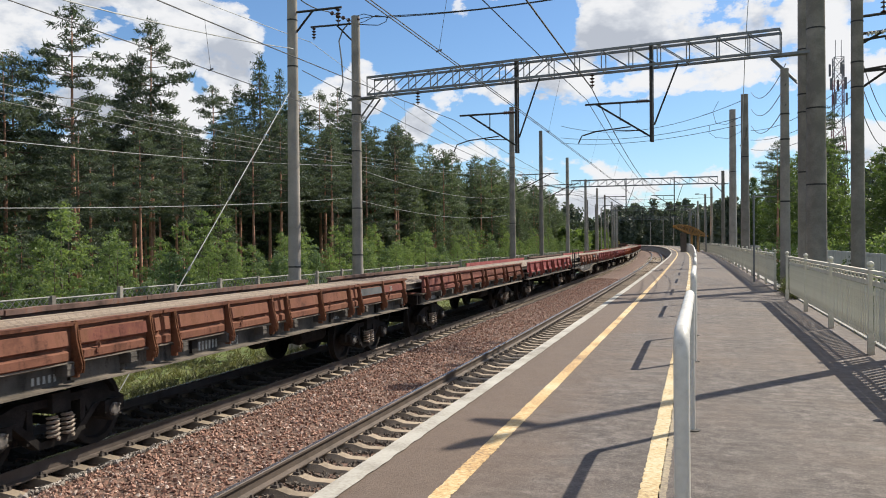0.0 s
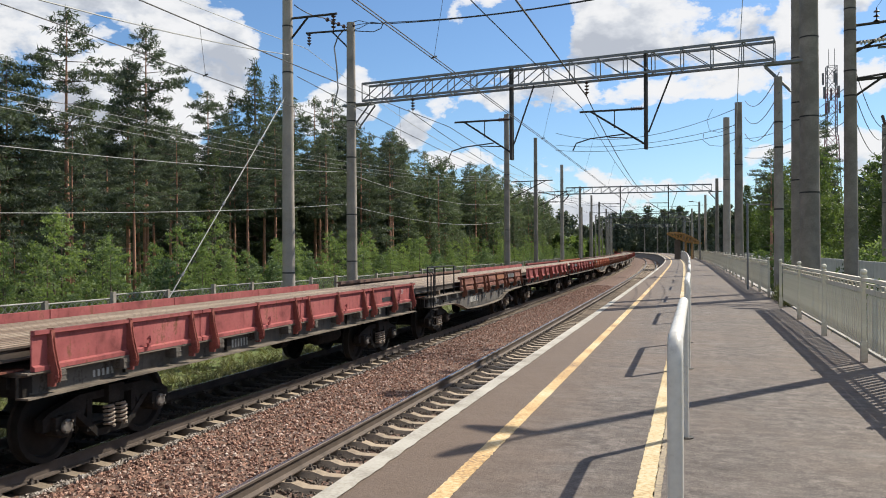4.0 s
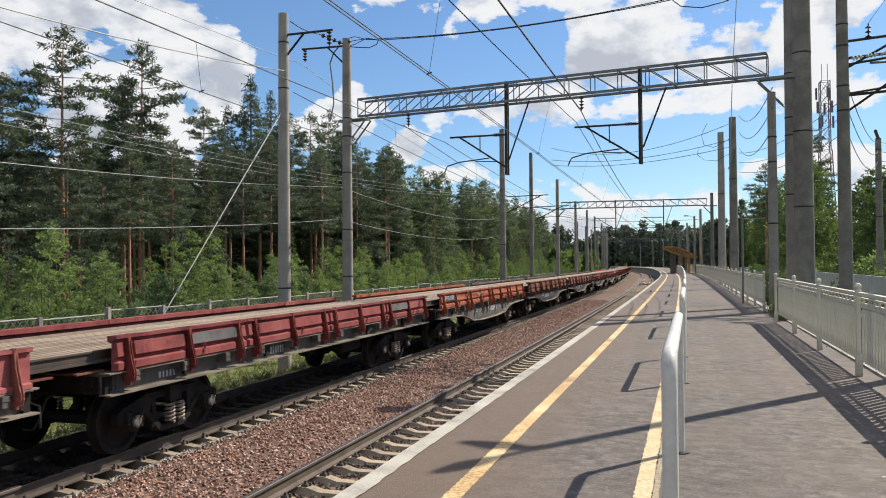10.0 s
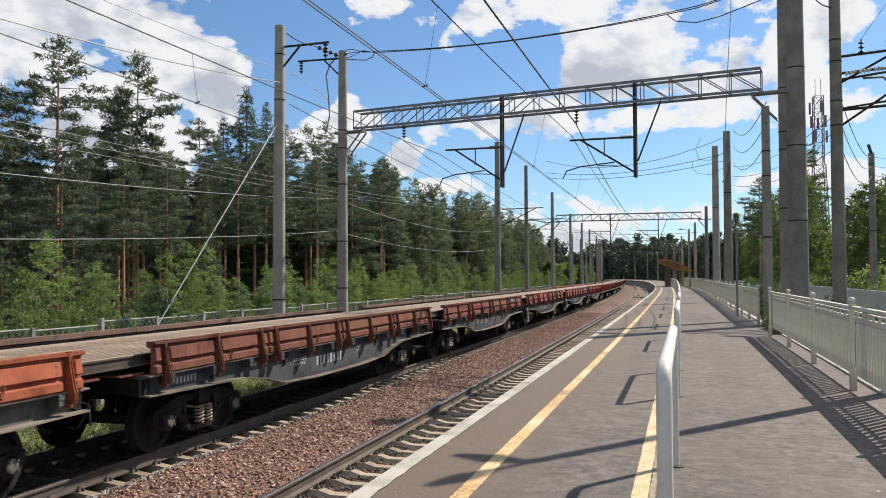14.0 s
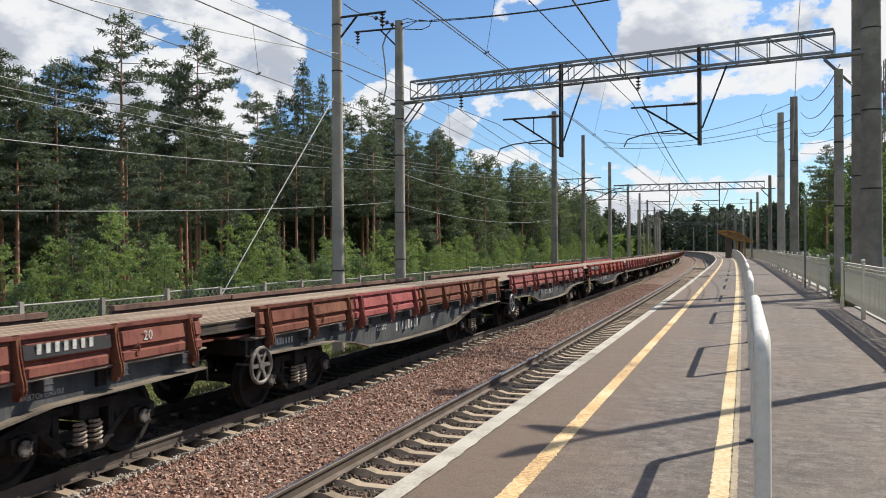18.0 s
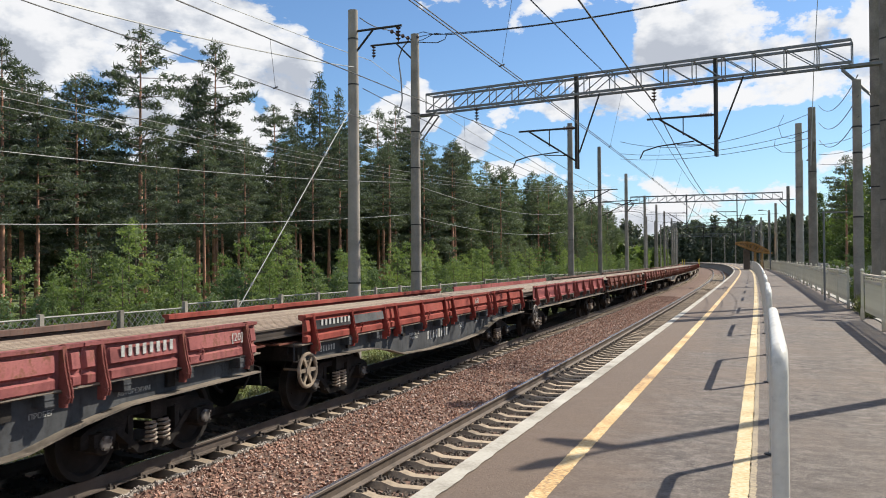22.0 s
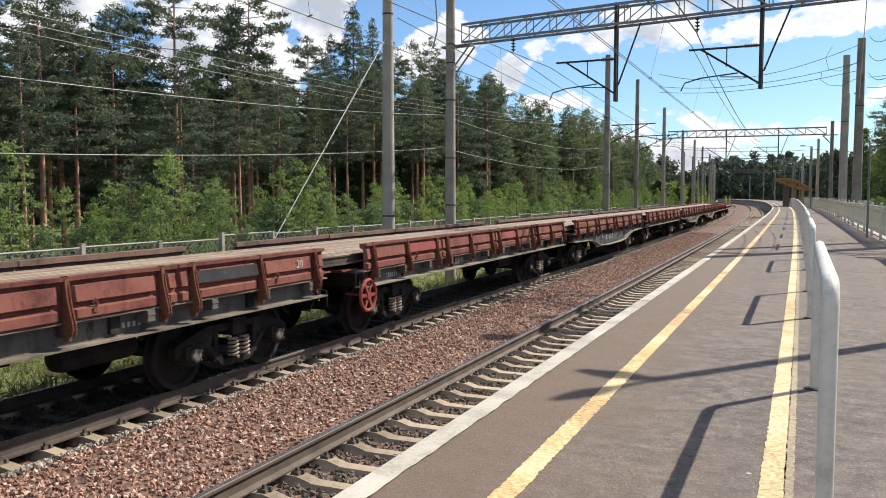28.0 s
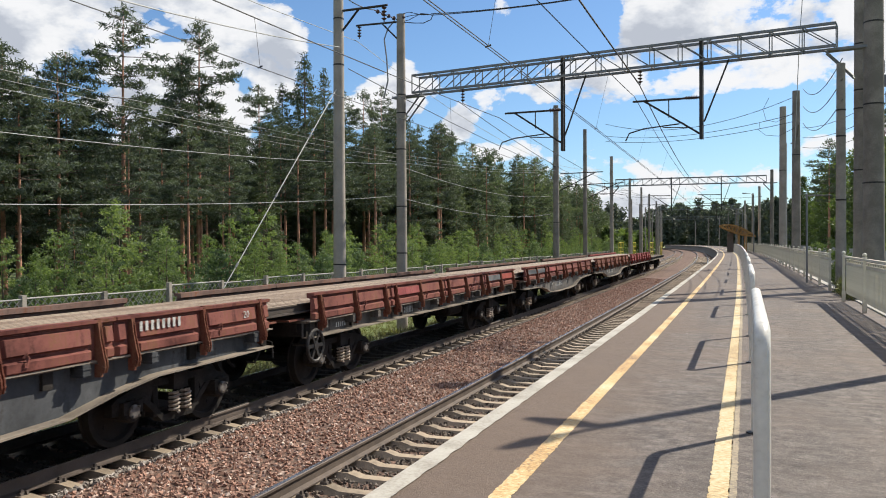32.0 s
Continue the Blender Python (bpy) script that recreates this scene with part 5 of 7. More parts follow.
mast_g = mast(28.8, 4.9, 12.1, 0.23, 0.17, bands=(7.5, 8.3, 9.6, 10.3), label="concrete mast with switch gear brackets")
mast_p = mast(25.35, 2.40, 7.58, 0.147, 0.114, foot=HP - 0.3, bands=(3.75, 5.54, 6.27), label="slim concrete mast standing in a gap of the fence")
mast_t1 = mast(47.4, 2.6, 10.62, 0.25, 0.19, bands=(7.2,), label="thick paired concrete mast")
mast_t0 = mast(57.5, 2.45, 11.35, 0.27, 0.20, bands=(7.2,), label="thick paired concrete mast")

# arms on the two near masts
for m_, z0, zs, sw in ((mast_a, GROUND, 10.7, 1.75), (mast_b, GROUND, 11.68, -1.9)):
    bm = B()
    z = zs - GROUND - 0.55
    rod(bm, (0, 0, z), (sw, 0, z + 0.02), 0.038, n=6)
    rod(bm, (0, 0, z - 0.8), (sw * 0.42, 0, z), 0.035, n=6)
    part("bracket_arm", bm, IRON, m_, "dark steel bracket arm")
    bm = B()
    insulator(bm, (sw * 0.93, 0, z), (sw * 0.93, 0, z - 0.5), 4, 0.09)
    part("insulator", bm, INSULATOR, m_, "brown ribbed insulator")

# guy of the anchor mast
guy = thing("guy_wire", "taut steel guy rod of the anchor mast", "guy wire")
p, q = at(23.85, D_L, 7.8), at(15.15, D_L - 0.1, GROUND)
for k in (0,):
    bm = B()
    off = Vector((0.05, 0, 0)) if k else Vector((0, 0, 0))
    rod(bm, p + off, q + off, 0.013, n=6)
    part("rod", bm, WIRE_LIGHT, guy)
for k in range(1, 5):
    c = p.lerp(q, k * 0.22)
    bm = B()
    rod(bm, c - (p - q).normalized() * 0.07, c + (p - q).normalized() * 0.07, 0.035, n=8)
    part("turnbuckle", bm, GALV, guy)


def gantry(s, d0, d1, z0, label, droppers, turn=0.0):
    """Lattice portal beam from d0 to d1, with hanging posts for the catenary arms."""
    g = thing("gantry_beam", label, "gantry", place(s, 0, 0, turn))
    h, w = 0.66, 0.55
    for y in (-w / 2, w / 2):
        for z in (z0, z0 + h):
            bm = B()
            box(bm, (d0 + d1) / 2, y, z - 0.04, d1 - d0, 0.075, 0.08)
            part("chord", bm, GALV, g)
    n = round((d1 - d0) / 0.92)
    for i in range(n + 1):
        x = d0 + (d1 - d0) * i / n
        for y in (-w / 2, w / 2):
            bm = B()
            rod(bm, (x, y, z0), (x, y, z0 + h), 0.022, n=4)
            if i < n:
                x2 = d0 + (d1 - d0) * (i + 1) / n
                rod(bm, (x, y, z0 + (0 if i < n / 2 else h)), (x2, y, z0 + (h if i < n / 2 else 0)), 0.022, n=4)
            part("brace", bm, GALV, g)
        bm = B()
        rod(bm, (x, -w / 2, z0), (x, w / 2, z0), 0.02, n=4)
        rod(bm, (x, -w / 2, z0 + h), (x, w / 2, z0 + h), 0.02, n=4)
        part("tie", bm, GALV, g)
    for x, low in droppers:
        bm = B()
        for y in (-0.07, 0.07):
            box(bm, x, y, low, 0.10, 0.05, z0 + h + 0.1 - low)
        part("hanging_post", bm, IRON, g, "dark steel post hung from the beam")
        bm = B()
        rod(bm, (x + 0.85, 0, z0), (x + 0.08, 0, low + 0.55), 0.03, n=5)
        part("stay", bm, IRON, g)
    for x, y in ((d0 + 0.1, 0), (d1 - 0.1, 0)):
        bm = B()
        box(bm, x + (-0.45 if x < 0 else 0.45), 0, z0 - 0.12, 1.3, 0.30, 0.08)
        sx = 1 if x < 0 else -1
        rod(bm, (x + sx * 0.2, 0.2, z0 - 0.12), (x - sx * 0.55, 0.2, z0 - 0.95), 0.035, n=5)
        rod(bm, (x + sx * 0.2, -0.2, z0 - 0.12), (x - sx * 0.55, -0.2, z0 - 0.95), 0.035, n=5)
        part("end_bracket", bm, GALV, g)
    return g


g1 = gantry(27.32, -12.28, 2.49, 8.38, "grey lattice gantry beam across both tracks", ((-6.2, 5.8), (-1.45, 5.9)), -9.75)
g2 = gantry(86.0, -12.1, 2.5, 8.38, "distant lattice gantry beam across both tracks", ((-6.5, 5.7), (-1.7, 5.6)))
for g, xs in ((g1, (-6.2, -1.45)), (g2, (-6.5, -1.7))):
    for x in xs:
        arm = new("catenary_bracket")
        tagged(arm, "dark catenary bracket with insulator and steady arm", "catenary arm", "catenary arms")
        arm.matrix_basis = g.matrix_basis @ Matrix.Translation((x, 0, 0))
        cantilever(arm, x, 5.95, 2.5, -1)
for m_, s in ((mast_c, 58.0), (mast_d, 69.5)):
    arm = new("catenary_bracket")
    tagged(arm, "dark catenary bracket with insulator and steady arm", "catenary arm", "catenary arms")
    arm.matrix_basis = place(s, D_L + 0.2, 0)
    cantilever(arm, 0, 6.2, 3.4, 1)


def sag_points(a, b, sag, n=14):
    a, b = Vector(a), Vector(b)
    return [a.lerp(b, k / n) - Vector((0, 0, 4 * sag * (k / n) * (1 - k / n))) for k in range(n + 1)]


def wire(name, pts, r, label, mat=WIRE):
    bm = B()
    pipe(bm, pts, r, 5)
    return solid(name, bm, mat, label, "wire", group="overhead wires")


# contact and messenger wires of both tracks
SUPPORTS = (-34.0, 28.4, 86.0, 150.0, 214.0, 270.0)
for dt, top, hung, sag, pair in ((D_NEAR, 7.55, 0.45, 0.55, (-0.03, 0.03)), (-8.44, 7.1, 0.0, 0.5, (0.0,))):
    for a, b in zip(SUPPORTS, SUPPORTS[1:]):
        cw = thing("catenary_span", "messenger and contact wire with droppers", "overhead line", group="catenary spans")
        pa, pb = at(a, dt + hung * (a > 0), top), at(b, dt + hung, top)
        mess = sag_points(pa, pb, sag, 24)
        cont = [at(a + (b - a) * k / 24, dt, 5.80) for k in range(25)]
        bm = B()
        pipe(bm, mess, 0.012, 5)
        part("messenger_wire", bm, WIRE, cw)
        for off in pair:
            bm = B()
            pipe(bm, [c + Vector((off, 0, 0)) for c in cont], 0.0085, 5)
            part("contact_wire", bm, WIRE, cw)
        for k in range(2, 24, 4):
            bm = B()
            rod(bm, mess[k], cont[k], 0.004, n=4)
            rod(bm, cont[k] - Vector((0.05, 0, 0)), cont[k] + Vector((0.05, 0, 0.03)), 0.015, n=4)
            part("dropper", bm, WIRE, cw)

# feeders, cross-track cable and line-side wires
wire("feeder_cable", sag_points(at(-30, -12.7, 9.6), at(29.0, -14.44, 10.55), 0.95, 24), 0.012, "light feeder wire hung from a mast bracket", WIRE_LIGHT)
wire("feeder_cable", sag_points(at(29.0, -14.44, 10.55), at(86, -13.6, 10.2), 1.6, 20), 0.012, "light feeder wire hung from a mast bracket", WIRE_LIGHT)
wire("feeder_cable", sag_points(at(-30, -3.3, 8.1), at(27.9, -3.42, 7.85), 0.2), 0.022, "thick dark feeder cable hung under the gantry")
wire("feeder_cable", sag_points(at(27.9, -3.42, 7.85), at(86, -3.2, 7.8), 0.9), 0.018, "dark feeder cable running along the line")
wire("feeder_cable", sag_points(at(28.9, -10.2, 7.9), at(86, -10.4, 7.9), 1.0), 0.014, "dark feeder cable running along the line")
wire("anchor_wire", sag_points(at(-34, -6.3, 7.3), at(23.55, -12.4, 8.92), 2.2, 24), 0.015, "light anchored wire of the overhead line", WIRE_LIGHT)
wire("anchor_wire", sag_points(at(24.0, -12.3, 8.3), at(86, -8.6, 7.2), 0.9), 0.014, "anchored wire of the overhead line")
for k in range(3):
    wire("line_wire", sag_points(at(-25, -13.9 - 0.3 * k, 7.6 - 0.12 * k), at(58, -13.4 - 0.3 * k, 7.9 - 0.12 * k), 1.7, 24), 0.0055, "thin light line-side wire", WIRE_LIGHT)
    wire("line_wire", sag_points(at(58, -13.4 - 0.3 * k, 7.9 - 0.12 * k), at(120, -13.2 - 0.3 * k, 7.6 - 0.12 * k), 1.0, 16), 0.0055, "thin light line-side wire", WIRE_LIGHT)
wire("line_wire", sag_points(at(-22, -12.9, 5.5), at(28.9, -12.85, 5.65), 1.03, 24), 0.009, "light line-side wire at mid height", WIRE_LIGHT)
wire("line_wire", sag_points(at(29.1, -12.85, 5.65), at(57.5, -12.9, 5.9), 0.5), 0.010, "light line-side wire at mid height", WIRE_LIGHT)
wire("line_wire", sag_points(at(-30, -12.9, 4.4), at(28.9, -12.85, 4.4), 1.26, 24), 0.009, "light low line-side wire", WIRE_LIGHT)
wire("line_wire", sag_points(at(29.1, -12.85, 4.4), at(57.5, -12.9, 4.6), 0.45), 0.010, "light low line-side wire", WIRE_LIGHT)
# across the tracks, from mast top to mast top
for k in (0, 1):
    wire("cross_cable", sag_points(at(29.0, -11.3, 11.25 + 0.05 * k), at(27.1, 0.54, 11.24 + 0.06 * k), 0.26 + 0.03 * k, 22), 0.017, "dark twin cable slung across the tracks")
    wire("cross_cable", sag_points(at(27.1, 0.54, 11.24 + 0.06 * k), at(26.85, 3.2, 12.0), 0.06, 8), 0.017, "dark twin cable slung across the tracks")
wire("cable_loop", [at(27.2, -0.35, 11.13), at(27.1, -0.1, 10.88), at(27.1, 0.54, 10.77), at(27.0, 1.2, 10.86), at(27.0, 1.56, 10.97), at(26.9, 2.39, 11.22), at(26.85, 3.2, 11.5)], 0.017, "dark slack jumper loop at the mast top")
for k, zz in enumerate((11.42, 11.27, 11.12)):
    wire("cable_loop", [at(29.0, -12.45, zz), at(29.0, -12.2, zz + 0.04), at(29.0, -11.7, 11.3 + 0.03 * k), at(29.0, -11.3, 11.27)], 0.014, "dark fork of the slung cable at a mast top")
wire("cable_loop", [at(29.0, -12.5, 11.1), at(29.0, -12.0, 11.02), at(29.0, -11.6, 10.98), at(29.0, -11.3, 11.08), at(29.0, -11.21, 11.28)], 0.018, "dark slack jumper loop at the mast top")
wire("cable_loop", [at(29.0, -12.8, 11.2), at(29.0, -13.1, 10.9), at(29.0, -13.25, 10.5), at(29.0, -13.15, 9.75), at(29.0, -13.1, 8.9), at(29.0, -13.28, 8.2)], 0.028, "grey cable hanging down beside the mast", GALV)
wire("feeder_cable", sag_points(at(26.9, 3.4, 12.3), at(28.8, 4.9, 11.4), 0.4), 0.02, "dark cable between two masts")
for p_, q_ in (((28.75, -12.6, 11.15), (26.6, -12.6, 10.95)), ((28.95, -12.6, 11.3), (28.95, -12.35, 11.25))):
    bm = B()
    insulator(bm, at(*p_), at(*q_), 4, 0.08)
    solid("strain_insulator", bm, INSULATOR, "brown strain insulator at a mast top", "insulator", group="strain insulators")
wire("cross_cable", sag_points(at(26.6, -12.6, 10.95), at(24.0, -12.4, 10.65), 0.08, 8), 0.018, "dark cable between two mast tops")
# cables from the paired masts across to the catenary
for z0, z1, sag in ((10.3, 11.4, 1.0), (9.4, 10.5, 0.55), (9.0, 10.1, 0.45)):
    wire("cross_cable", sag_points(at(47.4, 2.5, z0), at(61.5, -9.6, z1), sag, 20), 0.016, "dark sagging cable from the paired masts")
wire("cable_loop", [at(47.6, 1.25, 10.36), at(47.5, 0.95, 9.75), at(47.4, 1.1, 9.15), at(47.0, 1.6, 8.95), at(46.2, 2.45, 9.3)], 0.012, "dark slack jumper loop")
wire("cable_loop", [at(48.2, 0.8, 9.1), at(48.0, 0.75, 8.7), at(47.6, 1.1, 8.35), at(47.0, 1.7, 8.2), at(46.2, 2.45, 8.5)], 0.012, "dark slack jumper loop")
wire("cable_loop", [at(45.6, 2.6, 8.6), at(46.5, 2.6, 8.2), at(48.5, 2.55, 8.0), at(50, 2.5, 8.1)], 0.04, "grey bent cable sleeve between the paired masts", GALV)
wire("service_cable", [at(50.5, 2.3, 8.2), at(50.5, 2.28, 5), at(50.5, 2.3, 2.0), at(50.5, 2.3, 1.2)], 0.02, "light cable running down beside the paired masts", WIRE_LIGHT)
for k in range(3):
    wire("cross_cable", sag_points(at(48.2, 10.0, 9.0 - 0.5 * k), at(28.9, 5.1, 8.2 - 0.8 * k), 0.5 + 0.1 * k, 12), 0.014, "dark wire from the switch gear to a farther pole")
    wire("line_wire", sag_points(at(48.2, 10.0, 9.0 - 0.5 * k), at(60, 26.0, 9.4 - 0.5 * k), 0.5, 10), 0.014, "dark wire leading away over the wall")
    wire("cross_cable", sag_points(at(28.9, 4.9, 7.9 - 0.55 * k), at(45.6, 2.8, 8.4 - 0.5 * k), 0.45, 12), 0.012, "dark cable between masts by the fence")
bm = B()
insulator(bm, at(46.0, 9.4, 9.35), at(47.9, 9.95, 9.1), 4, 0.09)
solid("strain_insulator", bm, INSULATOR, "brown strain insulator before a far pole", "insulator")
for k in range(3):
    wire("cross_cable", sag_points(at(46.8, 2.9, 10.6 - k * 0.9), at(25.0, 2.4, 7.65 - k * 0.57), 0.6, 12), 0.014, "dark cable between masts by the fence")
wire("drop_cable", [at(27.3, 1.75, 14.5), at(27.3, 1.6, 11), at(27.4, 1.45, 8.6), at(27.8, 1.35, 5.5)], 0.012, "thin steel rope hanging beside the gantry", WIRE_LIGHT)
# insulators under the gantry
for x in (-10.2, -3.45):
    ins = thing("hanging_insulator", "brown ribbed insulator string under the gantry", "insulator", g1.matrix_basis @ Matrix.Translation((x, 0, 0)), group="hanging insulators")
    bm = B()
    insulator(bm, (0, 0, 8.34), (0, 0, 7.85), 4, 0.09)
    part("disc_string", bm, INSULATOR, ins)

# switch gear on the fence-side mast
gear = thing("switch_gear", "dark cross-arms with insulators and bent busbars", "switch gear", place(28.8, 4.9, 0))
for z, ln in ((9.75, 2.6), (9.2, 2.9), (8.0, 3.2)):
    bm = B()
    rod(bm, (0.1, 0, z), (ln, -0.3, z + 0.1), 0.045, n=6)
    part("cross_arm", bm, IRON, gear)
for a, b in (((0.15, 0, 8.9), (1.6, 0, 9.7)), ((0.15, 0, 7.5), (1.6, -0.2, 8.5)), ((0.15, 0, 9.0), (2.3, 0, 9.25))):
    bm = B()
    rod(bm, a, b, 0.04, n=6)
    part("brace", bm, IRON, gear)
for x in (0.75, 1.55, 2.3):
    bm = B()
    insulator(bm, (x, -0.1, 9.75), (x, -0.1, 10.25), 3, 0.1)
    part("insulator", bm, INSULATOR, gear)
for k in range(4):
    bm = B()
    insulator(bm, (0.22 + 0.42 * k, -0.25, 9.12 + 0.04 * k), (0.58 + 0.42 * k, -0.25, 9.16 + 0.04 * k), 3, 0.085)
    part("insulator", bm, DULL_GREY, gear, "grey ribbed insulator")
for k in range(3):
    bm = B()
    rod(bm, (0.75 + 0.78 * k, -0.1, 10.25), (1.9 + 0.9 * k, 0.4, 11.9), 0.008, n=4)
    part("tail_wire", bm, WIRE, gear)
bm = B()
box(bm, 2.55, 0.2, 11.1, 0.5, 0.3, 0.22)
part("disconnector", bm, GALV, gear, "grey switch head")
bm = B()
rod(bm, (0.15, 0, 8.05), (2.9, -0.2, 8.35), 0.035, n=6)
part("cross_arm", bm, IRON, gear)
bm = B()
pipe(bm, [(0.8, 0, 9.0), (1.4, 0, 9.0), (1.85, -0.1, 8.4), (2.1, -0.1, 7.4), (2.3, -0.1, 7.1)], 0.04, 6)
part("busbar", bm, GALV, gear)
# twin-arm lamp post at the fence, just outside the view; its shadow falls on the platform
lamp = thing("lamp_post", "slender grey twin-arm platform lamp post", "lamp post", place(11.5, 2.62, HP - 0.4))
bm = B()
lathe(bm, ((0.12, 0), (0.11, 3), (0.07, 6.6)), 12)
part("pole", bm, GALV, lamp, smooth=True)
for hx, hy in ((-0.30, 0.06), (-0.36, -0.60)):
    bm = B()
    pipe(bm, [(0, 0, 6.5), (hx * 0.3, hy * 0.3, 6.62), (hx * 0.7, hy * 0.7, 6.66)], 0.035, 6)
    part("arm", bm, GALV, lamp)
    bm = B()
    v = Vector((hx, hy, 0)).normalized()
    c = Vector((hx, hy, 6.66))
    rod(bm, c - v * 0.26, c, 0.06, 0.12, 8)
    rod(bm, c, c + v * 0.32, 0.12, 0.05, 8)
    part("lamp_head", bm, GALV, lamp)

# ---- platform fence ----
FENCE_D, BAY = 2.03, 3.25


def fence_post_bm():
    bm = B()
    # slim tube in a stouter foot sleeve, ball on a neck
    box(bm, 0, 0, 0.0, 0.078, 0.078, 0.26, 0.96)
    box(bm, 0, 0, 0.25, 0.054, 0.054, 0.84)
    lathe(bm, ((0.045, 1.085), (0.045, 1.10), (0.018, 1.105), (0.018, 1.115), (0.034, 1.123), (0.044, 1.142), (0.044, 1.155), (0.032, 1.178), (0.010, 1.190)), 12)
    return bm


def slat_bm():
    bm = B()
    # narrow square tube with a slanted, pointed top
    box(bm, 0.0, 0, 0.20, 0.050, 0.036, 0.64)
    tip = [bm.verts.new(c) for c in ((-0.025, -0.018, 0.84), (0.025, -0.018, 0.84), (0.025, 0.018, 0.84), (-0.025, 0.018, 0.84), (-0.012, 0.0, 0.885))]
    for i in range(4):
        bm.faces.new((tip[i], tip[(i + 1) % 4], tip[4]))
    return bm


def fence_bay():
    f = thing("platform_fence", "weathered off-white steel fence panel with ball-topped post", "fence", group="platform fence panels")
    part("post", fence_post_bm(), FENCE_PAINT, f, "post with a ball finial", smooth=True)
    # two low rails behind the slats, two more with scrolls between them, and the handrail
    for x, z, dx, dz in ((0.062, 0.215, 0.03, 0.04), (0.062, 0.745, 0.03, 0.035), (0.03, 0.880, 0.045, 0.060), (0.03, 0.985, 0.030, 0.022), (0.0, 1.035, 0.060, 0.042)):
        bm = B()
        box(bm, x, BAY / 2, z, dx, BAY - 0.102, dz)
        part("rail", bm, FENCE_PAINT, f)
    ring = B()
    pipe(ring, [(0.012, 0.042 * math.cos(k * math.tau / 10), 0.962 + 0.03 * math.sin(k * math.tau / 10)) for k in range(10)], 0.009, 4, closed=True)
    ring = mesh_of("scroll", ring, FENCE_PAINT)
    me = mesh_of("slat", slat_bm(), FENCE_PAINT)
    n = 20
    for i in range(n):
        o = part("slat", me, None, f)
        o.matrix_basis = pose(0.028, 0.12 + (BAY - 0.24) * (i + 0.5) / n, 0)
        if i % 2 == 0:
            o = part("scroll", ring, None, f)
            o.matrix_basis = pose(0, 0.12 + (BAY - 0.24) * (i + 1.0) / n, 0)
    return f


bay = fence_bay()
bay.matrix_basis = place(11.50 - 8 * BAY, FENCE_D + 0.03, HP)
s = 11.50 - 7 * BAY
while s < 20:
    copy_thing(bay, place(s, FENCE_D + 0.03, HP))
    s += BAY
end_post = thing("fence_post", "last off-white steel fence post with ball top at a gap", "fence post", place(s, FENCE_D, HP))
part("post", fence_post_bm(), FENCE_PAINT, end_post, smooth=True)
s = 25.7
while s < 135:
    copy_thing(bay, place(s, FENCE_D + 0.12, HP))
    s += BAY

# ---- woods ----
def from_arrays(name, verts, faces, mats, index=None):
    me = bpy.data.meshes.new(name)
    me.from_pydata([tuple(v) for v in verts], [], faces)
    for m in mats:
        me.materials.append(m)
    if index is not None:
        me.polygons.foreach_set("material_index", index)
    me.update()
    return me


def tufts(rng, centres, dirs, count, length, width, lean=0.6, spread=0.22):
    """Sprays of narrow triangles round twig ends, leaning along the twig."""
    n = len(centres)
    c = np.repeat(centres, count, axis=0)
    d = np.repeat(dirs, count, axis=0)
    a = rng.normal(size=(n * count, 3)) + d * lean
    a /= np.linalg.norm(a, axis=1)[:, None]
    b = np.cross(a, rng.normal(size=(n * count, 3)))
    b /= np.linalg.norm(b, axis=1)[:, None]
    ln = length * rng.uniform(0.6, 1.3, (n * count, 1))
    base = c + rng.normal(size=(n * count, 3)) * np.array((1, 1, 0.6)) * length * spread - a * ln * 0.35
    w = width * rng.uniform(0.7, 1.3, (n * count, 1))
    v = np.stack([base - b * w * 0.5, base + b * w * 0.5, base + a * ln], axis=1).reshape(-1, 3)
    f = np.arange(len(v)).reshape(-1, 3)
    return v, f


def trunk_mesh(rng, h, r, bend, split, mats, branches):
    bm = B()
    n, rows = 8, 12
    rings = []
    for k in range(rows + 1):
        z = h * k / rows
        cx = bend * math.sin(k / rows * 2.6) * 0.5
        rr = r * (1 - 0.92 * (k / rows) ** 1.15) + (0.05 * r if k == 0 else 0)
        rings.append([bm.verts.new((cx + rr * math.cos(j * math.tau / n), rr * math.sin(j * math.tau / n), z)) for j in range(n)])
    for a, b in zip(rings, rings[1:]):
        for j in range(n):
            bm.faces.new((a[j], a[(j + 1) % n], b[(j + 1) % n], b[j]))
    stem = n * rows
    for p, q, br in branches if h > 6 else ():
        rod(bm, p, q, br, br * 0.25, 3, caps=False)
    me = bpy.data.meshes.new("trunk")
    bm.to_mesh(me)
    bm.free()
    for m in mats:
        me.materials.append(m)
    for f in me.polygons:
        f.material_index = 1 if f.center.z > split * h and f.index < stem else 0
    me.shade_smooth()
    return me


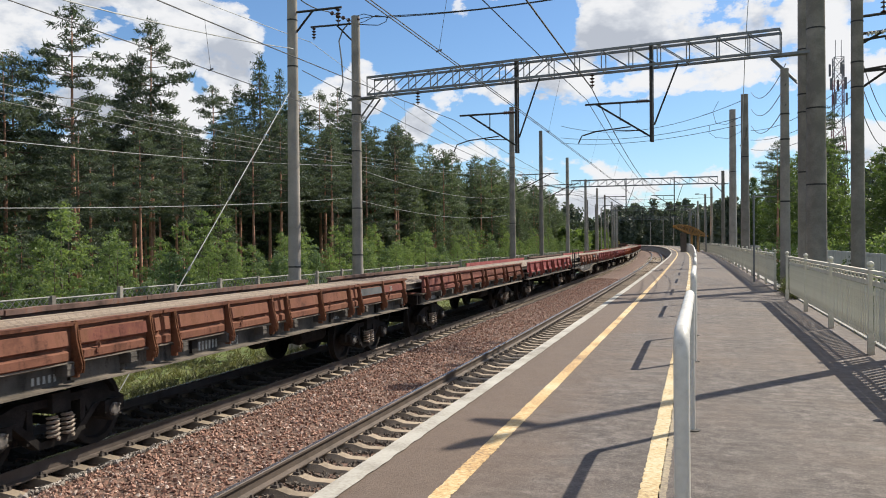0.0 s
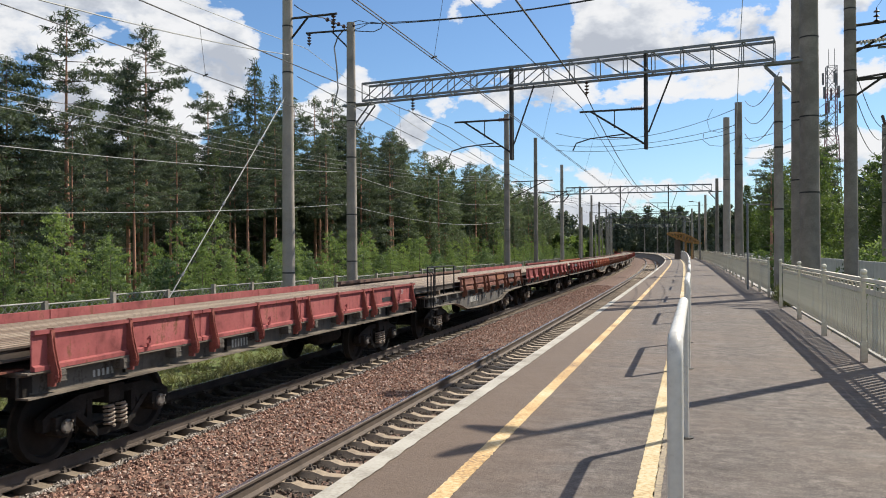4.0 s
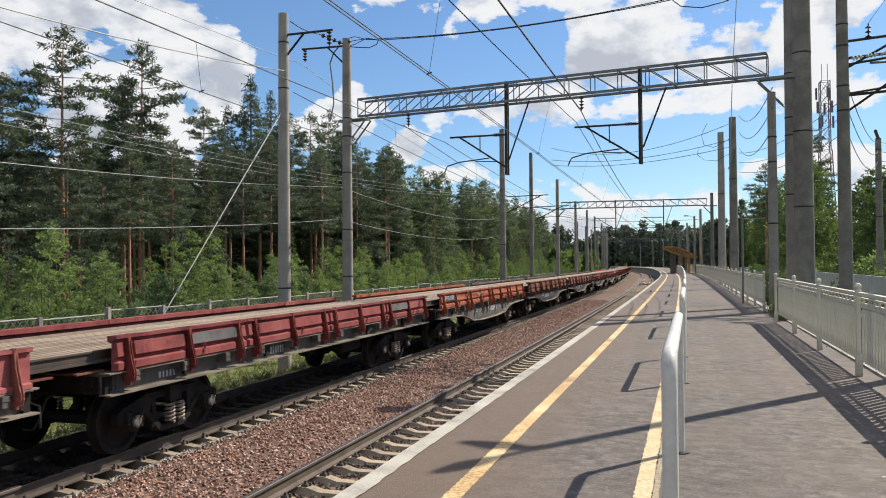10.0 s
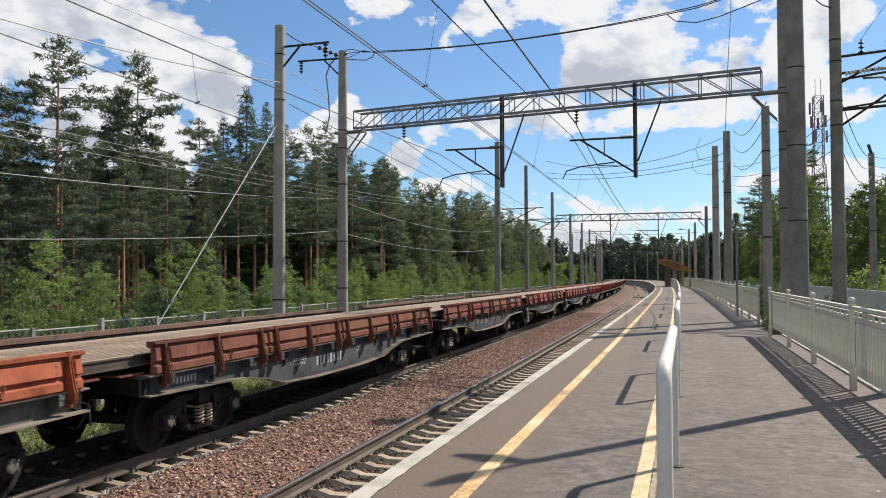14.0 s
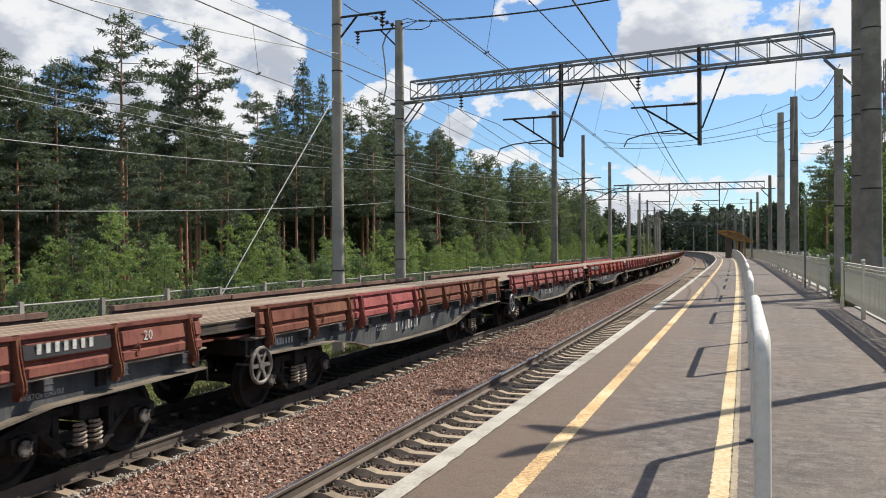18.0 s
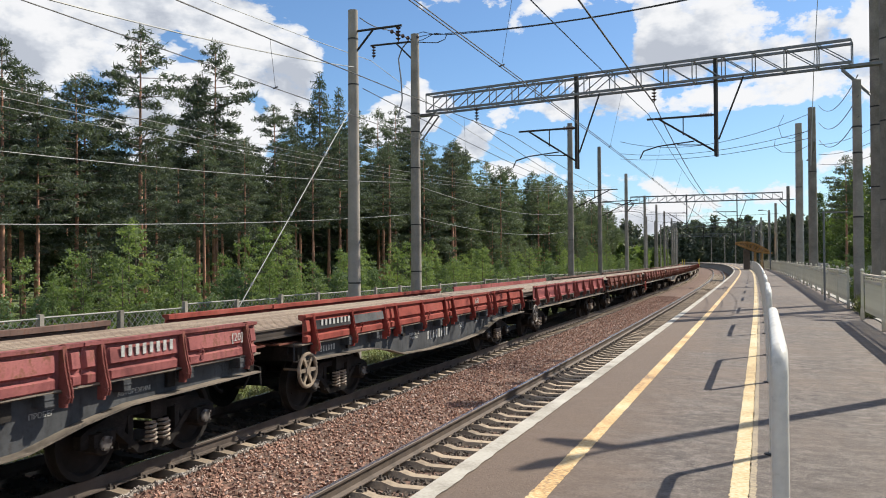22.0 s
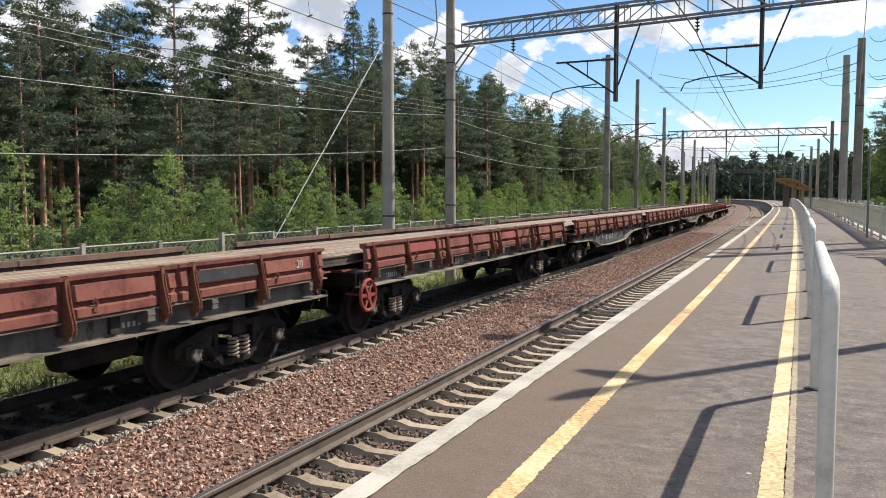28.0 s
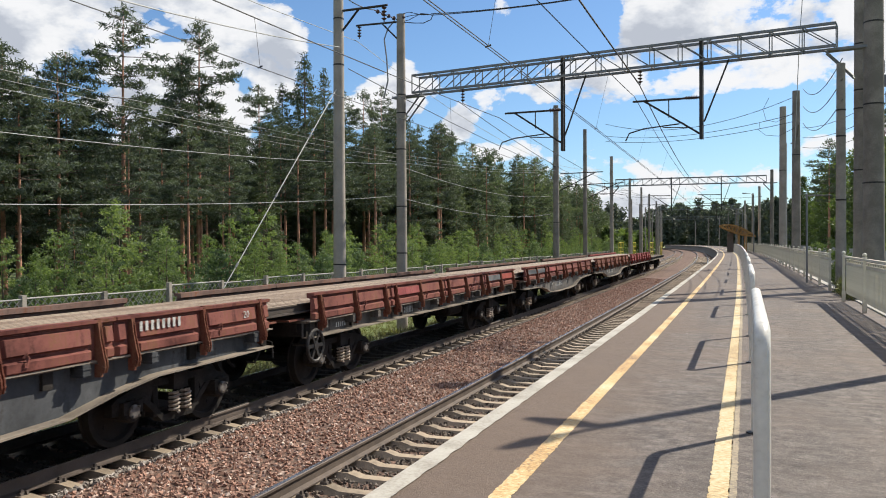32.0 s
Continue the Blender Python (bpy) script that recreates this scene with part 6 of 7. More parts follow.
def conifer(seed, h, kind, fine=True):
    """Trunk and crown: limbs that carry rounded pads of needles; fine is for trees near the line."""
    rng = np.random.default_rng(seed)
    bend = rng.uniform(-0.35, 0.35)
    # crown start, reach, whorl spacing, rise of the limbs
    start, reach, step, rise0 = {
        "pine": (rng.uniform(0.45, 0.57), rng.uniform(2.1, 2.5), 0.40, 0.10),
        "full_pine": (rng.uniform(0.28, 0.42), rng.uniform(2.1, 2.5), 0.42, 0.06),
        "spruce": (0.07, rng.uniform(1.8, 2.2), 0.40, -0.20),
        "sapling": (0.04, 0.85, 0.30, 0.55),
    }[kind]
    count, ln, wd, wide = (16, 0.26, 0.058, 0.42) if fine else (7, 0.36, 0.105, 0.40)
    if kind == "sapling":
        count, ln, wd, wide = 7, 0.20, 0.05, 0.4
    heavy, lumps = rng.uniform(0, math.tau), rng.uniform(0, 50)
    cs, ds, branches = [], [], []
    z = start * h
    while z < h - 0.12:
        u = (z / h - start) / (1 - start)
        if kind in ("spruce", "sapling"):
            rad = reach * (1 - u) ** 0.85 + 0.12
        else:
            rad = reach * (1 - u) ** 0.58 * min(1.0, 0.55 + 2.4 * u) + 0.12
        k = int(rng.integers(4, 7)) if u < 0.85 else 4
        a0 = rng.uniform(0, math.tau)
        cx = bend * math.sin(z / h * 2.6) * 0.5
        for j in range(k):
            a = a0 + j * math.tau / k + rng.uniform(-0.4, 0.4)
            lump = 1.0
            if kind in ("pine", "full_pine"):
                # whole sides of the crown are thin or bulge, as wind and neighbours left them
                lump = 0.95 + 0.75 * noise.noise(Vector((math.cos(a) * 0.9 + lumps, math.sin(a) * 0.9, z * 0.55)))
                if lump < 0.55 or rng.random() < 0.06:
                    continue
            L = rad * lump * rng.uniform(0.7, 1.15) * (1 + 0.18 * math.cos(a - heavy))
            rise = L * (rise0 * (0.3 + 1.8 * u) + rng.uniform(-0.12, 0.12))
            p = np.array((cx, 0, z))
            d = np.array((math.cos(a) * L, math.sin(a) * L, rise))
            branches.append((p, p + d, 0.011 + 0.008 * L))
            side = np.array((-math.sin(a), math.cos(a), 0.0))
            m = max(1, int(L / (0.33 if kind != "sapling" else 0.16)))
            for q in range(m):
                f = 0.42 + 0.62 * (q + 0.5) / m
                for sg in ((-1, 1) if f * L > 0.7 or kind == "sapling" else (0,)):
                    w = sg * rng.uniform(0.25, 1.0) * 0.34 * L * (1.25 - f)
                    cs.append(p + d * f + side * w + np.array((0, 0, rng.uniform(-0.02, 0.06) - 0.05 * abs(w))))
                    ds.append(d / L * 0.9 + side * (0.6 * sg) + np.array((0, 0, 0.3 if kind != "spruce" else -0.3)))
        z += step * rng.uniform(0.75, 1.25) * (1.0 if u < 0.75 else 0.7)
    for q in range(3):
        cs.append((bend * math.sin(2.6) * 0.5, 0, h - 0.22 * q))
        ds.append((0, 0, 1.5))
    # dead limbs below the crown
    if kind == "pine":
        for q in range(9):
            zz, a = h * rng.uniform(0.2, start), rng.uniform(0, math.tau)
            L = rng.uniform(0.4, 1.3)
            p = np.array((bend * math.sin(zz / h * 2.6) * 0.5, 0, zz))
            branches.append((p, p + np.array((math.cos(a) * L, math.sin(a) * L, rng.uniform(-0.25, 0.1))), 0.018))
    v, f = tufts(rng, np.array(cs), np.array(ds), count, ln, wd, 0.6, wide)
    crown = from_arrays("crown", v, f.tolist(), [YOUNG_NEEDLES if kind == "sapling" else ((SPRUCE if kind == "spruce" else NEEDLES) if fine else FAR_NEEDLES)])
    trunk = trunk_mesh(rng, h, (0.0104 if h > 6 else 0.012) * h, bend, 0.10 if kind in ("pine", "full_pine") else 2.0, [BARK, BARK_RED], branches)
    return trunk, crown


def leafy(seed, h, reach, start=0.1, leaf=0.070, per=25, stems=1, conical=True, foliage=LEAVES):
    rng = np.random.default_rng(seed)
    cs, ds, branches = [], [], []
    n = int(34 * (h / 4) ** 0.9 * stems ** 0.3)
    for i in range(n):
        u = (i + 0.5) / n
        z = h * (start + (1 - start) * u)
        prof = (1 - u) ** 0.75 if conical else math.sin(math.pi * min(1, 0.18 + 0.80 * u)) ** 0.7
        L = reach * prof * rng.uniform(0.55, 1.15) + 0.12
        a = i * 2.4 + rng.uniform(-0.5, 0.5)
        p = np.array((0.0, 0.0, z - 0.35 * L))
        d = np.array((math.cos(a) * L, math.sin(a) * L, 0.55 * L))
        branches.append((p, p + d, 0.008 + 0.006 * L))
        m = max(3, int(L / 0.16))
        for q in range(m):
            f = 0.25 + 0.8 * (q + 0.5) / m
            cs.append(p + d * f + rng.normal(size=3) * 0.10 * (0.6 + L * 0.4))
            ds.append(d / L * 0.5 + np.array((0, 0, -0.2)))
    cs, ds = np.array(cs), np.array(ds)
    v, f = tufts(rng, cs, ds, per, leaf, leaf * 0.8, 0.3, 0.9)
    crown = from_arrays("crown", v, f.tolist(), [foliage])
    trunk = trunk_mesh(rng, h, 0.009 * h + 0.008, rng.uniform(-0.2, 0.2), 2.0, [TWIG if h < 6 else BIRCH_BARK] * 2, branches)
    return trunk, crown


def tree_thing(name, label, category, meshes, group):
    t = thing(name, label, category, group=group)
    part("trunk", meshes[0], None, t)
    part("crown", meshes[1], None, t)
    return t


PINES = [tree_thing("pine_tree", "tall Scots pine with orange upper trunk", "tree", conifer(11 + i, 13.5, "pine"), "pines at the wood's edge") for i in range(4)]
FULL = [tree_thing("pine_tree", "dense dark green pine in the wood", "tree", conifer(31 + i, 12.5, "full_pine"), "pines in the wood") for i in range(3)]
SPRUCES = [tree_thing("spruce_tree", "dark conical spruce among the pines", "tree", conifer(51 + i, 13.0, "spruce"), "spruces in the wood") for i in range(2)]
FAR_PINES = [tree_thing("pine_tree", "tall Scots pine farther along the line", "tree", conifer(151 + i, 13.5, "pine", False), "pines farther on") for i in range(3)]
FAR_FULL = [tree_thing("pine_tree", "dense green pine farther along the line", "tree", conifer(161 + i, 12.5, "full_pine", False), "pines farther on") for i in range(3)]
FAR_SPRUCES = [tree_thing("spruce_tree", "dark spruce farther along the line", "tree", conifer(171, 13.0, "spruce", False), "spruces farther on")]
BIRCHES = [tree_thing("young_birch", "young bright green birch at the wood's edge", "shrub", leafy(71 + i, 3.8, (1.25, 1.05, 1.4, 0.95)[i], start=0.03), "young birches") for i in range(4)]
SAPLINGS = [tree_thing("young_pine", "young blue-green pine among the birches", "shrub", conifer(91 + i, 3.2, "sapling"), "young pines") for i in range(2)]
used = set()
BASES = {id(PINES): 13.5, id(FAR_PINES): 13.5, id(FULL): 12.5, id(FAR_FULL): 12.5}


def plant(kinds, s, d, h, base, z=GROUND):
    fresh = [k for k in kinds if k not in used]
    src = fresh[0] if fresh else random.choice(kinds)
    k = h / base
    m = place(s, d, z, random.uniform(0, 360)) @ Matrix.Diagonal((k * random.uniform(0.9, 1.12),) * 2 + (k, 1))
    if src not in used:
        used.add(src)
        src.matrix_basis = m
        return src
    o = copy_thing(src, m)
    o.matrix_basis = m
    return o


random.seed(5)
# trees that stand out of the edge of the wood: place along the line, offset, height
P, Q, R, T, U, V = PINES, FULL, SPRUCES, FAR_PINES, FAR_FULL, FAR_SPRUCES
for s, d, h, kinds in ((18.7, -25, 10.7, P), (21.0, -25, 11.5, P), (24.2, -27.5, 11.4, P), (24.8, -25.5, 11.0, Q), (26.8, -27, 11.6, P), (28.1, -25, 13.7, P), (33.8, -26.5, 13.0, P),
                       (34.0, -25.5, 14.6, P), (47.7, -31, 14.2, P), (51.0, -31, 14.9, R), (52.3, -30, 17.3, R), (53.6, -30.8, 16.2, Q), (58.9, -32, 17.6, R), (58.6, -30, 15.6, Q), (58.1, -28, 15.5, Q),
                       (66.0, -30, 17.2, Q), (64.8, -28, 14.8, P), (67.5, -27, 13.9, Q), (75.0, -27, 14.3, U), (80.3, -26, 13.7, U), (89.0, -26, 14.0, T), (95.8, -25, 14.1, U),
                       (107.4, -25, 14.9, U), (120.1, -25, 15.3, V), (133.4, -25, 14.5, U), (154.5, -25, 14.2, U), (171, -25, 12.9, U), (181, -24.5, 10.4, U)):
    plant(kinds, s, d, h, BASES.get(id(kinds), 13.0))
# the wood itself, lower where the sky shows between its tall trees
CANOPY = ((0, 9.2), (30, 9.9), (40, 10.6), (46, 12.2), (64, 13.6), (80, 12.8), (120, 13.4), (160, 12.4), (184, 9.5))
for row in range(5):
    s = 1.0 + row * 1.3
    while s < 183:
        d = -23.6 - row * 3.0 + random.uniform(-1.3, 1.3)
        h = float(np.interp(s, [c[0] for c in CANOPY], [c[1] for c in CANOPY])) * random.uniform(0.84, 1.03)
        pick = random.random()
        if s < 66:
            kinds = P if pick < (0.8 if row < 2 else 0.35) else (Q if pick < 0.92 else R)
        else:
            kinds = T if pick < 0.55 else (U if pick < 0.90 else V)
        plant(kinds, s, d, h, BASES.get(id(kinds), 13.0))
        s += random.uniform(2.5, 4.3) * (1.0 if s < 66 else 1.25) * (1 + 0.05 * row)
# half-grown trees along the edge, leafy to the ground
s = 16.0
while s < 180:
    kinds = random.choice((Q, R) if s < 60 else (U, U, V))
    plant(kinds, s, -22.3 + random.uniform(-1.0, 0.8), random.uniform(4.2, 7.0) + (1.2 if s > 60 else 0.0), BASES.get(id(kinds), 13.0))
    s += random.uniform(5.0, 9.0) if s < 60 else random.uniform(2.6, 4.6)
# young growth before the wood
for row, d0 in enumerate((-17.2, -18.8, -20.4)):
    s = 4.0 + row * 0.7
    while s < 170:
        d = d0 + random.uniform(-0.7, 0.7)
        if random.random() < 0.66:
            plant(BIRCHES, s, d, random.uniform(2.4, 3.9) + row * 0.4 + (1.2 if random.random() < 0.14 else 0), 3.8)
        else:
            plant(SAPLINGS, s, d, random.uniform(2.2, 3.6), 3.2)
        s += random.uniform(0.9, 1.7) * (1.0 if s < 60 else 2.0)


# far woods on both sides: many small clumps, one mesh each
def far_wood(name, label, spots, seed, mat=FARWOOD, big=1.0):
    rng = np.random.default_rng(seed)
    cs, ds = [], []
    vs, fs, base = [], [], 0
    for x, y, h in spots:
        m = int(60)
        u = rng.random(m) ** 0.8
        a = rng.uniform(0, math.tau, m)
        r = big * (1 - u) ** 0.8 * rng.uniform(1.3, 2.3) * rng.uniform(0.5, 1.0, m) + 0.1
        cs.append(np.stack([x + r * np.cos(a), y + r * np.sin(a), GROUND + h * (0.12 + 0.88 * u)], 1))
        ds.append(np.stack([np.cos(a), np.sin(a), np.full(m, 0.2)], 1))
    v, f = tufts(rng, np.concatenate(cs), np.concatenate(ds), 5, 0.95 * big, 0.6 * big, 0.6, 0.4)
    ob = new(name, from_arrays(name, v, f.tolist(), [mat]))
    return tagged(ob, label, "wood", kind="stuff")


rnd = random.Random(9)
spots = []
for i in range(240):
    s, d = rnd.uniform(150, 400), rnd.uniform(-62, -22)
    p = at(s, d)
    spots.append((p.x, p.y, rnd.uniform(10, 13)))
far_wood("far_wood_left", "distant dark wood beyond the curve", spots, 3)
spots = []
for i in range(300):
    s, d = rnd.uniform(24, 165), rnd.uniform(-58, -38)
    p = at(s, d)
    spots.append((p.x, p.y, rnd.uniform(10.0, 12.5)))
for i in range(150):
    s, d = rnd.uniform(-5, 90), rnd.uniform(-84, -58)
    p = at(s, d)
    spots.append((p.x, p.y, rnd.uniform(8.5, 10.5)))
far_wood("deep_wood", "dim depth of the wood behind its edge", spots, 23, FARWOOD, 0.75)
spots = []
for i in range(150):
    s, d = rnd.uniform(140, 330), rnd.uniform(-23, -15.5)
    p = at(s, d)
    spots.append((p.x, p.y, rnd.uniform(3.0, 6.0)))
far_wood("far_thicket", "distant young green thicket beside the line", spots, 13, DEEP_LEAVES)
spots = []
for i in range(230):
    s, d = rnd.uniform(335, 440), rnd.uniform(7, 42)
    p = at(s, d)
    spots.append((p.x, p.y, rnd.uniform(12.5, 16) + (4.5 if i % 6 == 0 else 0.0)))
far_wood("far_wood_across", "distant dark wood that closes the view where the line bends", spots, 14, FARWOOD, 1.8)
spots = []
for i in range(300):
    s, d = rnd.uniform(185, 330), rnd.uniform(11, 27)
    p = at(s, d)
    spots.append((p.x, p.y, rnd.uniform(9.0, 13.0) + (s - 185) * 0.015))
far_wood("far_wood_edge", "dark edge of a far wood where the line bends away", spots, 6)
spots = []
for i in range(230):
    s, d = rnd.uniform(120, 430), rnd.uniform(16, 60)
    p = at(s, d)
    spots.append((p.x, p.y, rnd.uniform(11, 15.5)))
far_wood("far_wood_right", "distant dark wood behind the far platform", spots, 4)

# ---- behind the platform fence ----
BROAD = [tree_thing("broadleaf_tree", "tall bushy green broadleaf tree behind the fence", "tree", leafy(121 + i, 11.0, 2.6, start=0.12, leaf=0.2, per=13, conical=bool(i), foliage=DEEP_LEAVES), "trees behind the fence") for i in range(2)]
SHRUBS = [tree_thing("bush", "leafy green bush behind the fence", "bush", leafy(131 + i, 3.0, 1.5, start=0.05, leaf=0.13, per=13, conical=False, foliage=(DEEP_LEAVES, LEAVES)[i]), "bushes behind the fence") for i in range(2)]
for s, d, h in ((78, 7.2, 11.0), (70, 9.4, 12.5), (84, 12.0, 14.5), (92, 9.5, 13.5), (100, 14.0, 16.0), (64, 13.5, 11.0), (110, 8.0, 12.5), (118, 12, 15), (74, 17, 13)):
    plant(BROAD if int(s) % 3 else PINES, s, d, h, 12.0)
for s, d, h in ((44, 8.5, 3.4), (47, 11, 3.6), (52, 9.2, 3.0), (56, 12, 4.2), (40, 12, 2.6), (62, 9, 3.5), (36, 6.9, 2.2), (60, 6.0, 3.2), (68, 6.2, 3.6), (50, 15, 4.5), (43, 16, 4.0)):
    plant(SHRUBS, s, d, h, 3.0)

plant(SHRUBS[:1], 23.4, 2.75, 1.25, 3.0, HP - 0.5)
# concrete panel wall
PALE_CONCRETE = material("pale_wall_concrete", tones((0.42, 0.42, 0.41), 0.75, 1.15), scale=1.2, rough=0.9, bump=0.2, fine=30)
wallw = thing("concrete_wall", "grey ribbed concrete panel wall behind the platform", "wall", kind="structure")
s = 18.0
while s < 110:
    bm = B()
    box(bm, 0, 1.45, GROUND, 0.09, 2.86, 2.95)
    for z in (0.9, 2.05, 2.82):
        box(bm, -0.05, 1.45, GROUND + z, 0.03, 2.7, 0.07)
    o = part("panel", bm, PALE_CONCRETE, wallw)
    o.matrix_basis = place(s, 7.6)
    bm = B()
    box(bm, 0, 0, GROUND, 0.12, 0.14, 2.97)
    o = part("pillar", bm, PALE_CONCRETE, wallw)
    o.matrix_basis = place(s, 7.6)
    s += 3.0

# lattice tower with aerials
tower = thing("radio_tower", "faded red and grey lattice radio tower with aerials", "tower", place(150, 25.8, GROUND - 1.2))
RED_STEEL = material("tower_red", tones((0.19, 0.085, 0.105), 0.8, 1.2), scale=3, rough=0.6, bump=0)
WHITE_STEEL = material("tower_white", tones((0.15, 0.145, 0.16), 0.8, 1.1), scale=3, rough=0.6, bump=0)
sections = 9
for k in range(sections):
    z0, z1 = 35.5 * k / sections, 35.5 * (k + 1) / sections
    w0, w1 = 1.7 - 1.2 * k / sections, 1.7 - 1.2 * (k + 1) / sections
    if k > 5:
        w0 = w1 = 0.75
    bm = B()
    for i in range(4):
        c0 = ((-1, -1), (1, -1), (1, 1), (-1, 1))[i]
        c1 = ((-1, -1), (1, -1), (1, 1), (-1, 1))[(i + 1) % 4]
        rod(bm, (c0[0] * w0, c0[1] * w0, z0), (c0[0] * w1, c0[1] * w1, z1), 0.09, n=4)
        for q in range(2):
            za, zb = z0 + (z1 - z0) * q / 2, z0 + (z1 - z0) * (q + 1) / 2
            rod(bm, (c0[0] * w0, c0[1] * w0, za), (c1[0] * w1, c1[1] * w1, zb), 0.04, n=4)
            rod(bm, (c1[0] * w0, c1[1] * w0, za), (c0[0] * w1, c0[1] * w1, zb), 0.04, n=4)
            rod(bm, (c0[0] * w1, c0[1] * w1, zb), (c1[0] * w1, c1[1] * w1, zb), 0.04, n=4)
    part("lattice_section", bm, RED_STEEL if k % 2 else WHITE_STEEL, tower)
for k in range(9):
    bm = B()
    a = k * math.tau / 9 * 2
    box(bm, 1.3 * math.cos(a), 1.3 * math.sin(a), 27.5 + (k % 3) * 2.5, 0.3, 0.3, 2.0)
    part("aerial", bm, WHITE_STEEL, tower)
for x in (-0.4, 0.5):
    bm = B()
    rod(bm, (x, 0, 35.3), (x, 0, 38.5), 0.05, n=5)
    part("whip_aerial", bm, WHITE_STEEL, tower)

# cottage whose roof shows over the wall
house = thing("cottage", "small cottage with a grey metal roof beyond the wall", "house", place(58, 16.5, GROUND))
bm = B()
box(bm, 0, 0, 0, 5, 6, 2.9)
part("walls", bm, WOOD_OLD, house)
bm = B()
extrude(bm, ((-2.9, 2.8), (2.9, 2.8), (0, 4.5)), 1, -3.3, 3.3)
part("roof", bm, GALV, house)

# shelter at the far end of the platform, lamps and far masts
BRICK = material("shelter_brick", tones((0.19, 0.15, 0.12), 0.7, 1.2), scale=4, rough=0.9, fine=30)
TIMBER = material("yellow_timber", tones((0.42, 0.24, 0.08), 0.7, 1.2), scale=3, rough=0.7, fine=30)
shelter = thing("platform_shelter", "shelter with a curved yellow timber roof", "shelter", place(112, 0, HP))
bm = B()
box(bm, -0.55, 0, 0, 0.75, 1.4, 2.5)
part("booth", bm, BRICK, shelter)
for x in (0.5, 1.3):
    for y in (-2.5, 2.5):
        bm = B()
        rod(bm, (x, y, 0), (x, y, 2.3), 0.07, n=8)
        part("post", bm, TIMBER, shelter)
# sweeping roof leaf on curved lattice ribs
arc = [(-1.9 + 4.3 * k / 12, 3.45 + 0.35 * math.sin(k / 12 * 3.1) - 1.35 * (k / 12) ** 1.6) for k in range(13)]
bm = B()
extrude(bm, arc + [(x, z - 0.09) for x, z in reversed(arc)], 1, -3.2, 3.2)
part("roof", bm, TIMBER, shelter, smooth=False)
low = [(x, z - 0.12 - 0.85 * math.sin(math.pi * k / 12)) for k, (x, z) in enumerate(arc)]
for y in (-3.1, -1.0, 1.0, 3.1):
    bm = B()
    pipe(bm, [(x, y, z) for x, z in low], 0.05, 5)
    for k in range(12):
        rod(bm, (arc[k][0], y, arc[k][1] - 0.09), (low[k + 1][0], y, low[k + 1][1]), 0.03, n=4)
        rod(bm, (low[k][0], y, low[k][1]), (arc[k + 1][0], y, arc[k + 1][1] - 0.09), 0.03, n=4)
    tagged(part("rafter", bm, TIMBER, shelter, "curved timber lattice rib"), kind="stuff")


def small_lamp(s, d, h):
    t = thing("lamp_post", "slender grey lamp post with a single arm", "lamp post", place(s, d, HP), group="far lamp posts")
    bm = B()
    lathe(bm, ((0.08, 0), (0.05, h)), 8)
    part("pole", bm, GALV, t)
    bm = B()
    pipe(bm, [(0, 0, h - 0.1), (-0.4, 0, h + 0.15), (-0.9, 0, h + 0.2)], 0.03, 5)
    part("arm", bm, GALV, t)
    bm = B()
    box(bm, -1.05, 0, h + 0.14, 0.5, 0.25, 0.12)
    part("lamp_head", bm, WHITE_STEEL, t)


for s, d, h in ((120, 1.8, 5.0), (135, 1.9, 6.2), (150, 1.9, 7.0), (105, 2.0, 7.0), (160, 1.9, 7.0)):
    small_lamp(s, d, h)
for s in (104, 122, 140, 165, 190):
    mast(s, D_L, 10.5, 0.2, 0.15)
for s in (176, 205, 232, 260, 290):
    mast(s, D_L, 10.0, 0.17, 0.13)
    mast(s + 6, 3.2, 9.5, 0.17, 0.13)
for s in (118, 133, 147, 171, 196):
    mast(s, -13.6, 8.6, 0.12, 0.09, label="thin grey pole beside the far line")
for s in (86, 112, 128, 150):
    mast(s, 3.0, 9.6, 0.2, 0.15, foot=GROUND)
g3 = gantry(150, -12.1, 2.4, 8.2, "far lattice gantry beam across both tracks", ((-6.5, 5.7), (-1.7, 5.6)))

g4 = gantry(214, -12.1, 2.6, 8.1, "far lattice gantry beam across both tracks", ((-6.5, 5.7), (-1.7, 5.6)))
for k in range(5):
    wire("cross_cable", sag_points(at(104 + 18 * k, D_L, 8.2 - 0.2 * k), at(106 + 18 * k, 3.0, 8.0), 0.3, 8), 0.02, "far span wire across the tracks")
sign = thing("sign_post", "thin grey post with a short cross-bar on the platform", "post", place(30.4, 1.88, HP))
bm = B()
rod(bm, (0, 0, 0), (0, 0, 3.05), 0.035, n=8)
part("post", bm, GALV, sign)
bm = B()
rod(bm, (-0.05, 0, 2.98), (0.75, 0, 2.98), 0.02, n=6)
part("cross_bar", bm, GALV, sign)

# ---- chain-link fence before the wood ----
def netting():
    bm = B()
    w, h, c = 2.36, 1.5, 0.21
    k = -h
    while k < w:
        a, b = max(0, k), min(w, k + h)
        if b - a > 0.05:
            rod(bm, (0, a, a - k), (0, b, b - k), 0.009, n=3, caps=False)
            rod(bm, (0.004, w - a, a - k), (0.004, w - b, b - k), 0.009, n=3, caps=False)
        k += c
    return bm


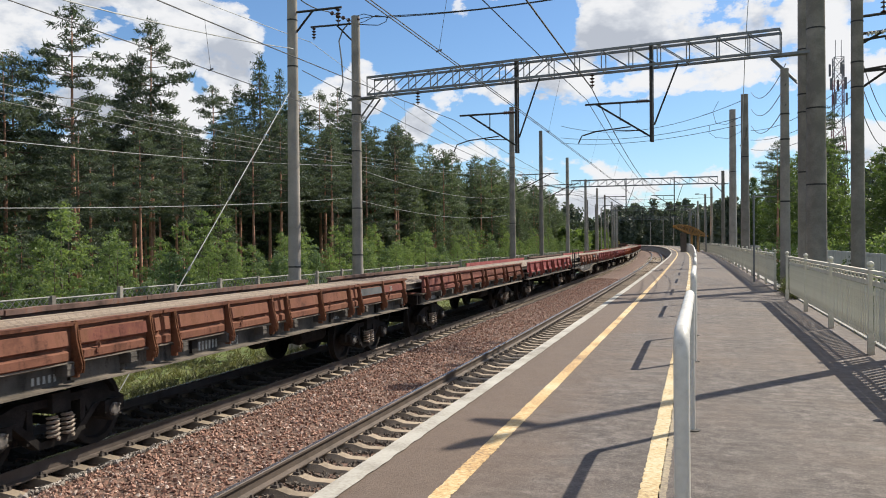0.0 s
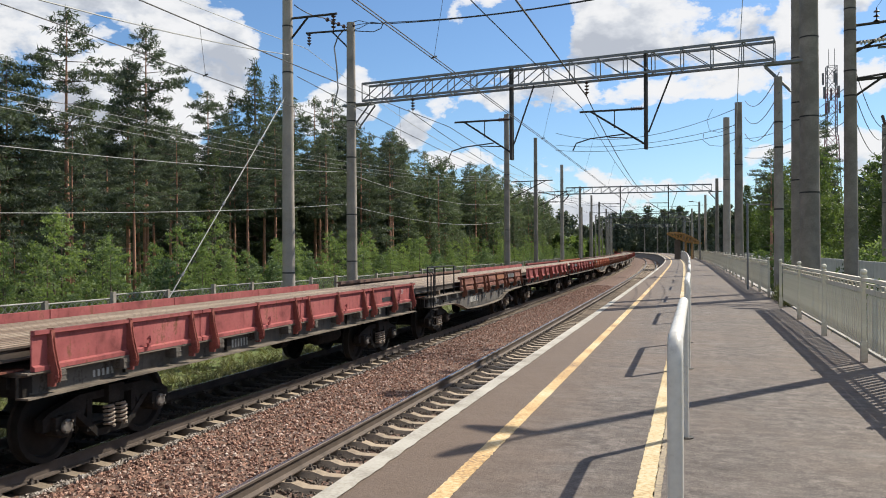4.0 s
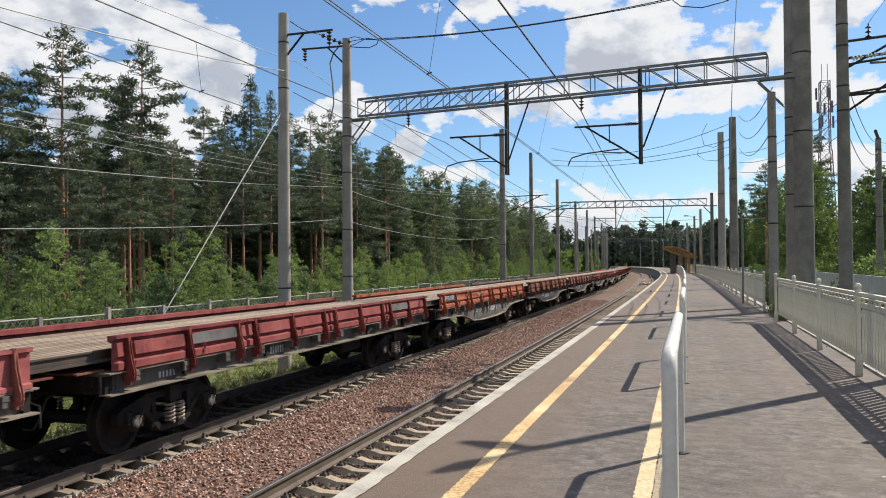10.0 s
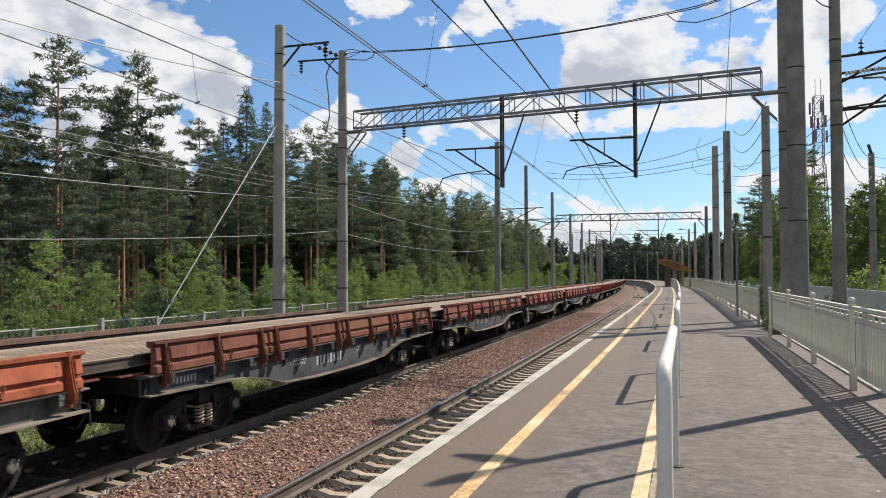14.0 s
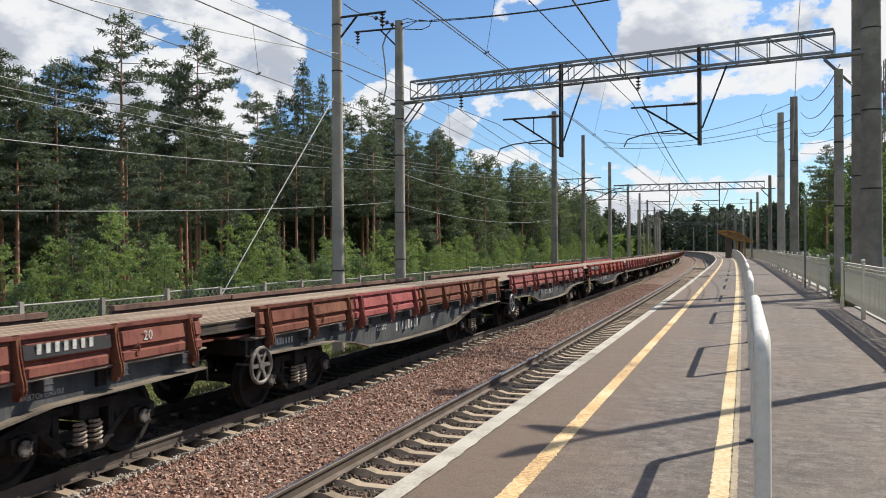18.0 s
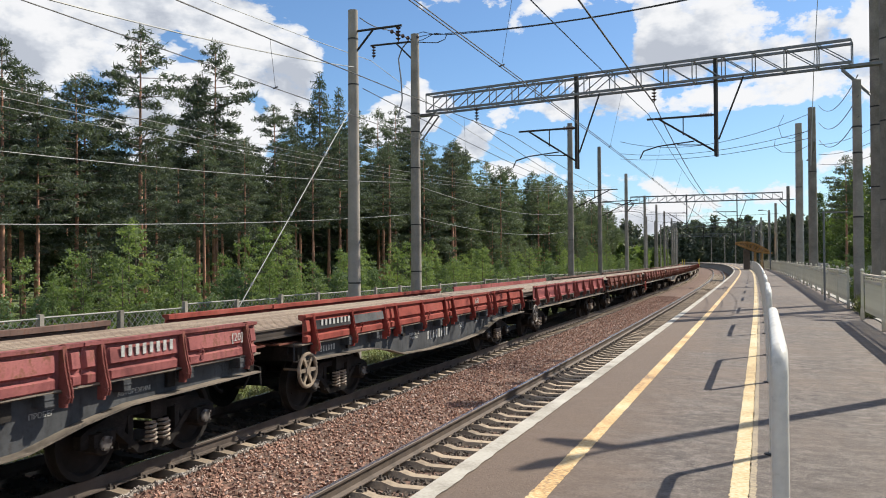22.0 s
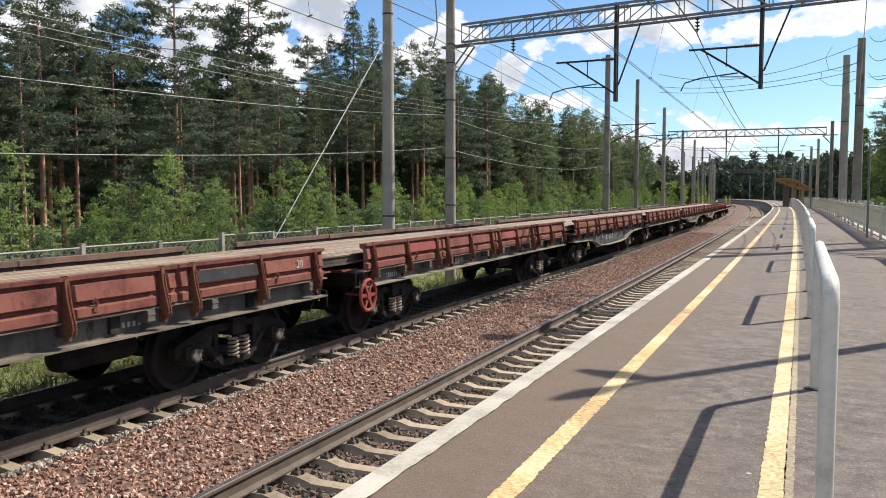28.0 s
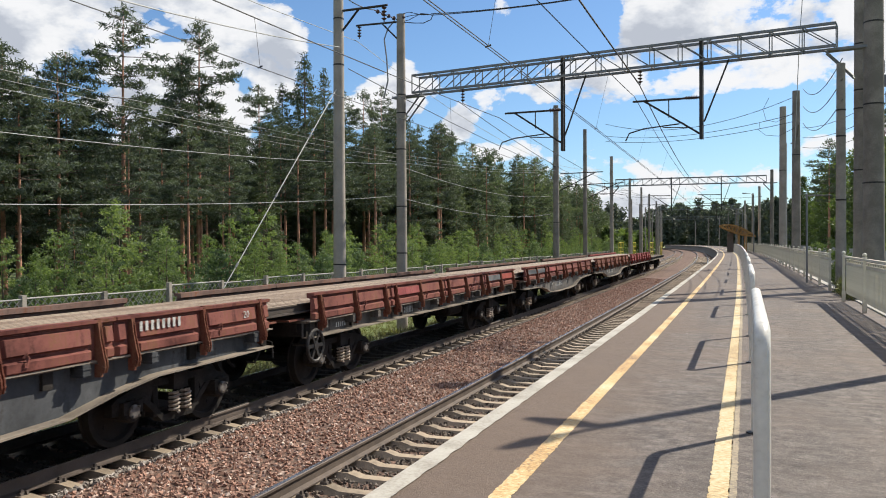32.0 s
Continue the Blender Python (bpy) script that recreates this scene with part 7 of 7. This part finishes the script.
panel = thing("chain_link_fence", "grey chain-link fence panel on concrete posts", "fence", group="chain-link panels")
bm = B()
box(bm, 0, 0, 0, 0.13, 0.13, 2.40, 0.92)
part("post", bm, POLE_CONCRETE, panel)
bm = B()
rod(bm, (0, 0.07, 2.32), (0, 2.43, 2.32), 0.020, n=6)
part("top_rail", bm, CONCRETE, panel)
o = part("netting", netting(), GALV, panel)
o.matrix_basis = pose(0, 0.07, 0.80)
tagged(o, kind="stuff")
panel.matrix_basis = place(4.0, -15.5, GROUND)
s = 6.5
while s < 110:
    copy_thing(panel, place(s, -15.5 + random.uniform(-0.03, 0.03), GROUND + random.uniform(-0.06, 0.06)))
    s += 2.5

# ---- loose ballast stones ----
def stones(name, d0, d1, s0, s1, count, size, zfun, label, mat, seed):
    rng = np.random.default_rng(seed)
    s = s0 + (s1 - s0) * rng.random(count) ** 1.5
    d = rng.uniform(d0, d1, count)
    h = np.interp(s, _S, _h)
    x = np.interp(s, _S, _x) + d * np.cos(h)
    y = np.interp(s, _S, _y) + d * np.sin(h)
    z = zfun(d) + rng.uniform(-0.012, 0.02, count)
    base = np.array(((1, 0, 0), (-1, 0, 0), (0, 1, 0), (0, -1, 0), (0, 0, 1), (0, 0, -1)), float)
    tri = np.array(((0, 2, 4), (2, 1, 4), (1, 3, 4), (3, 0, 4), (2, 0, 5), (1, 2, 5), (3, 1, 5), (0, 3, 5)))
    v = base[None] + rng.uniform(-0.35, 0.35, (count, 6, 3))
    v *= rng.uniform(0.55, 1.15, (count, 1, 3)) * size * rng.uniform(0.6, 1.3, (count, 1, 1))
    q = rng.normal(size=(count, 3, 3))
    u, _, w = np.linalg.svd(q)
    v = np.einsum("nij,njk->nik", v, u @ w)
    v += np.stack([x, y, z], 1)[:, None, :]
    f = (tri[None] + (np.arange(count) * 6)[:, None, None]).reshape(-1, 3)
    ob = new(name, from_arrays(name, v.reshape(-1, 3), f.tolist(), [mat]))
    return tagged(ob, label, "stones", kind="stuff")


def stone_material(name, stops):
    m = material(name, stops, scale=20, rough=0.92, bump=0.4, fine=80, coords="World")
    nt = m.node_tree
    b = nt.nodes["Principled BSDF"]
    g = nt.nodes.new("ShaderNodeNewGeometry")
    col = ramp(nt, g.outputs["Random Per Island"], stops)
    old = b.inputs["Base Color"].links[0].from_socket
    nt.links.new(mixc(nt, 0.35, col, old), b.inputs["Base Color"])
    return m


RED_STONE = stone_material("red_granite_ballast", ((0.08, (0.066, 0.042, 0.034)), (0.35, (0.240, 0.130, 0.094)), (0.74, (0.43, 0.255, 0.188)), (0.97, (0.62, 0.53, 0.46))))
GREY_STONE = stone_material("grey_ballast", ((0.1, (0.034, 0.027, 0.022)), (0.5, (0.105, 0.082, 0.066)), (0.95, (0.22, 0.185, 0.155))))
# near-black stones: the shade under the train is in their colour, besides oil
BLACK_STONE = stone_material("oily_shaded_ballast", ((0.1, (0.016, 0.014, 0.012)), (0.6, (0.046, 0.039, 0.034)), (0.95, (0.10, 0.085, 0.075))))


def bed_height(d):
    return np.interp(d, [p[0] for p in bed[1:-2]], [p[1] for p in bed[1:-2]])


stones("ballast_stones", -7.42, -4.95, 2.5, 62, 43000, 0.030, bed_height, "loose red granite ballast stones between the tracks", RED_STONE, 1)
stones("ballast_stones", -7.42, -4.95, -5, 2.5, 2500, 0.037, bed_height, "loose red granite ballast stones between the tracks", RED_STONE, 31)
stones("ballast_stones", -4.86, -3.9, 0.0, 34, 9000, 0.032, lambda d: bed_height(d) + 0.008, "grey dusty ballast stones between the sleepers", GREY_STONE, 2)
stones("ballast_stones", -9.39, -7.82, 2.5, 34, 6000, 0.035, lambda d: bed_height(d) + 0.03, "ballast stones under the train, blackened with oil and painted shade", BLACK_STONE, 3)


def grass(name, spots, seed, label):
    rng = np.random.default_rng(seed)
    n = len(spots)
    c = np.array(spots)
    ds = np.tile(np.array((0, 0, 2.2)), (n, 1))
    v, f = tufts(rng, c, ds, 9, 0.28, 0.03)
    ob = new(name, from_arrays(name, v, f.tolist(), [GRASS]))
    return tagged(ob, label, "grass", kind="stuff")


rnd = random.Random(3)
spots = []
for i in range(6500):
    s, d = 2 + 75 * rnd.random() ** 1.4, -rnd.uniform(10.9, 17.5)
    p = at(s, d, GROUND + 0.02 if d < -12 else GROUND + (d + 12.3) * 0.45)
    spots.append(tuple(p))
grass("trackside_grass", spots, 5, "tufts of grass between the track and the wood")
spots = []
for i in range(2500):
    s, d = 8 + 70 * rnd.random() ** 1.3, rnd.uniform(2.6, 7.2)
    spots.append(tuple(at(s, d, GROUND + 0.02)))
grass("verge_grass", spots, 6, "grass behind the platform fence")

spots = []
for i in range(700):
    s, d = 9 + 16 * rnd.random(), rnd.uniform(2.35, 2.85)
    spots.append(tuple(at(s, d, HP - 0.12 - (d - 2.35) * 0.3)))
for i in range(260):
    s, d = rnd.uniform(21.5, 25.4), rnd.uniform(2.25, 2.75)
    spots.append(tuple(at(s, d, HP + 0.02 + rnd.random() ** 2 * 0.35)))
grass("fence_foot_weeds", spots, 8, "green weeds growing along the foot of the fence")
DUSTY_STONE = stone_material("dusty_grey_ballast", ((0.1, (0.10, 0.085, 0.072)), (0.5, (0.25, 0.215, 0.185)), (0.95, (0.46, 0.42, 0.38))))
stones("ballast_stones", -7.58, -7.2, 2.5, 50, 6500, 0.034, lambda d: bed_height(d) + 0.03, "dusty grey stones round the sleeper ends", DUSTY_STONE, 9)
stones("ballast_stones", -3.9, -2.4, -6.0, 9, 3500, 0.035, lambda d: bed_height(d) + 0.008, "grey dusty ballast stones between the sleepers", GREY_STONE, 12)
spots = []
for i in range(900):
    s, d = rnd.uniform(-12, 12), rnd.uniform(2.6, 8.5)
    spots.append(tuple(at(s, d, GROUND + 0.02)))
grass("verge_grass", spots, 11, "grass behind the platform")
PALE_STONE = stone_material("pale_dusty_chips", ((0.1, (0.30, 0.28, 0.25)), (0.5, (0.44, 0.42, 0.39)), (0.95, (0.58, 0.56, 0.53))))
stones("pale_chips", -5.22, -4.98, 3.0, 45, 1500, 0.022, lambda d: bed_height(d) + 0.01, "pale crushed chips along the rail foot", PALE_STONE, 7)


# ---- what moves: the train runs towards the camera and past it ----
def travelled(t):
    return 6.991262 * t + 0.01110095 * t ** 2 - 0.0006333416 * t ** 3 + 0.00001284424 * t ** 4


def wagon_pose(centre):
    a, b = at(centre - 4.86, D_TRAIN), at(centre + 4.86, D_TRAIN)
    mid = (a + b) / 2
    return pose(mid.x, mid.y, 0.0, 0, 0, math.degrees(math.atan2(-(b - a).x, (b - a).y)))


def motions():
    ticks = [i * 0.5 for i in range(65)]
    fine = [i / 15 for i in range(481)]
    for i, w in enumerate(train):
        rows = [(t, wagon_pose(12.894 + PITCH * i - travelled(t))) for t in ticks]
        walk(w, rows)
        if i < len(loads):
            walk(loads[i], rows)
        for k, ws in enumerate(o for o in w.children if o.name.startswith("wheelset")):
            y = ws.matrix_basis.translation.y
            walk(ws, [(t, pose(0, y, 0.475, math.degrees(travelled(t) / 0.475 + k) % 360.0, 0, 0)) for t in fine])


motions()
